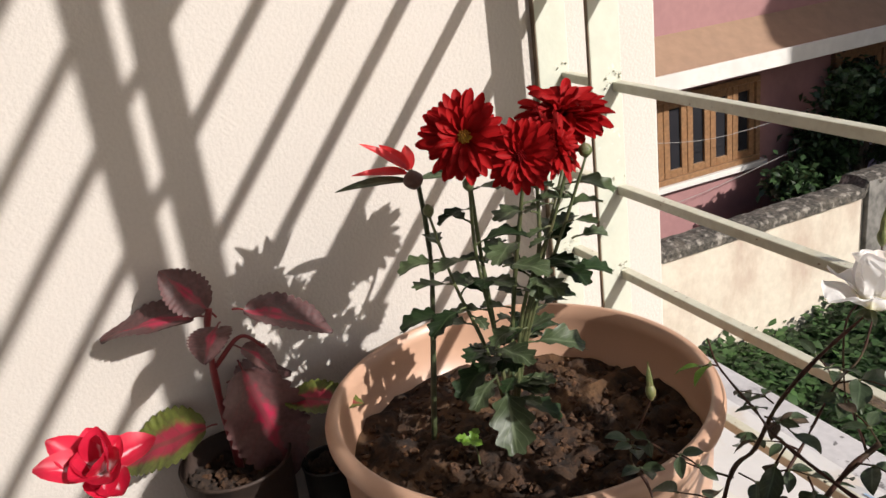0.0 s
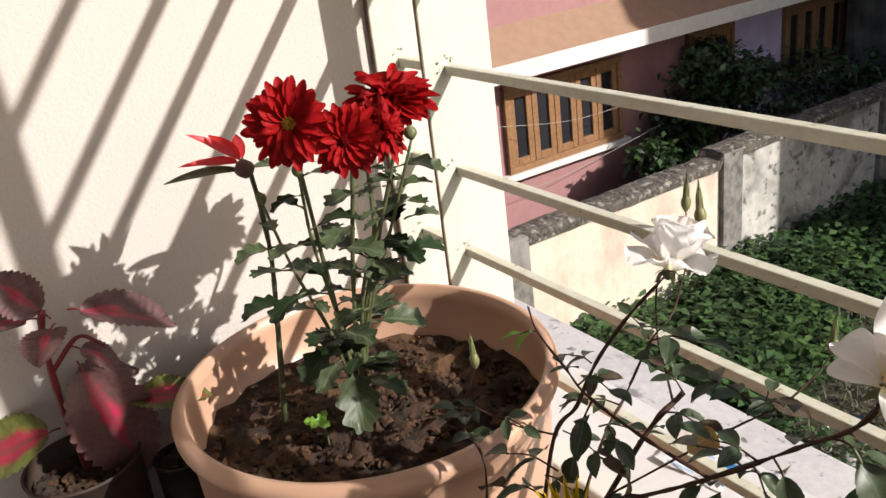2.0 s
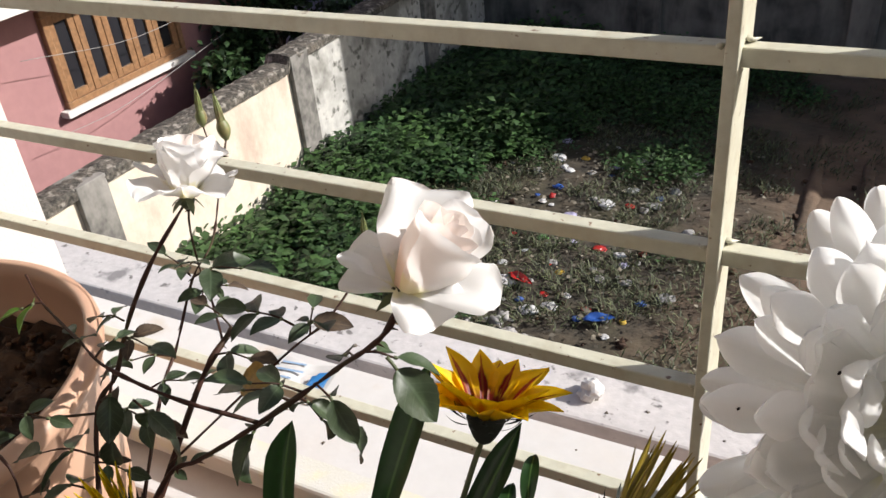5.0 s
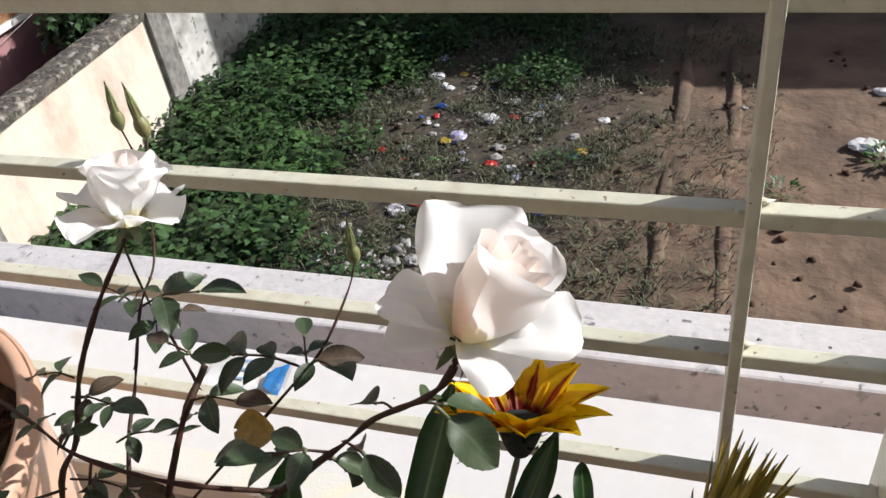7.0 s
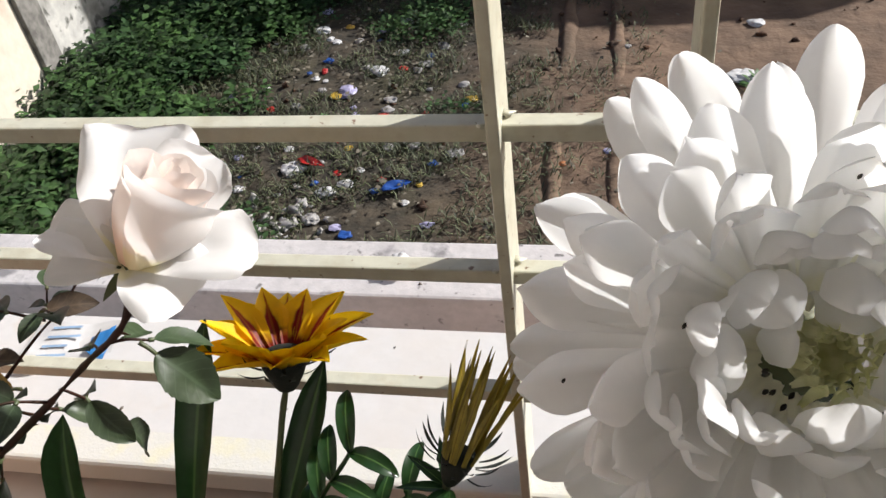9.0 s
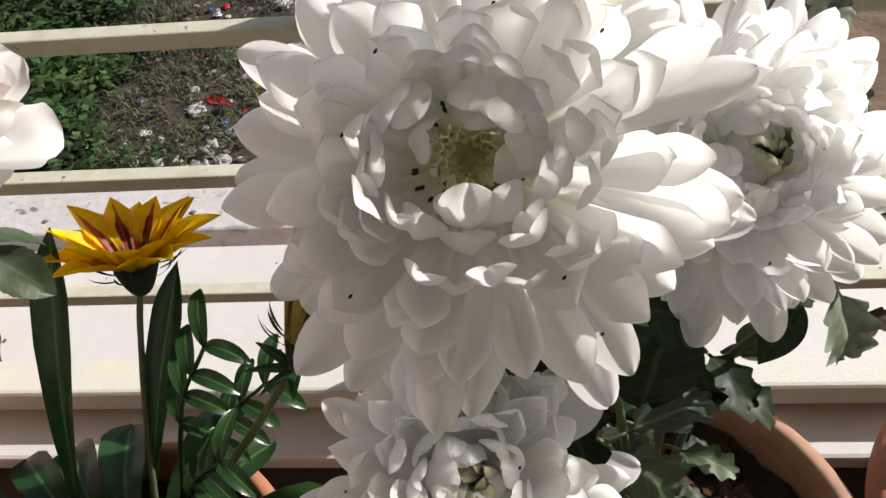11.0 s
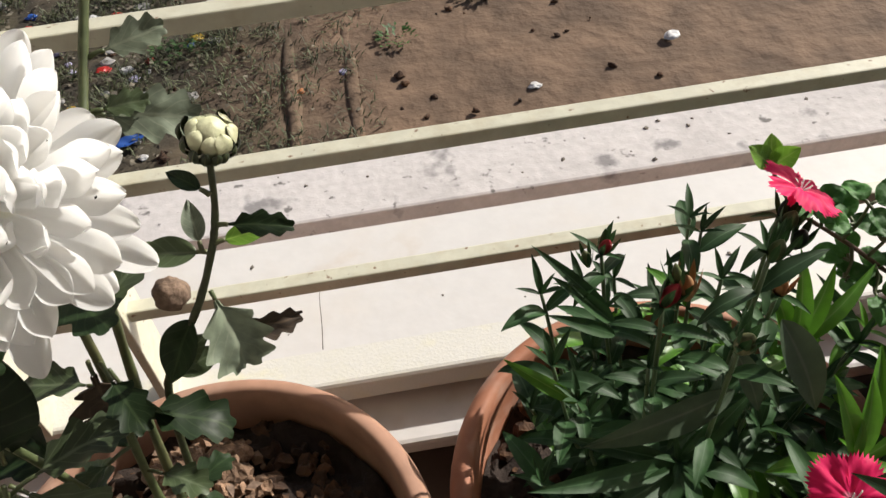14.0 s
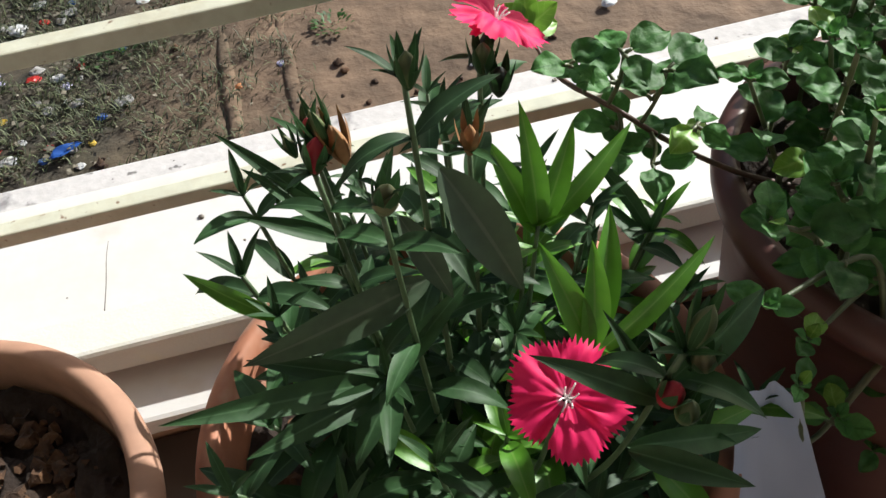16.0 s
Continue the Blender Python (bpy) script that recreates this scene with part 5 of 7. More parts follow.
rf, rx, ry = frame_for((0.52, 0.40, 0.76))
ROSE_TURN = math.atan2(Vector((0.1, -0.9, 0.1)).dot(ry), Vector((0.1, -0.9, 0.1)).dot(rx))
for k, (rad, height, span, m) in enumerate(((0.0185, 0.036, 3.5, M_rose_petal), (0.0176, 0.037, 3.3, M_rose_petal), (0.0165, 0.037, 2.8, M_rose_heart), (0.0135, 0.038, 2.8, M_rose_heart), (0.0118, 0.039, 2.7, M_rose_heart), (0.0095, 0.040, 2.9, M_rose_heart), (0.0072, 0.040, 2.9, M_rose_heart), (0.0050, 0.041, 3.4, M_rose_heart), (0.0028, 0.041, 4.4, M_rose_heart))):
    wrapped_petal(rfl, rb, rf, ROSE_TURN + k * 2.25, span, rad * 0.86, height * 0.98, m, k * 3.7)
bm = bmesh.new()
spindle(bm, rb - rf * 0.009, rf, 0.011, 0.010, sides=8)
for k in range(5):
    r = rx * math.cos(k * 1.257) + ry * math.sin(k * 1.257)
    blade(bm, rb, r - rf * 0.9, rf, 0.016, 0.004, pointed, 0.6, 0.2, 6, 1)
hang(part("calyx", bm, M_stem, None), rfl)
rose_bloom(rose, (0.395, -0.074, 0.260), (0.06, 0.24, 0.96), 0.036, rng, 0.9)
for c, d, k in (((0.325, 0.022, 0.258), (0.05, 0, 1), 1.1), ((0.314, 0.054, 0.231), (-0.12, 0.05, 1), 1.35), ((0.344, -0.219, 0.216), (-0.1, 0, 1), 0.9), ((0.510, -0.048, 0.224), (0, 0.05, 1), 0.95)):
    bud(rose, c, d, 0.0155 * k, 0.0082 * k, M_rose_bud, 5, M_rose_bud, slen=2.1, spread=0.13)

# yellow gazania
rng = random.Random(31)
pot("flower_pot", "terracotta pot of a yellow gazania", (0.578, -0.197), 0.096, 0.0, 0.065, SH, 0.012, M_terracotta, -0.025, M_dark_soil, lip=0.014, n=56, rng=16, nclod=50)
gaz = thing("gazania", (0.59, -0.18, -0.02), "yellow gazania with red-striped rays and strap leaves", "flowering plant", "flowering plants")
gf, gx, gy = frame_for((0.02, 0.34, 0.94))
gc = Vector((0.606, -0.086, 0.160))


def gazania_head(c, f, R, layers, front, back, width=0.30, name="flower_head", label="", bell=0.52):
    """Calyx, rays in layers of (count, angle from the axis, length, outward curl) and narrow bracts."""
    f, x, y = frame_for(f)
    bm = bmesh.new()
    spindle(bm, c - f * R * 0.58, f, R * 0.62, R * bell, sides=18, nu=12, shape=lambda u: (0.16 + 0.84 * min(1.0, u * 1.5) ** 0.55) * (1.0 if u < 0.93 else 0.6))
    fl = hang(part(name, bm, M_dark_calyx, None, label), gaz)
    for count, deg, ln, curl in layers:
        off = rng.random()
        for k in range(count):
            a = off + 2 * math.pi * k / count + rng.uniform(-0.06, 0.06)
            r = x * math.cos(a) + y * math.sin(a)
            t = radians(deg + rng.uniform(-5, 5))
            d, n = f * math.cos(t) + r * math.sin(t), f * math.sin(t) - r * math.cos(t)
            length, wd, sd = (ln + 0.04) * R * rng.uniform(0.9, 1.06), R * width * rng.uniform(0.9, 1.1), rng.random() * 40
            bm = bmesh.new()
            blade(bm, c + r * R * 0.24 - f * R * 0.10, d, n, length, wd, ray_shape, curl, 0.55, 10, 2, seed=sd, wave=0.05)
            blade(bm, c + r * R * 0.24 - f * R * 0.10 - n * 0.0004, d, n, length, wd, ray_shape, curl, 0.55, 10, 2, seed=sd, wave=0.05, mi=1)
            hang(part("ray", bm, [front, back], None), fl)
    for k in range(18):
        a = 2 * math.pi * k / 18 + rng.uniform(-0.1, 0.1)
        r = x * math.cos(a) + y * math.sin(a)
        bm = bmesh.new()
        blade(bm, c + r * R * 0.30 - f * R * (0.10 + 0.14 * (k % 2)), r + f * rng.uniform(0.1, 0.6), -f, R * rng.uniform(0.40, 0.62), R * 0.075, pointed, 0.8, 0.2, 6, 1)
        hang(part("bract", bm, M_dark_calyx, None), fl)


def ray_shape(u):
    return (0.42 + 0.58 * min(1, u * 2.0)) * (1 - max(0.0, (u - 0.45) / 0.55) ** 1.5)


gazania_head(gc, gf, 0.039, [(9, 40, 0.96, 0.20), (10, 54, 1.06, 0.35)], M_gaz_petal, M_gaz_back, 0.50, bell=0.60, label="yellow flower head with red-striped rays")
gazania_head(Vector((0.706, -0.136, 0.158)), (0.34, 0.45, 0.83), 0.033, [(9, 5, 1.45, -0.05), (11, 10, 1.5, -0.1), (9, 15, 1.3, 0.05)], M_gaz_bud, M_gaz_bud, 0.12, bell=0.46, label="half-open olive flower head of narrow rays")
gazania_head(Vector((0.455, -0.232, 0.150)), (-0.1, -0.1, 1), 0.028, [(9, 6, 1.2, 0.0), (9, 14, 1.3, 0.1)], M_gaz_back, M_gaz_bud, 0.14, label="half-open yellow flower head of narrow rays")
for k in range(5):
    a = 1.9 + k * 0.75
    leaf(gaz, Vector((0.700, -0.144, 0.138)), (math.cos(a), math.sin(a), 0.55), (0, 0, 1), 0.026, 0.006, lance, M_strap_leaf, 0.4, 0.3, nu=8, nv=1, name="bract")
stem(gaz, [(0.575, -0.16, -0.03), (0.585, -0.125, 0.05), (0.602, -0.104, 0.125), gc - gf * 0.018], 0.0021, 0.0017)
stem(gaz, [(0.605, -0.185, -0.03), (0.634, -0.158, 0.041), (0.668, -0.151, 0.093), (0.700, -0.143, 0.142)], 0.0026, 0.0023)
stem(gaz, [(0.55, -0.20, -0.03), (0.50, -0.22, 0.05), (0.46, -0.232, 0.135)], 0.003, 0.0024)
# tall strap leaves
for b, t, w, c, bow in (((0.526, -0.150, -0.01), (0.574, -0.115, 0.188), 0.021, 0.25, 0.0), ((0.571, -0.140, -0.01), (0.625, -0.105, 0.150), 0.018, 0.35, 0.0), ((0.50, -0.17, -0.01), (0.455, -0.15, 0.125), 0.026, 0.9, 0.0), ((0.545, -0.20, -0.02), (0.50, -0.24, 0.10), 0.030, 1.0, 0.0), ((0.52, -0.21, -0.02), (0.535, -0.265, 0.085), 0.034, 1.3, 0.0)):
    d = Vector(t) - Vector(b)
    leaf(gaz, b, d + Vector((0, 0, 0.25 * c * d.length)), (-d.x, -1, 0.35), d.length * 1.04, w, strap, M_strap_leaf, c, 0.45, nu=18, nv=3, wave=0.05)
# cut leaves: a midrib with narrow arching lobes
for pts, sz in (([(0.596, -0.145, 0.0), (0.620, -0.132, 0.085), (0.646, -0.124, 0.132)], 0.030), ([(0.612, -0.15, -0.01), (0.640, -0.136, 0.070), (0.672, -0.129, 0.104)], 0.028), ([(0.60, -0.17, -0.01), (0.625, -0.165, 0.055), (0.650, -0.165, 0.085)], 0.030), ([(0.56, -0.2, -0.01), (0.575, -0.215, 0.05), (0.60, -0.23, 0.07)], 0.032)):
    pa = stem(gaz, pts, 0.0018, 0.0012, M_strap_leaf, "leaf_stalk", 5)
    for k in range(8):
        p = pa[int((0.45 + 0.55 * (k // 2) / 3.0) * (len(pa) - 1))]
        d = (pa[-1] - pa[-3]).normalized()
        sd = d.cross(Vector((0, -0.4, 1))).normalized() * (1 if k % 2 else -1)
        leaf(gaz, p, d * 0.8 + sd + Vector((0, 0, 0.4)), (0, -0.2, 1), sz * rng.uniform(0.8, 1.2), sz * 0.34, oval, M_strap_leaf, 1.5, 0.3, nu=10, nv=2)
# broad low leaves
for k in range(15):
    a = k * 2.4
    b = Vector((0.575 + 0.035 * math.cos(a), -0.20 + 0.03 * math.sin(a), -0.02))
    leaf(gaz, b, (math.cos(a), math.sin(a), rng.uniform(0.7, 1.8)), (-math.cos(a), -math.sin(a), 0.5), rng.uniform(0.08, 0.13), rng.uniform(0.024, 0.036), strap, M_strap_leaf, 1.5, 0.35, nu=12, nv=2, wave=0.06)

# white chrysanthemums
rng = random.Random(47)
wm = thing("chrysanthemum", (0.872, -0.184, -0.03), "white chrysanthemum with big incurved blooms and dark lobed leaves", "flowering plant", "flowering plants")
WF = [((0.806, -0.247, 0.362), (0.0, -0.70, 0.71), 0.050, [(0.86, -0.2, 0.10), (0.82, -0.215, 0.24)]), ((0.880, -0.192, 0.310), (0.12, -0.68, 0.72), 0.049, [(0.872, -0.178, 0.10), (0.878, -0.165, 0.21)]), ((0.797, -0.262, 0.248), (0.12, -0.45, 0.88), 0.049, [(0.85, -0.21, 0.05), (0.815, -0.235, 0.16)])]
for c, f, r, mid in WF:
    fv = Vector(f).normalized()
    end = Vector(c) - fv * 0.020
    p = stem(wm, [(0.872, -0.184, -0.04), *mid, end - fv * 0.012, end], 0.0021, 0.0017)
    leaves_along(wm, p, rng, 11, 0.036, jagged, [M_dark_mum, M_dark_mum, M_mum_leaf], 0.2, 0.62, 0.66, 0.8, 0.012, nu=36)
    mum_head(wm, c, f, r * 1.04, rng, loose=0.35 if c[2] < 0.3 else 0.0, eye=1.0 if c[2] > 0.34 else 0.5)
    bud(wm, end - fv * 0.004, fv, 0.014, 0.020, M_bud, 8, M_stem, "receptacle")
p = stem(wm, [(0.865, -0.165, -0.02), (0.874, -0.155, 0.12), (0.890, -0.148, 0.235), (0.899, -0.134, 0.275), (0.903, -0.113, 0.294), (0.911, -0.09, 0.325), (0.915, -0.075, 0.37)], 0.0024, 0.0017)
for b, d, s, m in (((0.901, -0.124, 0.282), (0.95, -0.14, -0.04), 0.032, M_dusty), ((0.905, -0.110, 0.296), (0.9, 0.1, 0.25), 0.022, M_dusty), ((0.901, -0.125, 0.283), (0.9, 0.0, 0.15), 0.016, M_mum_leaf), ((0.90, -0.13, 0.278), (-0.9, 0.0, 0.2), 0.030, M_mum_leaf), ((0.909, -0.095, 0.318), (-0.8, 0.2, 0.5), 0.03, M_mum_leaf), ((0.911, -0.09, 0.325), (0.8, 0.2, 0.5), 0.03, M_dusty)):
    leaf(wm, b, d, (0.0, -0.55, 0.8), s, s * 0.72, jagged, m, 0.35, 0.2, stalk=0.007, nu=40, nv=4)
stem(wm, [(0.878, -0.17, -0.03), (0.884, -0.165, 0.08), (0.893, -0.163, 0.150), (0.901, -0.164, 0.177), (0.922, -0.167, 0.214), (0.933, -0.163, 0.235), (0.941, -0.158, 0.256), (0.946, -0.153, 0.284)], 0.0022, 0.0013, M_dark_stem)
bf, bx, by = frame_for((0.35, -0.15, 1))
bb = Vector((0.946, -0.152, 0.282))
bm = bmesh.new()
spindle(bm, bb, bf, 0.0125, 0.0128, sides=14, nu=9, shape=lambda u: math.sqrt(max(0.0, 1 - (2 * u - 1) ** 2)) * 0.98 + 0.02)
wbud = hang(part("bud", bm, M_cream_bud, None, "half-open cream bud in dark green sepals"), wm)
for k in range(10):
    a = k * 2.4
    r = bx * math.cos(a) + by * math.sin(a)
    bm = bmesh.new()
    spoon_petal(bm, bb + r * 0.0012, r + bf * 0.10 + r.cross(bf) * 0.25, bf - r * 0.10, 0.0160 + 0.0010 * (k % 3), 0.0072, 2.95, 0.30, k, 10, 3)
    hang(part("petal", bm, M_cream_bud, None), wbud)
for k in range(15):
    a = k * 0.4189 + rng.uniform(-0.1, 0.1)
    r = bx * math.cos(a) + by * math.sin(a)
    bm = bmesh.new()
    spoon_petal(bm, bb - bf * 0.0022 + r * 0.0030, r + bf * 0.12, bf - r * 0.12, rng.uniform(0.0115, 0.0165), 0.0044, 2.05, 0.5, k, 10, 2)
    hang(part("sepal", bm, M_sepal, None), wbud)
for b, d, n, s, w, shape, m in (((0.942, -0.158, 0.266), (-0.8, 0.5, 0.4), (0.2, -0.5, 0.8), 0.015, 0.4, lance, M_dark_mum), ((0.941, -0.160, 0.253), (0.96, -0.15, 0.0), (0.1, -0.4, 0.9), 0.023, 0.42, jagged, M_dark_mum), ((0.938, -0.161, 0.245), (0.9, 0.1, 0.1), (0, -0.5, 0.8), 0.018, 0.4, lance, M_bright_leaf), ((0.933, -0.162, 0.243), (-0.1, 0.5, 0.6), (0.1, -0.7, 0.5), 0.016, 0.45, lance, M_dusty),
                                ((0.934, -0.160, 0.240), (-0.95, 0.1, 0.1), (0, -0.4, 0.9), 0.026, 0.4, lance, M_mum_leaf), ((0.922, -0.165, 0.214), (-0.5, -0.5, -0.6), (-0.3, -0.7, 0.5), 0.030, 0.45, lance, M_dark_mum), ((0.930, -0.163, 0.222), (0.25, -0.55, -0.65), (0.4, -0.7, 0.5), 0.030, 0.85, jagged, M_dusty), ((0.932, -0.170, 0.204), (0.95, 0.1, -0.15), (0.1, -0.8, 0.4), 0.026, 0.45, jagged, M_dry_leaf), ((0.900, -0.164, 0.172), (0.85, 0.1, 0.4), (0, -0.6, 0.8), 0.020, 0.5, oval, M_mum_leaf)):
    leaf(wm, b, d, n, s, s * w * 1.15, shape, m, 0.45, 0.3, stalk=0.004, nu=32, nv=4, wave=0.10)
bm = bmesh.new()
for v in bmesh.ops.create_icosphere(bm, subdivisions=3, radius=0.0068)["verts"]:
    v.co = v.co * (1 + 0.35 * abs(noise.noise(v.co * 260)) - 0.25 * abs(noise.noise(v.co * 520 + Vector((3, 1, 2))))) + Vector((0.913, -0.157, 0.217))
hang(part("withered_bud", bm, M_withered, None, "brown withered bud"), wm)
stem(wm, [(0.866, -0.186, 0.06), (0.852, -0.196, 0.17), (0.840, -0.208, 0.25), (0.835, -0.211, 0.281)], 0.0020, 0.0014)
for b, d, n, wd, shape, m in (((0.828, -0.225, 0.302), (-0.034, 0.0, -0.004), (0.1, -0.8, 0.6), 0.021, jagged, M_dark_mum), ((0.825, -0.222, 0.291), (-0.034, -0.006, -0.033), (0.2, -0.7, 0.6), 0.034, jagged, M_mum_leaf), ((0.832, -0.218, 0.283), (-0.022, -0.008, -0.020), (0.0, -0.5, 0.8), 0.020, lobed, M_dark_mum), ((0.836, -0.214, 0.276), (0.034, 0.0, -0.015), (-0.1, -0.8, 0.6), 0.024, jagged, M_dark_mum),
                              ((0.831, -0.215, 0.288), (0.0, -0.004, 0.018), (0.3, -0.8, 0.4), 0.012, jagged, M_mum_leaf), ((0.835, -0.212, 0.283), (-0.002, 0.003, 0.018), (-0.3, -0.8, 0.3), 0.013, lance, M_dark_mum), ((0.836, -0.212, 0.282), (0.014, 0.0, 0.012), (0.0, -0.6, 0.8), 0.006, lance, M_mum_leaf), ((0.836, -0.216, 0.283), (0.009, -0.006, -0.004), (0.0, -0.6, 0.8), 0.005, lance, M_bright_leaf), ((0.835, -0.216, 0.283), (-0.006, -0.007, 0.004), (0.0, -0.6, 0.8), 0.005, lance, M_bright_leaf),
                              ((0.835, -0.218, 0.266), (-0.022, -0.010, -0.050), (-0.3, -0.8, 0.3), 0.026, oval, M_dark_mum), ((0.842, -0.210, 0.212), (-0.022, -0.006, 0.024), (0.2, -0.5, 0.8), 0.015, lance, M_strap_leaf), ((0.853, -0.212, 0.203), (0.010, 0.004, 0.040), (0.1, -0.9, 0.1), 0.031, oval, M_dark_mum), ((0.841, -0.205, 0.176), (0.032, -0.012, -0.026), (0.1, -0.6, 0.8), 0.030, jagged, M_mum_leaf), ((0.844, -0.210, 0.185), (-0.006, -0.014, -0.044), (0.0, -0.7, 0.6), 0.036, jagged, M_mum_leaf),
                              ((0.876, -0.170, 0.200), (-0.003, -0.006, -0.038), (0.2, -0.9, 0.2), 0.030, lobed, M_dry_leaf), ((0.880, -0.168, 0.190), (0.010, -0.010, -0.030), (-0.4, -0.9, 0.2), 0.022, lobed, M_dark_mum), ((0.897, -0.160, 0.170), (0.015, 0.0, 0.015), (0.0, -0.6, 0.8), 0.012, lance, M_mum_leaf), ((0.808, -0.215, 0.187), (0.018, -0.004, -0.008), (0.0, -0.5, 0.8), 0.011, lance, M_mum_leaf),
                              ((0.866, -0.190, 0.100), (0.006, -0.048, -0.004), (0.1, 0.0, 1.0), 0.034, jagged, M_dark_mum), ((0.858, -0.194, 0.120), (-0.030, -0.042, 0.004), (0.0, 0.0, 1.0), 0.034, jagged, M_dark_mum), ((0.860, -0.190, 0.160), (-0.044, 0.012, 0.006), (0.1, -0.3, 1.0), 0.032, jagged, M_dark_mum), ((0.870, -0.180, 0.240), (-0.036, 0.024, 0.020), (0.1, -0.3, 1.0), 0.028, jagged, M_dark_mum)):
    leaf(wm, b, d, n, Vector(d).length, wd, shape, m, 0.55, 0.25, stalk=0.008, nu=40, nv=4, wave=0.10)
# large cut leaves on long stalks behind the tallest bloom
for b, d, n, wd in (((0.811, -0.168, 0.249), (-0.034, 0.072, -0.021), (-0.5, -0.02, 0.85), 0.056), ((0.822, -0.172, 0.235), (-0.037, 0.027, -0.016), (-0.3, -0.3, 0.9), 0.040), ((0.820, -0.160, 0.262), (-0.020, 0.050, 0.012), (-0.4, -0.3, 0.85), 0.036)):
    stem(wm, [(0.848, -0.192, 0.195), (Vector(b) + Vector((0.848, -0.192, 0.195))) / 2 + Vector((0, 0, 0.006)), b], 0.0014, 0.0011, M_dark_stem, "leaf_stalk")
    leaf(wm, b, d, n, Vector(d).length, wd, deep_cut, M_dark_mum, 0.15, 0.15, nu=56, nv=4, wave=0.06)
p = [Vector((0.872, -0.184, -0.03 + 0.02 * k)) for k in range(8)]
leaves_along(wm, p, rng, 16, 0.034, lobed, [M_dry_leaf, M_dry_leaf, M_dark_mum, M_dusty], 0.1, 0.95, 0.5, 1.6, 0.01, 0.1)
for k in range(16):
    a = rng.uniform(0, 6.28)
    stem(wm, [(0.872, -0.184, 0.06), (0.872 + 0.02 * math.cos(a), -0.184 + 0.02 * math.sin(a), 0.05), (0.872 + 0.04 * math.cos(a), -0.184 + 0.04 * math.sin(a), -0.025)], 0.0016, 0.001, M_straw, "dry_stalk", 5)
bm = bmesh.new()
clods(bm, 0.862, -0.128, -0.012, 0.042, 210, 0.0018, 0.006, rng)
clods(bm, 0.860, -0.122, -0.006, 0.030, 90, 0.002, 0.0075, rng)
clods(bm, 0.862, -0.120, 0.000, 0.020, 26, 0.003, 0.009, rng)
lit = []
for k in range(64):
    a, q = rng.random() * 6.28, 0.10 * math.sqrt(rng.random())
    e = rng.random() * 6.28
    lit.append((Vector((0.848 + 0.6 * q * math.cos(a), -0.165 + 0.8 * q * math.sin(a), -0.006 + 0.008 * rng.random())), Vector((math.cos(e), math.sin(e), rng.uniform(-0.3, 0.6))).normalized(), Vector((rng.uniform(-0.6, 0.6), rng.uniform(-0.6, 0.6), 1)), rng.uniform(0.006, 0.016), rng.uniform(0.003, 0.007)))
LITTER_LEAVES = lit
tagged(part("dry_soil", bm, M_tan_clod, None, smooth=False), "dry tan lumps of soil in the pot", "soil", kind="stuff")

# dianthus
rng = random.Random(59)
dia = thing("dianthus", (1.146, -0.165, -0.05), "pink dianthus with fringed blooms and narrow blue-green leaves", "flowering plant", "flowering plants")
DB = Vector((1.146, -0.165, -0.05))


def fringed(parent, c, f, R, rng):
    f, x, y = frame_for(f)
    c = Vector(c)
    fl = thing("bloom", c, "", "")
    hang(fl, parent)
    for k in range(5):
        a = 2 * math.pi * k / 5 + rng.uniform(-0.1, 0.1)
        r = x * math.cos(a) + y * math.sin(a)
        s = f.cross(r)
        bm = bmesh.new()
        uv = bm.loops.layers.uv.verify()
        n, rows = 28, []
        for i in range(7):
            u = i / 6
            row = []
            for j in range(n + 1):
                t = j / n * 2 - 1
                ang = t * 0.68
                q = R * (0.08 + 0.92 * u) * (1 - 0.20 * t * t) * (1 + 0.05 * math.sin(k * 2.3))
                if i == 6:
                    q += R * ((0.055 if j % 2 else -0.065) + 0.10 * noise.noise((j * 1.3, k * 2.1, 0)))
                z = (0.10 + 0.08 * math.sin(k * 2.6)) * R * math.sin(u * 2.2) + 0.20 * R * u * noise.noise((t * 2.4, u * 2, k * 3.3)) - 0.10 * R * u * u
                row.append(bm.verts.new(c + (r * math.cos(ang) + s * math.sin(ang)) * q + f * (z + 0.0006 * k)))
            rows.append(row)
        for i in range(6):
            for j in range(n):
                fc = bm.faces.new((rows[i][j], rows[i][j + 1], rows[i + 1][j + 1], rows[i + 1][j]))
                for lp, (du, dv) in zip(fc.loops, ((0, 0), (1, 0), (1, 1), (0, 1))):
                    lp[uv].uv = ((j + du) / n, (i + dv) / 6)
        pt = part("petal", bm, M_pink_petal, None)
        hang(pt, fl)
    bm = bmesh.new()
    for k in range(6):
        a = k * 1.05
        d = (f + (x * math.cos(a) + y * math.sin(a)) * 0.5).normalized()
        tube(bm, [c, c + d * R * 0.22, c + d * R * 0.3 + x * math.cos(a) * R * 0.12], 0.0004, 0.0003, 4, 3)
    pt = part("stamen", bm, M_cactus_petal, None)
    hang(pt, fl)
    bm = bmesh.new()
    spindle(bm, c - f * R * 0.8, f, R * 0.8, R * 0.3, sides=8)
    pt = part("calyx", bm, M_dark_calyx, None)
    hang(pt, fl)
    return c - f * R * 0.78


e1 = fringed(dia, (1.184, -0.133, 0.190), (0.48, 0.06, 0.85), 0.019, rng)
e2 = fringed(dia, (1.172, -0.248, 0.124), (-0.03, -0.42, 0.82), 0.0205, rng)


def dia_leaf(b, d, n, ln, w, m, curl):
    leaf(dia, b, d, n, ln, w, lance, m, curl, 0.26, nu=14, nv=3, wave=0.07, seed=rng.random() * 50)


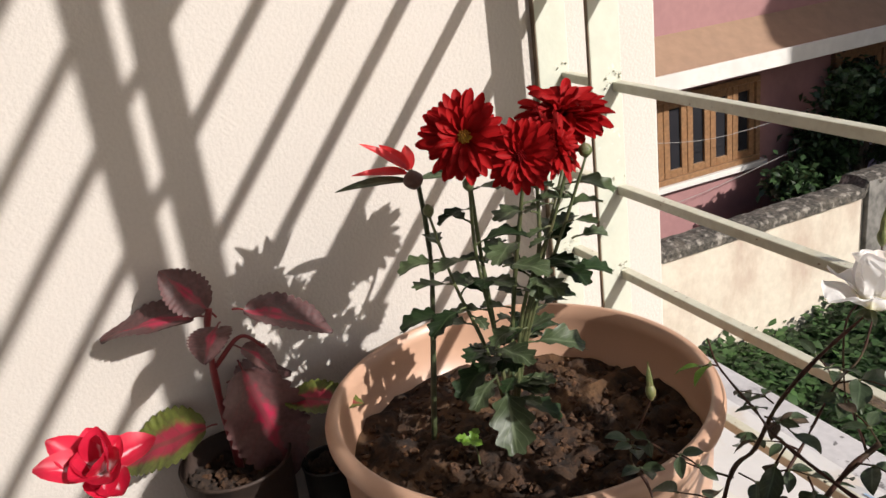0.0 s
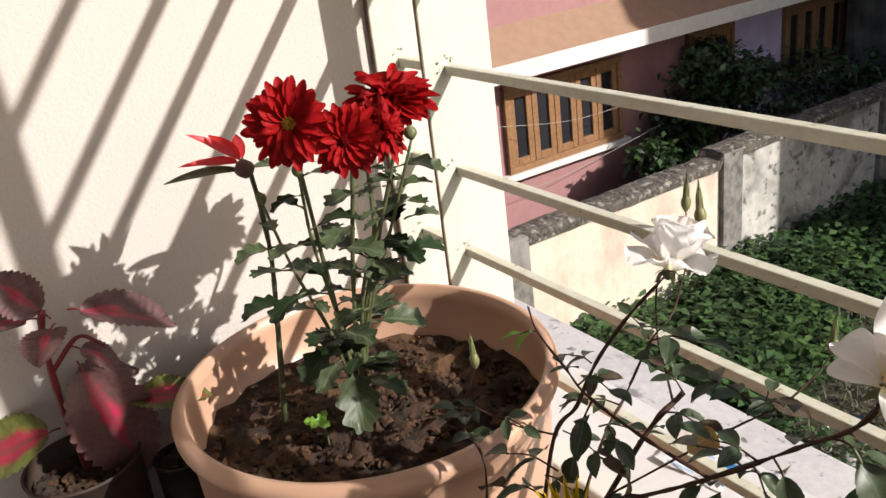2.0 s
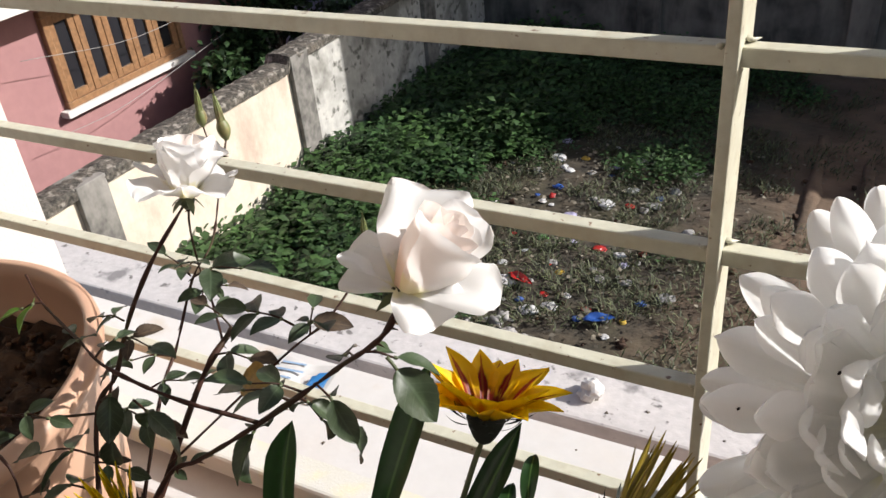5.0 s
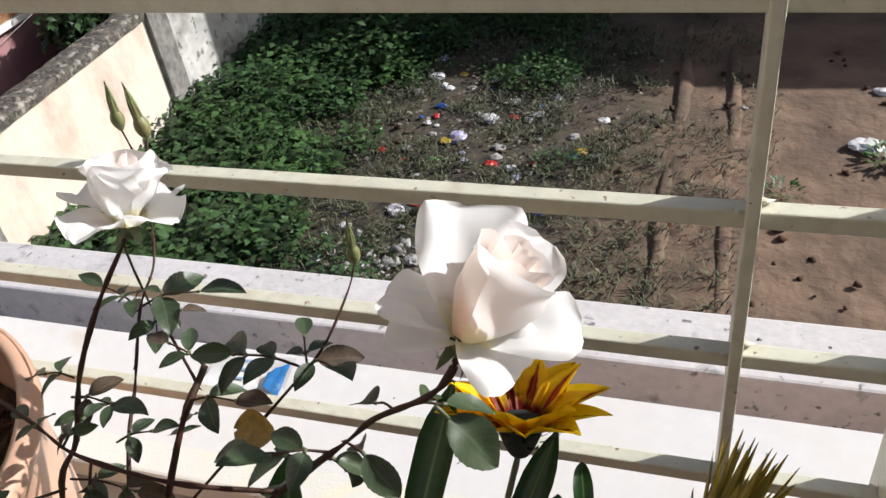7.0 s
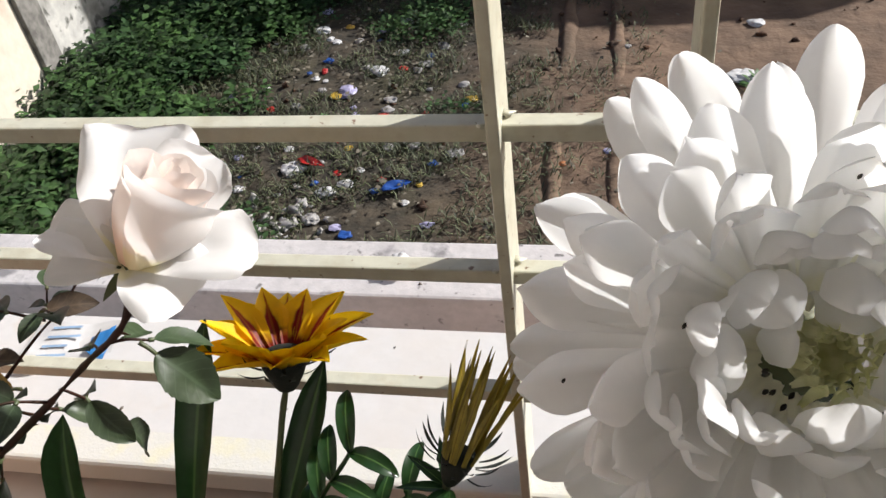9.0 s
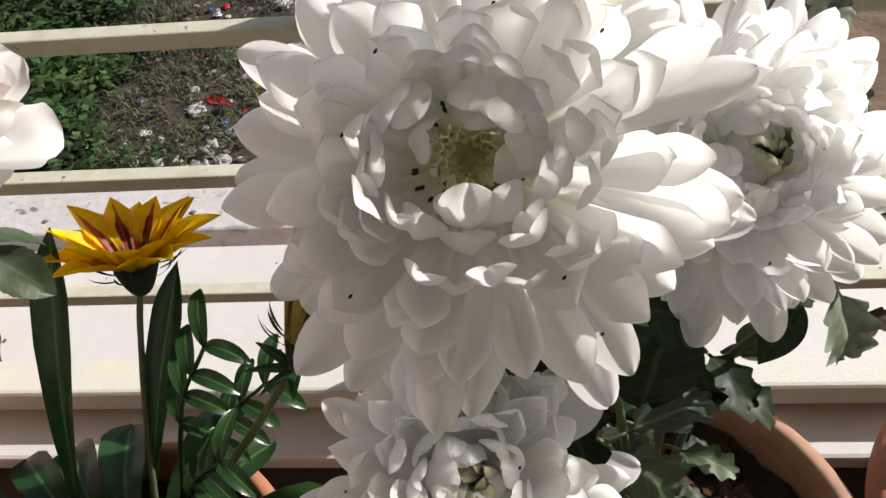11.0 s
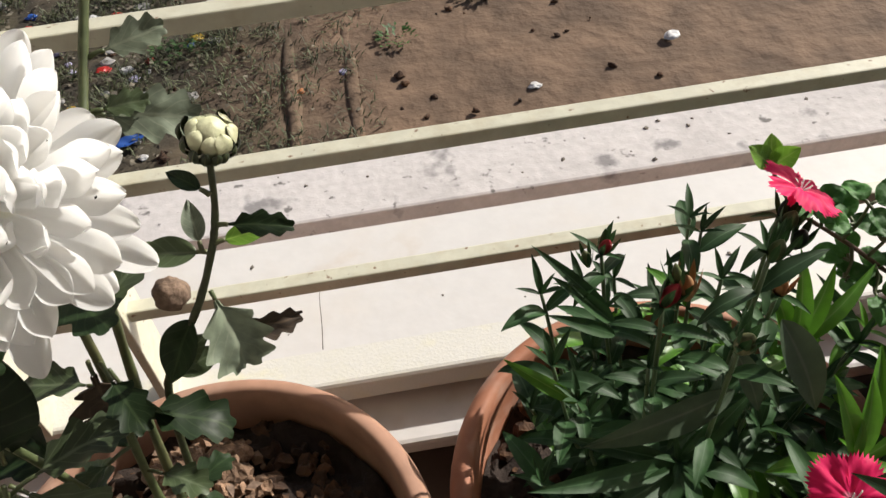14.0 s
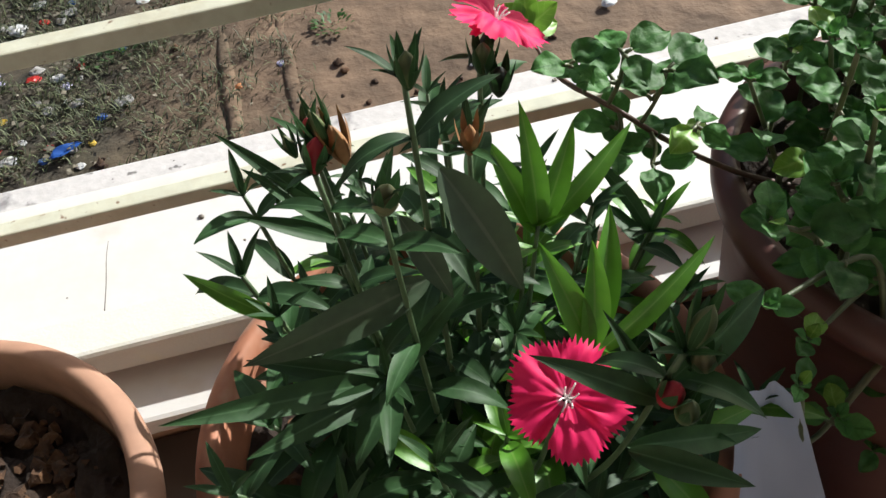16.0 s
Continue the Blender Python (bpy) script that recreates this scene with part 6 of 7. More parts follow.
def dia_shoot(tip, pairs, size, young=False, tuft=5):
    """A jointed stem with arching leaves in crossed pairs and a tuft of narrow ones at its end."""
    tip = Vector(tip)
    out = Vector((tip.x, tip.y, 0)) - Vector((DB.x, DB.y, 0))
    base = DB + out * 0.45
    pa = stem(dia, [base, base + Vector((out.x * 0.35, out.y * 0.35, (tip.z - DB.z) * 0.5)), tip], 0.0015, 0.0010, M_dia_stem)
    turn = rng.random() * 3.14
    for k in range(pairs):
        u = 0.35 + 0.58 * k / max(1, pairs - 1)
        p = pa[int(u * (len(pa) - 1))]
        a = turn + k * 1.45
        for sg in (0, math.pi):
            d = Vector((math.cos(a + sg), math.sin(a + sg), rng.uniform(0.25, 0.9)))
            ln = size * rng.uniform(0.75, 1.2) * (1.15 - 0.35 * u)
            dia_leaf(p, d, (-d.x * 0.5, -d.y * 0.5, 1), ln, ln * rng.uniform(0.25, 0.33), M_dia_bright if young or rng.random() < 0.07 else M_dia_leaf, rng.uniform(0.7, 1.5))
    for k in range(tuft):
        a = k * 2.4 + rng.random()
        ln = size * rng.uniform(0.35, 0.6)
        dia_leaf(pa[-1], (math.cos(a), math.sin(a), rng.uniform(0.5, 1.8)), (-math.cos(a), -math.sin(a), 0.8), ln, ln * 0.20, M_dia_bright if young else M_dia_leaf, rng.uniform(0.2, 0.7))


M_dia_stem = mat("pale_green_stem", (0.10, 0.16, 0.07), 0.5, 0.3, 120, 0.2)
for tip, pairs, size in ((tuple(e1), 4, 0.036), (tuple(e2), 2, 0.040), ((1.143, -0.185, 0.214), 5, 0.036), ((1.107, -0.099, 0.128), 4, 0.034), ((1.110, -0.172, 0.176), 4, 0.034), ((1.128, -0.206, 0.188), 4, 0.034), ((1.163, -0.170, 0.168), 4, 0.036), ((1.117, -0.205, 0.095), 3, 0.046), ((1.079, -0.165, 0.098), 3, 0.034), ((1.202, -0.262, 0.158), 2, 0.034), ((1.256, -0.13, 0.048), 3, 0.036)):
    dia_shoot(tip, pairs, size)
for tip in ((1.190, -0.160, 0.108), (1.190, -0.224, 0.110)):
    dia_shoot(tip, 2, 0.040, True, 3)
for k in range(30):
    a, q = k * 2.4, 0.125 * math.sqrt((k + 0.6) / 30)
    dia_shoot((1.155 + q * math.cos(a), -0.18 + q * math.sin(a), rng.uniform(0.03, 0.10) - 0.25 * q), 4, 0.044, k % 9 == 2, 4)
for k in range(14):
    a = k * 2.4
    dia_shoot((1.14 + 0.085 * math.cos(a) * math.sqrt((k + 1) / 14), -0.125 + 0.05 * math.sin(a), rng.uniform(0.06, 0.125)), 4, 0.038, k == 5, 4)
# long leaves that stand out: two broad dark ones, the rest narrow or young
for b, t, w, m in (((1.148, -0.198, 0.190), (1.168, -0.222, 0.146), 0.0165, M_dia_dark), ((1.140, -0.195, 0.136), (1.074, -0.217, 0.128), 0.0150, M_dia_dark), ((1.133, -0.196, 0.172), (1.145, -0.214, 0.143), 0.0100, M_dia_dark), ((1.189, -0.225, 0.110), (1.178, -0.217, 0.156), 0.011, M_dia_bright), ((1.189, -0.225, 0.110), (1.196, -0.216, 0.150), 0.011, M_dia_bright), ((1.190, -0.223, 0.110), (1.209, -0.200, 0.150), 0.012, M_dia_bright), ((1.191, -0.225, 0.108), (1.243, -0.216, 0.133), 0.009, M_dia_bright),
                   ((1.189, -0.160, 0.104), (1.176, -0.155, 0.150), 0.011, M_dia_bright), ((1.190, -0.160, 0.104), (1.191, -0.155, 0.160), 0.011, M_dia_bright), ((1.191, -0.158, 0.104), (1.212, -0.150, 0.143), 0.011, M_dia_bright), ((1.193, -0.158, 0.104), (1.240, -0.145, 0.130), 0.010, M_dia_bright), ((1.079, -0.165, 0.096), (1.045, -0.150, 0.115), 0.008, M_dia_bright)):
    d = Vector(t) - Vector(b)
    young = m is M_dia_bright
    leaf(dia, b, d + Vector((0, 0, 0.12 * d.length)), (0.1, -0.75, 0.65), d.length * 1.05, w, lance, m, 0.55, 0.35, nu=20, nv=3, wave=0.05)
for b, t, w in (((1.117, -0.205, 0.095), (1.050, -0.236, 0.130), 0.0110), ((1.117, -0.206, 0.094), (1.072, -0.240, 0.112), 0.0105), ((1.116, -0.204, 0.095), (1.066, -0.195, 0.105), 0.0085), ((1.117, -0.207, 0.095), (1.114, -0.245, 0.112), 0.009), ((1.118, -0.204, 0.096), (1.154, -0.198, 0.124), 0.009), ((1.192, -0.255, 0.093), (1.248, -0.260, 0.068), 0.0105), ((1.192, -0.256, 0.092), (1.225, -0.282, 0.088), 0.0105),
                ((1.200, -0.262, 0.145), (1.238, -0.250, 0.152), 0.0115), ((1.198, -0.260, 0.130), (1.162, -0.262, 0.163), 0.0085), ((1.200, -0.258, 0.120), (1.189, -0.240, 0.150), 0.0060), ((1.109, -0.120, 0.100), (1.072, -0.110, 0.145), 0.0075), ((1.110, -0.122, 0.096), (1.080, -0.120, 0.132), 0.0085), ((1.110, -0.125, 0.090), (1.076, -0.135, 0.120), 0.0080), ((1.256, -0.13, 0.048), (1.231, -0.12, 0.095), 0.0085)):
    d = Vector(t) - Vector(b)
    leaf(dia, b, d + Vector((0, 0, 0.22 * d.length)), (0.05, -0.55, 0.8), d.length * 1.06, w, lance, M_dia_leaf, 0.6, 0.40, nu=18, nv=3, wave=0.04)

M_pink_bud = mat("crimson_bud", (0.42, 0.012, 0.03), 0.5, 0.2, 200, 0.2)
M_dry_calyx = mat("dry_tan_calyx", (0.40, 0.20, 0.08), 0.7, 0.3, 200, 0.2)
for c, ln, wd, m in (((1.107, -0.099, 0.128), 0.016, 0.0065, M_pink_bud), ((1.110, -0.172, 0.176), 0.018, 0.0080, M_pink_bud), ((1.198, -0.262, 0.132), 0.014, 0.0085, M_pink_bud), ((1.100, -0.101, 0.122), 0.013, 0.0055, M_bud), ((1.204, -0.262, 0.160), 0.018, 0.0075, M_bud), ((1.210, -0.262, 0.146), 0.016, 0.0075, M_bud), ((1.206, -0.263, 0.118), 0.014, 0.0080, M_bud), ((1.144, -0.185, 0.212), 0.015, 0.0065, M_bud), ((1.128, -0.206, 0.185), 0.013, 0.0085, M_bud),
                     ((1.121, -0.171, 0.176), 0.018, 0.0065, M_dry_calyx), ((1.163, -0.170, 0.166), 0.015, 0.0055, M_dry_calyx), ((1.117, -0.170, 0.182), 0.018, 0.0050, M_bud), ((1.176, -0.142, 0.176), 0.017, 0.0075, M_bud), ((1.180, -0.148, 0.170), 0.015, 0.0075, M_dark_calyx)):
    bud(dia, c, (rng.uniform(-0.3, 0.3), rng.uniform(-0.3, 0.1), 1), ln, wd, m, 6, m if m is M_dry_calyx else M_dia_leaf, slen=1.25, spread=0.45)

# mint spilling from a dark pot
rng = random.Random(71)
pot("flower_pot", "dark red pot overflowing with mint", (1.415, -0.15), 0.125, 0.06, 0.09, SH, 0.012, M_dark_pot, 0.03, M_dark_soil, lip=0.02, rng=18, nclod=30)
mint = thing("mint", (1.40, -0.15, 0.03), "dense green mint with crinkled rounded leaves", "herb")
MB = Vector((1.40, -0.14, 0.035))


def mint_leaf(p, d, ln, n):
    ln *= 0.9
    leaf(mint, p, d, n, ln, ln * rng.uniform(0.74, 0.90), toothed, M_mint_leaf if rng.random() < 0.93 else M_bright_leaf, rng.uniform(0.3, 0.9), 0.22, nu=14, nv=4, wave=0.16, stalk=ln * 0.2, seed=rng.random() * 50)


def mint_shoot(tip, mid, pairs, size, start=0.4):
    """A square stem with leaves in crossed pairs, closing in a rosette at its end."""
    tip = Vector(tip)
    b = MB + Vector((max(-0.07, min(0.07, tip.x - MB.x)), max(-0.08, min(0.08, tip.y - MB.y)), 0))
    pa = stem(mint, [b, mid or (b + tip) / 2 + Vector((0, 0, 0.015)), tip], 0.0016, 0.0011, M_stem)
    turn = rng.random() * 3.14
    for k in range(pairs):
        u = start + (1 - start) * k / max(1, pairs - 1)
        p = pa[int(u * (len(pa) - 1))]
        for sg in (0, math.pi):
            a = turn + k * 1.57 + sg
            top = k >= pairs - 2
            d = Vector((math.cos(a), math.sin(a), rng.uniform(0.25, 0.7) if top else rng.uniform(-0.1, 0.4)))
            mint_leaf(p, d, size * rng.uniform(0.85, 1.15) * (0.72 if k == pairs - 1 else 1.0), (-math.cos(a) * 0.3, -0.35 - math.sin(a) * 0.3, 1))
    for a in (0.5, 2.6, 4.7):
        mint_leaf(pa[-1], (math.cos(a), math.sin(a), 1.6), size * 0.42, (-math.cos(a), -math.sin(a), 0.6))


for tip, mid, pairs, size in (((1.299, -0.120, 0.122), (1.322, -0.125, 0.065), 4, 0.023), ((1.342, -0.110, 0.126), (1.352, -0.115, 0.07), 5, 0.024), ((1.275, -0.190, 0.112), None, 4, 0.023), ((1.308, -0.180, 0.113), None, 4, 0.024), ((1.341, -0.160, 0.100), None, 4, 0.024), ((1.262, -0.218, 0.098), (1.32, -0.2, 0.085), 3, 0.020), ((1.285, -0.220, 0.068), (1.33, -0.2, 0.065), 2, 0.019),
                              ((1.267, -0.243, 0.078), (1.290, -0.238, 0.012), 2, 0.016), ((1.302, -0.235, 0.022), (1.32, -0.22, 0.0), 2, 0.018), ((1.342, -0.230, -0.040), (1.355, -0.215, 0.0), 2, 0.019), ((1.383, -0.080, 0.118), None, 5, 0.024)):
    mint_shoot(tip, mid, pairs, size)
# a runner along the ledge with small side shoots, and its bright tip
run = stem(mint, [(1.35, -0.125, 0.04), (1.31, -0.12, 0.060), (1.276, -0.112, 0.082), (1.246, -0.105, 0.108), (1.226, -0.075, 0.112), (1.219, -0.052, 0.124)], 0.0017, 0.0010, M_red_brown)
for u, up, size in ((0.42, (0.0, -0.01, 0.022), 0.018), (0.55, (0.01, 0.0, 0.028), 0.022), (0.64, (0.004, -0.004, 0.030), 0.022), (0.72, (-0.008, 0.0, 0.018), 0.017), (0.50, (-0.004, -0.014, -0.008), 0.019), (0.60, (-0.006, -0.012, -0.012), 0.018)):
    p = run[int(u * (len(run) - 1))]
    e = p + Vector(up)
    stem(mint, [p, (p + e) / 2 + Vector((0.002, 0, 0)), e], 0.0011, 0.0009)
    a0 = rng.random() * 3
    for k in range(5):
        a = a0 + k * 1.57
        q = p + (e - p) * (0.45 if k < 2 else 1.0)
        mint_leaf(q, (math.cos(a), math.sin(a), rng.uniform(-0.1, 0.6)), size * rng.uniform(0.8, 1.15), (-math.cos(a) * 0.3, -0.4, 1))
for d in ((-0.5, 0.2, 0.6), (0.6, -0.1, 0.6), (0.1, 0.5, 0.9), (0.7, 0.2, -0.1)):
    leaf(mint, run[-1], d, (0, -0.6, 1), 0.019, 0.014, toothed, M_bright_leaf, 0.3, 0.2)
# the crowd behind
for k in range(30):
    a, q = k * 2.4, 0.11 * math.sqrt((k + 0.5) / 30)
    mint_shoot((1.415 + q * math.cos(a), -0.145 + q * math.sin(a), 0.125 + rng.uniform(-0.045, 0.03) - 0.3 * max(0.0, -0.19 - (-0.145 + q * math.sin(a)))), None, 4, rng.uniform(0.019, 0.024))

# pale plastic strip between the pots
M_blue_plastic = mat("pale_blue_plastic", (0.58, 0.64, 0.84), 0.35, 0.06, 20, 0.1, translucent=0.2)
bm = bmesh.new()
blade(bm, (1.312, -0.236, -0.150), (-0.22, 0.06, 0.95), (-0.25, -0.9, 0.2), 0.225, 0.066, lambda u: 1.0 - 0.66 * u, -0.12, 0.35, 16, 5, wave=0.10, seed=3)
tagged(part("plastic_bag", bm, M_blue_plastic), "pale blue plastic bag edge tucked beside the pots", "plastic bag")


# ---- outdoors: weeds, shrubs, litter ----
M_weed = mat("weed_leaf", (0.070, 0.140, 0.036), 0.55, 0.4, 1.6, 0.0, color2=(0.042, 0.092, 0.030), island=0.65, translucent=0.3)
M_grass = mat("dry_grass", (0.105, 0.12, 0.05), 0.7, 0.4, 10, 0.0, color2=(0.045, 0.06, 0.022), island=0.6, translucent=0.15)
M_shrub = mat("shrub_leaf", (0.055, 0.105, 0.035), 0.42, 0.4, 8, 0.0, color2=(0.02, 0.045, 0.014), island=0.6, translucent=0.2)
M_bark = mat("grey_bark", (0.16, 0.12, 0.085), 0.9, 0.4, 25, 0.6)


def foliage(name, leaves, material):
    """One mesh of many small bent leaves. leaves: rows of position, direction, up, length, width."""
    vs, fs = [], []
    for p, d, u, ln, w in leaves:
        s = d.cross(u)
        if s.length < 1e-4:
            continue
        s.normalize()
        n = s.cross(d).normalized()
        k = len(vs)
        a, m, e = p, p + d * ln * 0.5 + n * ln * 0.10, p + d * ln - n * ln * 0.08
        vs += [a, m - s * w / 2, m + n * -0.06 * w, m + s * w / 2, e]
        fs += [(k, k + 2, k + 1), (k, k + 3, k + 2), (k + 1, k + 2, k + 4), (k + 2, k + 3, k + 4)]
    me = bpy.data.meshes.new(name)
    me.from_pydata([tuple(v) for v in vs], [], fs)
    me.materials.append(material)
    me.shade_smooth()
    return new(name, me)


rng = random.Random(101)
rows = []


def weed(x, y, h, n, size):
    g = GZ + 0.02
    for _ in range(n):
        a, q = rng.random() * 6.28, rng.random() ** 0.6 * h * 0.75
        z = g + h * rng.random() ** 0.7
        d = Vector((math.cos(a), math.sin(a), rng.uniform(-0.2, 0.6))).normalized()
        ln = size * rng.uniform(0.6, 1.35)
        rows.append((Vector((x + q * math.cos(a), y + q * math.sin(a), z)), d, Vector((rng.uniform(-0.4, 0.4), rng.uniform(-0.4, 0.4), 1)), ln, ln * rng.uniform(0.45, 0.75)))


for _ in range(5200):
    x, y = rng.uniform(-5.0, 0.6), rng.uniform(3.6, 11.5)
    near_wall = max(0.0, 1 - (x + 5.0) / 2.6)
    back_k = max(0.0, (y - 7.6) / 2.6)
    k = near_wall + back_k * max(0.0, 1 - (x + 3.2) / 4.5) + 1.0 * noise.noise((x * 0.8, y * 0.8, 9)) - 0.08 - 0.30 * max(0.0, x + 1.2)
    if k < 0.10 or rng.random() > min(1.0, 0.15 + k * 1.2):
        continue
    weed(x, y, 0.10 + (0.36 + 0.45 * max(0.0, noise.noise((x * 1.3, y * 1.3, 4)))) * min(k, 1.0) * rng.random(), int(12 + 16 * min(k, 1.0)), 0.105 if near_wall > 0.2 else 0.065)
tagged(foliage("weeds", rows, M_weed), "dense green weeds along the boundary wall", "weeds", kind="stuff")
rows = []
for _ in range(6500):
    x, y = rng.uniform(-4.6, 1.2), rng.uniform(3.2, 11.2)
    if rng.random() < (x + 1.0) / 2.6 or noise.noise((x * 1.1, y * 1.1, 2)) < -0.22:
        continue
    for _ in range(7):
        a = rng.random() * 6.28
        ln = rng.uniform(0.05, 0.15)
        rows.append((Vector((x + rng.gauss(0, 0.05), y + rng.gauss(0, 0.05), GZ + 0.01)), Vector((math.cos(a), math.sin(a), rng.uniform(0.3, 1.6))).normalized(), Vector((0.3, 0.2, 1)), ln, 0.012))
tagged(foliage("grass", rows, M_grass), "thin dry grass on the waste ground", "grass", kind="stuff")


def shrub(x, y, z0, h, r, n, seed):
    """A shrub: trunk, limbs and a ragged crown of leaves."""
    rg = random.Random(seed)
    top = thing("shrub", (x, y, z0), "dark green leafy shrub behind the boundary wall", "shrub", "shrubs")
    bm = bmesh.new()
    tips = []
    tube(bm, [(x, y, z0), (x + 0.05, y - 0.04, z0 + h * 0.4), (x, y + 0.05, z0 + h * 0.6)], 0.06, 0.04, 7)
    for k in range(11):
        a, e = k * 2.4, rg.uniform(0.2, 1.1)
        q = r * rg.uniform(0.5, 1.0)
        p = Vector((x + q * math.cos(a), y + 1.25 * q * math.sin(a), z0 + h * (0.5 + 0.5 * math.sin(e))))
        tube(bm, [(x, y, z0 + h * rg.uniform(0.3, 0.6)), (Vector((x, y, z0 + h * 0.6)) + p) / 2, p], 0.025, 0.007, 5)
        tips.append(p)
    hang(part("trunk", bm, M_bark, None), top)
    lv = []
    for k in range(n):
        t = tips[int(rg.random() * len(tips))]
        s = r * 0.27
        p = t + Vector((rg.gauss(0, s), rg.gauss(0, s), rg.gauss(0, s * 0.8)))
        if noise.noise(p * 2.2 + Vector((seed, 0, 0))) < -0.18:
            continue
        d = Vector((rg.gauss(0, 1), rg.gauss(0, 1), rg.gauss(-0.2, 0.6))).normalized()
        ln = rg.uniform(0.07, 0.14)
        lv.append((p, d, Vector((rg.gauss(0, 0.4), rg.gauss(0, 0.4), 1)), ln, ln * 0.55))
    hang(foliage("crown", lv, M_shrub), top)


shrub(-6.35, 8.05, GZ, 2.28, 0.50, 7500, 5)
shrub(-6.1, 8.75, GZ, 1.4, 0.45, 2600, 6)
shrub(-6.2, 10.3, GZ, 1.95, 0.60, 1500, 7)
shrub(-5.9, 11.8, GZ, 1.7, 0.7, 1600, 8)
shrub(-6.05, 7.0, GZ, 1.42, 0.40, 3800, 9)

tagged(foliage("leaf_litter", LITTER_LEAVES, M_withered), "dry brown leaf scraps on the soil of the pot", "leaf litter", kind="stuff")
M_scrap = mat("faded_scrap", (0.20, 0.175, 0.13), 0.8, 0.4, 20, 0.0, color2=(0.09, 0.075, 0.05), island=0.6)
M_tuft = mat("bright_weed", (0.075, 0.18, 0.035), 0.5, 0.4, 14, 0.0, island=0.4, translucent=0.3)
M_paper = mat("white_litter", (0.74, 0.73, 0.72), 0.6, 0.15, 30, 0.3, stain=0.6, stain_scale=12, stain_color=(0.45, 0.42, 0.38))
M_grey_litter = mat("grey_litter", (0.42, 0.40, 0.38), 0.8, 0.3, 30, 0.3)
M_blue_litter = mat("blue_litter", (0.03, 0.11, 0.42), 0.4, 0.2, 30, 0.2)
M_red_litter = mat("red_litter", (0.55, 0.03, 0.025), 0.4, 0.2, 30, 0.2)
M_orange_litter = mat("orange_litter", (0.62, 0.22, 0.07), 0.6, 0.2, 30, 0.2)
M_yellow_litter = mat("yellow_litter", (0.68, 0.45, 0.06), 0.5, 0.2, 30, 0.2)
M_lilac_litter = mat("lilac_litter", (0.50, 0.47, 0.68), 0.4, 0.2, 30, 0.2)
M_green_litter = mat("green_litter", (0.20, 0.50, 0.14), 0.4, 0.2, 30, 0.2)


def crumple(name, label, category, c, s, material, flat=0.55, seed=0, group="litter"):
    """A crumpled scrap."""
    bm = bmesh.new()
    bmesh.ops.create_icosphere(bm, subdivisions=3, radius=1)
    o = Vector((seed * 3.7, seed * 1.9, 5))
    for v in bm.verts:
        k = 1 + 0.5 * noise.noise(v.co * 1.3 + o) + 0.30 * abs(noise.noise(v.co * 3.1 + o)) + 0.12 * noise.noise(v.co * 7 + o)
        v.co = Vector((v.co.x * (0.8 + 0.5 * ((seed * 37) % 10) / 10), v.co.y * 0.9, v.co.z * flat)) * k * s
        v.co += Vector((c[0], c[1], c[2] + s * flat * 0.7))
    return tagged(part(name, bm, material, None, smooth=False), label, category, group)


LITTER = [(-1.55, 8.25, 0.13, M_paper), (-2.49, 8.1, 0.10, M_paper), (-1.63, 7.18, 0.12, M_paper), (-1.88, 6.79, 0.15, M_lilac_litter), (-1.21, 6.29, 0.07, M_paper), (-1.76, 5.95, 0.07, M_grey_litter), (-3.02, 5.07, 0.07, M_paper), (-2.51, 5.21, 0.06, M_paper), (-1.68, 5.17, 0.10, M_paper), (-2.6, 4.7, 0.09, M_paper), (-1.72, 4.8, 0.11, M_grey_litter),
          (1.95, 6.94, 0.16, M_paper), (-3.42, 8.55, 0.13, M_orange_litter), (-2.3, 7.07, 0.06, M_paper), (-2.02, 6.37, 0.06, M_green_litter), (-2.21, 5.8, 0.07, M_paper), (-1.77, 5.93, 0.05, M_red_litter), (-2.08, 5.5, 0.12, M_paper), (-0.62, 5.74, 0.09, M_grey_litter), (-2.52, 5.2, 0.06, M_paper), (-1.26, 5.84, 0.08, M_grey_litter), (-2.36, 6.55, 0.07, M_grey_litter),
          (-1.98, 6.72, 0.09, M_yellow_litter), (-3.05, 5.08, 0.11, M_grey_litter), (-3.35, 5.9, 0.08, M_paper), (-1.25, 5.2, 0.05, M_blue_litter), (-0.7, 6.9, 0.08, M_grey_litter), (-2.8, 6.9, 0.05, M_paper), (-0.95, 5.05, 0.05, M_paper), (-1.45, 5.5, 0.05, M_paper), (0.35, 5.6, 0.05, M_orange_litter), (2.3, 5.2, 0.06, M_paper), (3.6, 5.6, 0.08, M_paper), (0.9, 7.6, 0.05, M_grey_litter), (2.2, 8.0, 0.09, M_paper)]
rl = random.Random(88)
for _ in range(90):
    LITTER.append((rl.gauss(-1.75, 0.85), rl.uniform(4.2, 8.6), rl.uniform(0.03, 0.085), rl.choice([M_paper, M_paper, M_paper, M_grey_litter, M_grey_litter, M_grey_litter, M_lilac_litter, M_blue_litter, M_yellow_litter, M_red_litter])))
WORD = {M_paper.name: "crumpled white paper", M_lilac_litter.name: "crumpled lilac plastic bag", M_grey_litter.name: "grey weathered scrap", M_orange_litter.name: "orange plastic scrap", M_green_litter.name: "light green plastic scrap", M_red_litter.name: "red plastic scrap", M_yellow_litter.name: "yellow wrapper scrap", M_blue_litter.name: "blue plastic scrap"}
for k, (x, y, s, m) in enumerate(LITTER):
    crumple("litter", WORD[m.name] + " lying on the waste ground", "litter", (x, y, GZ), s * 0.72, m, 0.4, k)
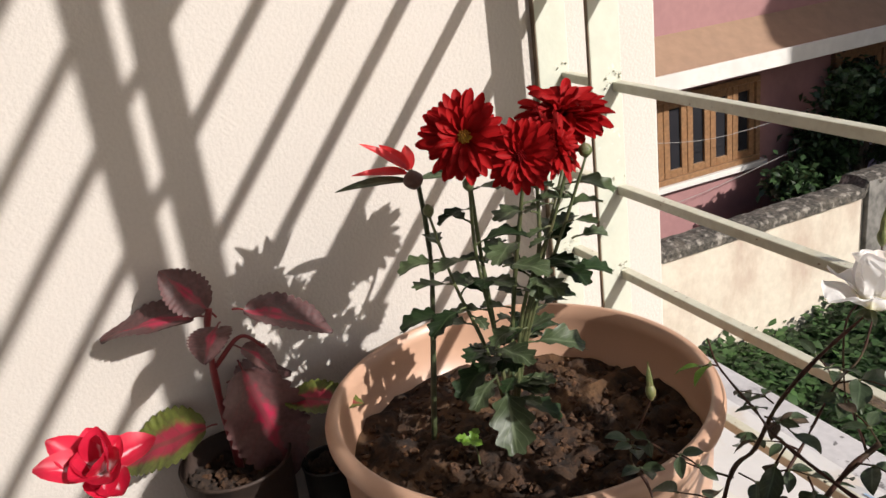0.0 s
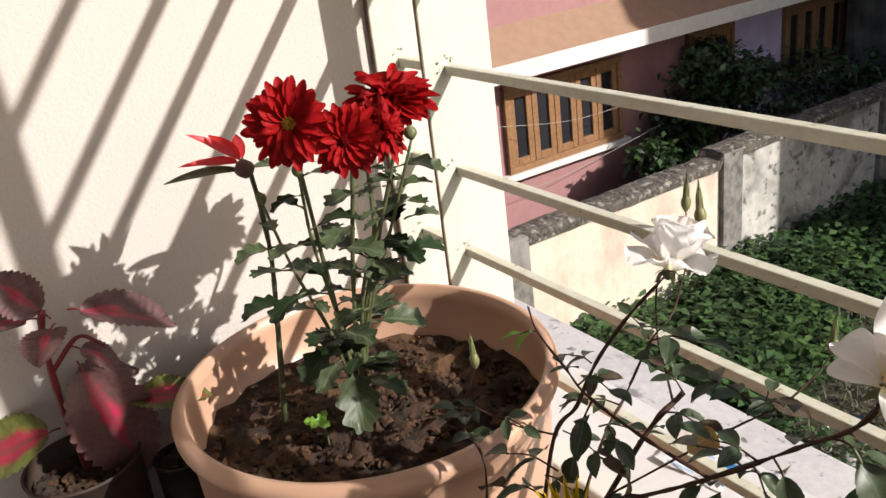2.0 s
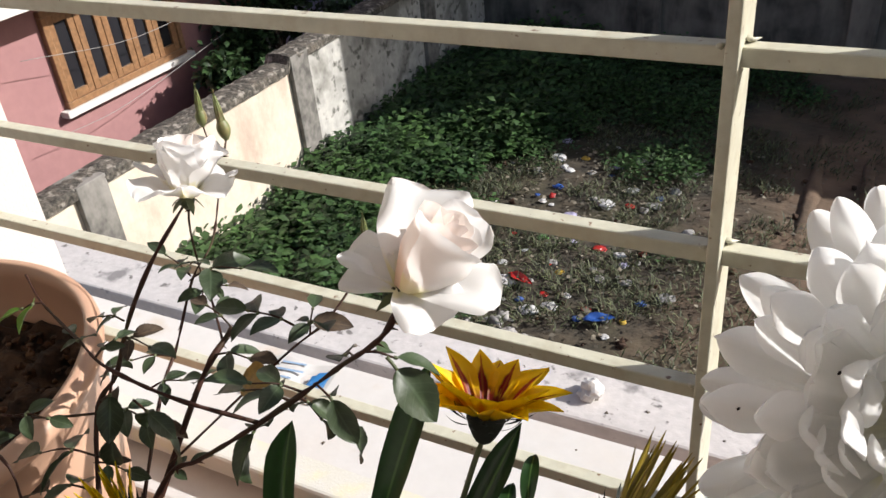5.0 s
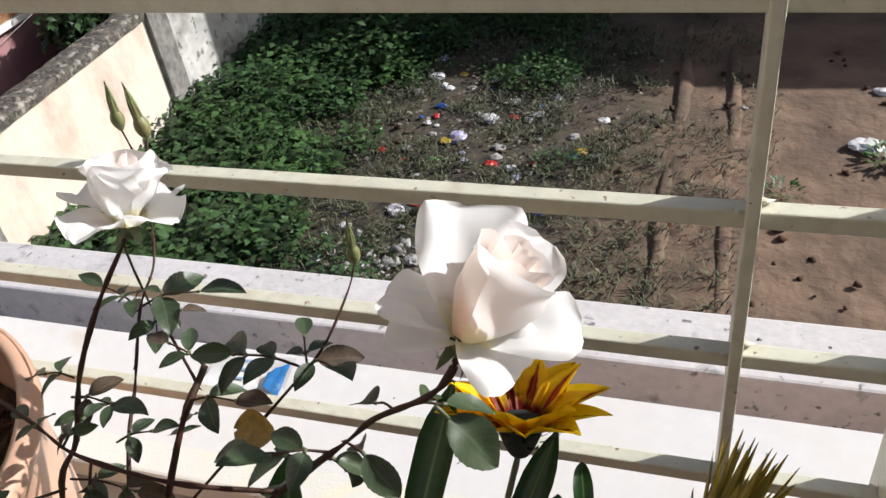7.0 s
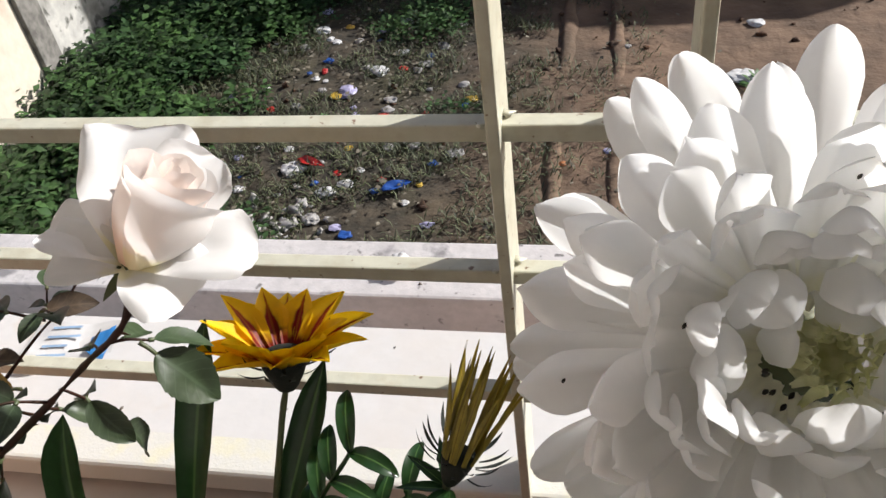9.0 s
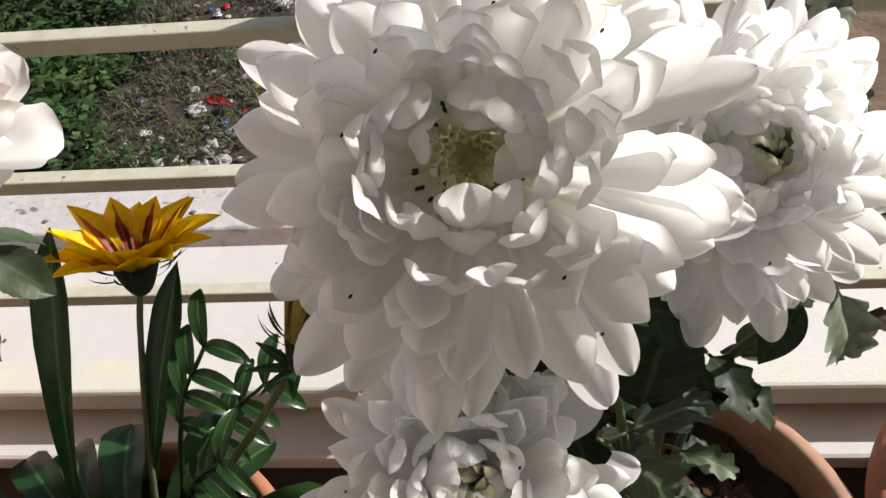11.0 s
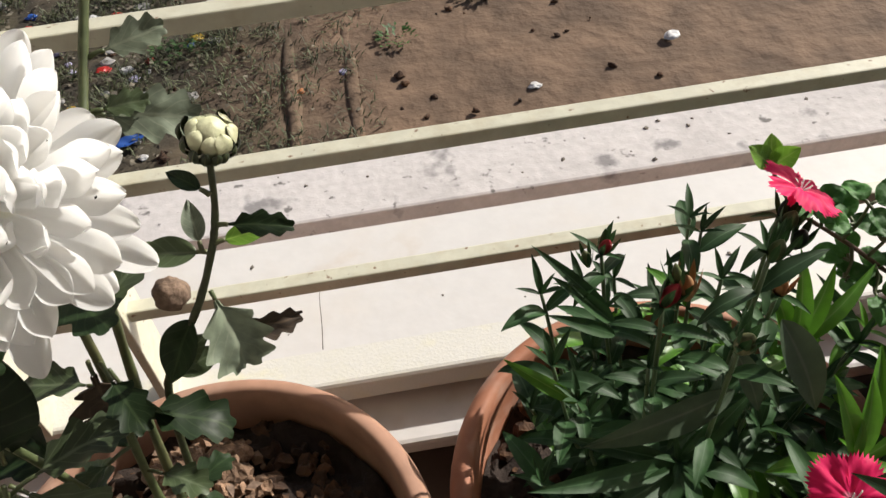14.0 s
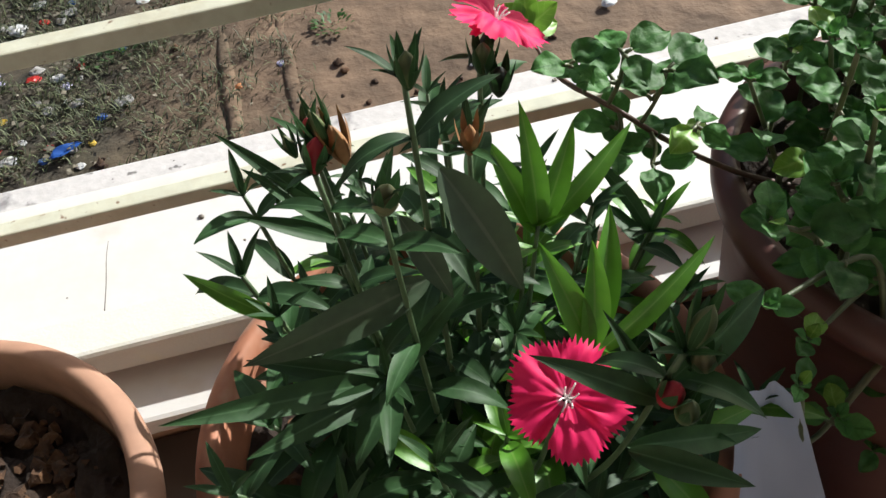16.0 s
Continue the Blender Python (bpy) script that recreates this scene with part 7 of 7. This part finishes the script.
for nm, lab, m, pts in (("ribbon", "torn red plastic strip on the waste ground", M_red_litter, [(-2.06, 5.6), (-1.9, 5.53), (-1.78, 5.48)]), ("ribbon", "torn blue plastic strip on the waste ground", M_blue_litter, [(-1.18, 5.16), (-1.04, 5.18), (-0.92, 5.25)])):
    bm = bmesh.new()
    d = Vector((pts[2][0] - pts[0][0], pts[2][1] - pts[0][1], 0.05))
    blade(bm, (pts[0][0], pts[0][1], GZ + 0.05), d, (0.2, -0.3, 1), d.length, 0.10, oval, 0.3, 0.4, 10, 2, wave=0.4, seed=4)
    tagged(part(nm, bm, m), lab, "litter", "litter")
bm = bmesh.new()
for k in range(40):
    clods(bm, rng.gauss(-1.95, 0.25), rng.gauss(4.75, 0.12), GZ + 0.02, 0.05, 1, 0.02, 0.06, rng)
tagged(part("rubble", bm, M_grey_litter), "pale broken rubble on the waste ground", "rubble", kind="stuff")
bm = bmesh.new()
for k in range(200):
    x = rng.uniform(-3.6, 3.5)
    clods(bm, x, rng.uniform(3.6, 9), GZ + 0.0, 0.05, 1, 0.010, 0.040, rng)
tagged(part("pebbles", bm, M_clod), "scattered stones and clods on bare soil", "stones", kind="stuff")

# low earth ridges along the bare strip
for x0 in (0.26, 0.79):
    bm = bmesh.new()
    prev = None
    for k in range(70):
        y = 4.0 + k * 0.08
        x = x0 + 0.05 * noise.noise((y * 0.6, x0 * 9, 0))
        h = 0.016 + 0.010 * noise.noise((y * 1.9, x0 * 7, 2))
        ring = [bm.verts.new((x + dx * (1 + 0.4 * noise.noise((y * 2.7, dx * 9, x0))), y, GZ + 0.012 + dz * h)) for dx, dz in ((-0.09, -4.0), (-0.05, 0.2), (-0.015, 1.0), (0.02, 0.8), (0.05, 0.2), (0.10, -4.0))]
        if prev:
            for a in range(5):
                bm.faces.new((prev[a], prev[a + 1], ring[a + 1], ring[a]))
        prev = ring
    tagged(part("earth_ridge", bm, M_ground), "low ridge of trodden brown earth", "soil", kind="stuff")

rows = []
for _ in range(1500):
    x, y = rl.gauss(-1.6, 1.0), rl.uniform(3.9, 9.2)
    a = rl.random() * 6.28
    ln = rl.uniform(0.02, 0.07)
    rows.append((Vector((x, y, GZ + rl.uniform(0.03, 0.08))), Vector((math.cos(a), math.sin(a), rl.uniform(-0.3, 0.3))).normalized(), Vector((rl.uniform(-0.5, 0.5), rl.uniform(-0.5, 0.5), 1)), ln, ln * rl.uniform(0.5, 1.0)))
tagged(foliage("scraps", rows, M_scrap), "small faded scraps of paper and dry leaves", "litter", kind="stuff")
rows = []
for _ in range(70):
    a, q = rl.random() * 6.28, 0.16 * math.sqrt(rl.random())
    rows.append((Vector((2.12 + q * math.cos(a), 6.72 + q * math.sin(a), GZ + rl.uniform(0.02, 0.10))), Vector((math.cos(a), math.sin(a), 0.5)).normalized(), Vector((0.2, 0.1, 1)), 0.08, 0.04))
    rows.append((Vector((1.24 + q * math.cos(a), 6.13 + q * math.sin(a), GZ + rl.uniform(0.02, 0.08))), Vector((math.cos(a), math.sin(a), 0.5)).normalized(), Vector((0.2, 0.1, 1)), 0.05, 0.03))
tagged(foliage("green_tuft", rows, M_tuft), "bright green tufts on the bare soil", "weeds", kind="stuff")

crumple("paper_ball", "crumpled white paper ball on the sunshade lip", "paper", (0.299, 1.015, -0.85), 0.032, M_paper, 0.75, 3)

# torn medicine label on the ledge
M_print = mat("blue_print", (0.04, 0.22, 0.55), 0.4, 0.3, 40, 0.1, stain=0.8, stain_scale=60, stain_color=(0.35, 0.5, 0.72))
M_pale_print = mat("pale_blue_print", (0.36, 0.52, 0.74), 0.5, 0.3, 60, 0.0)
lab = thing("torn_packet", (0.262, 0.105, -0.092), "torn white and blue medicine packet on the ledge", "packet")
bm = bmesh.new()
blade(bm, (0.218, 0.112, -0.0905), (1, 0.12, 0.03), (0, 0, 1), 0.088, 0.064, lambda u: 0.92 + 0.08 * math.sin(9 * u), 0.12, 0.06, 14, 5, wave=0.07, seed=2)
hang(part("sheet", bm, M_paper, None), lab)
bm = bmesh.new()
blade(bm, (0.284, 0.117, -0.0865), (1, 0.12, 0.0), (0, 0, 1), 0.020, 0.050, lambda u: 0.35 + 0.6 * u, 0.1, 0.06, 6, 3, wave=0.05)
hang(part("blue_band", bm, M_print, None, "blue printed corner"), lab)
for k in range(5):
    bm = bmesh.new()
    blade(bm, (0.236, 0.088 + 0.012 * k, -0.0868), (1, 0.12, 0.0), (0, 0, 1), 0.034 - 0.004 * (k % 3), 0.003, lambda u: 1.0, 0.0, 0.0, 2, 1)
    hang(part("print_bar", bm, M_pale_print, None), lab)

# grime on the ledge: a hairline crack and a few specks
M_grime = mat("dark_grime", (0.20, 0.17, 0.14), 0.8, 0.3, 200, 0.2)
bm = bmesh.new()
tube(bm, [(0.928, 0.03, -0.0921), (0.9285, 0.055, -0.0921), (0.928, 0.08, -0.0921), (0.929, 0.098, -0.0921)], 0.0005, 0.0003, 4)
tagged(part("crack", bm, M_grime), "hairline crack across the white ledge", "crack", kind="structure")
bm = bmesh.new()
for x, y in ((1.03, 0.066), (0.9, 0.05), (0.87, 0.13), (1.0, 0.1), (1.35, 0.09), (1.2, 0.12), (0.64, 0.1), (0.5, 0.06), (0.75, 0.12), (0.42, 0.12), (1.1, 0.05), (0.58, 0.135), (1.28, 0.06), (0.35, 0.05)):
    clods(bm, x, y, -0.0925, 0.002, 1, 0.0012, 0.0026, rng)
tagged(part("grit", bm, M_grime), "dark specks of grit on the white ledge", "grit", kind="stuff")
bm = bmesh.new()
for k in range(30):
    clods(bm, rng.uniform(-0.5, 3), rng.uniform(0.95, 1.09), -0.852, 0.004, 1, 0.003, 0.008, rng)
tagged(part("grit", bm, M_grime), "dark specks of grit on the concrete lip", "grit", kind="stuff")

# thin cables by the neighbouring house
for pts in ([(-6.6, 4.6, -1.9), (-6.55, 6.0, -2.12), (-6.5, 7.6, -2.05)], [(-6.6, 4.7, -2.75), (-6.5, 5.6, -2.72), (-6.4, 7.2, -2.45)]):
    bm = bmesh.new()
    tube(bm, pts, 0.0035, 0.0035, 5)
    tagged(part("cable", bm, M_grey_litter), "thin pale cable sagging before the pink house", "cable", "cables")
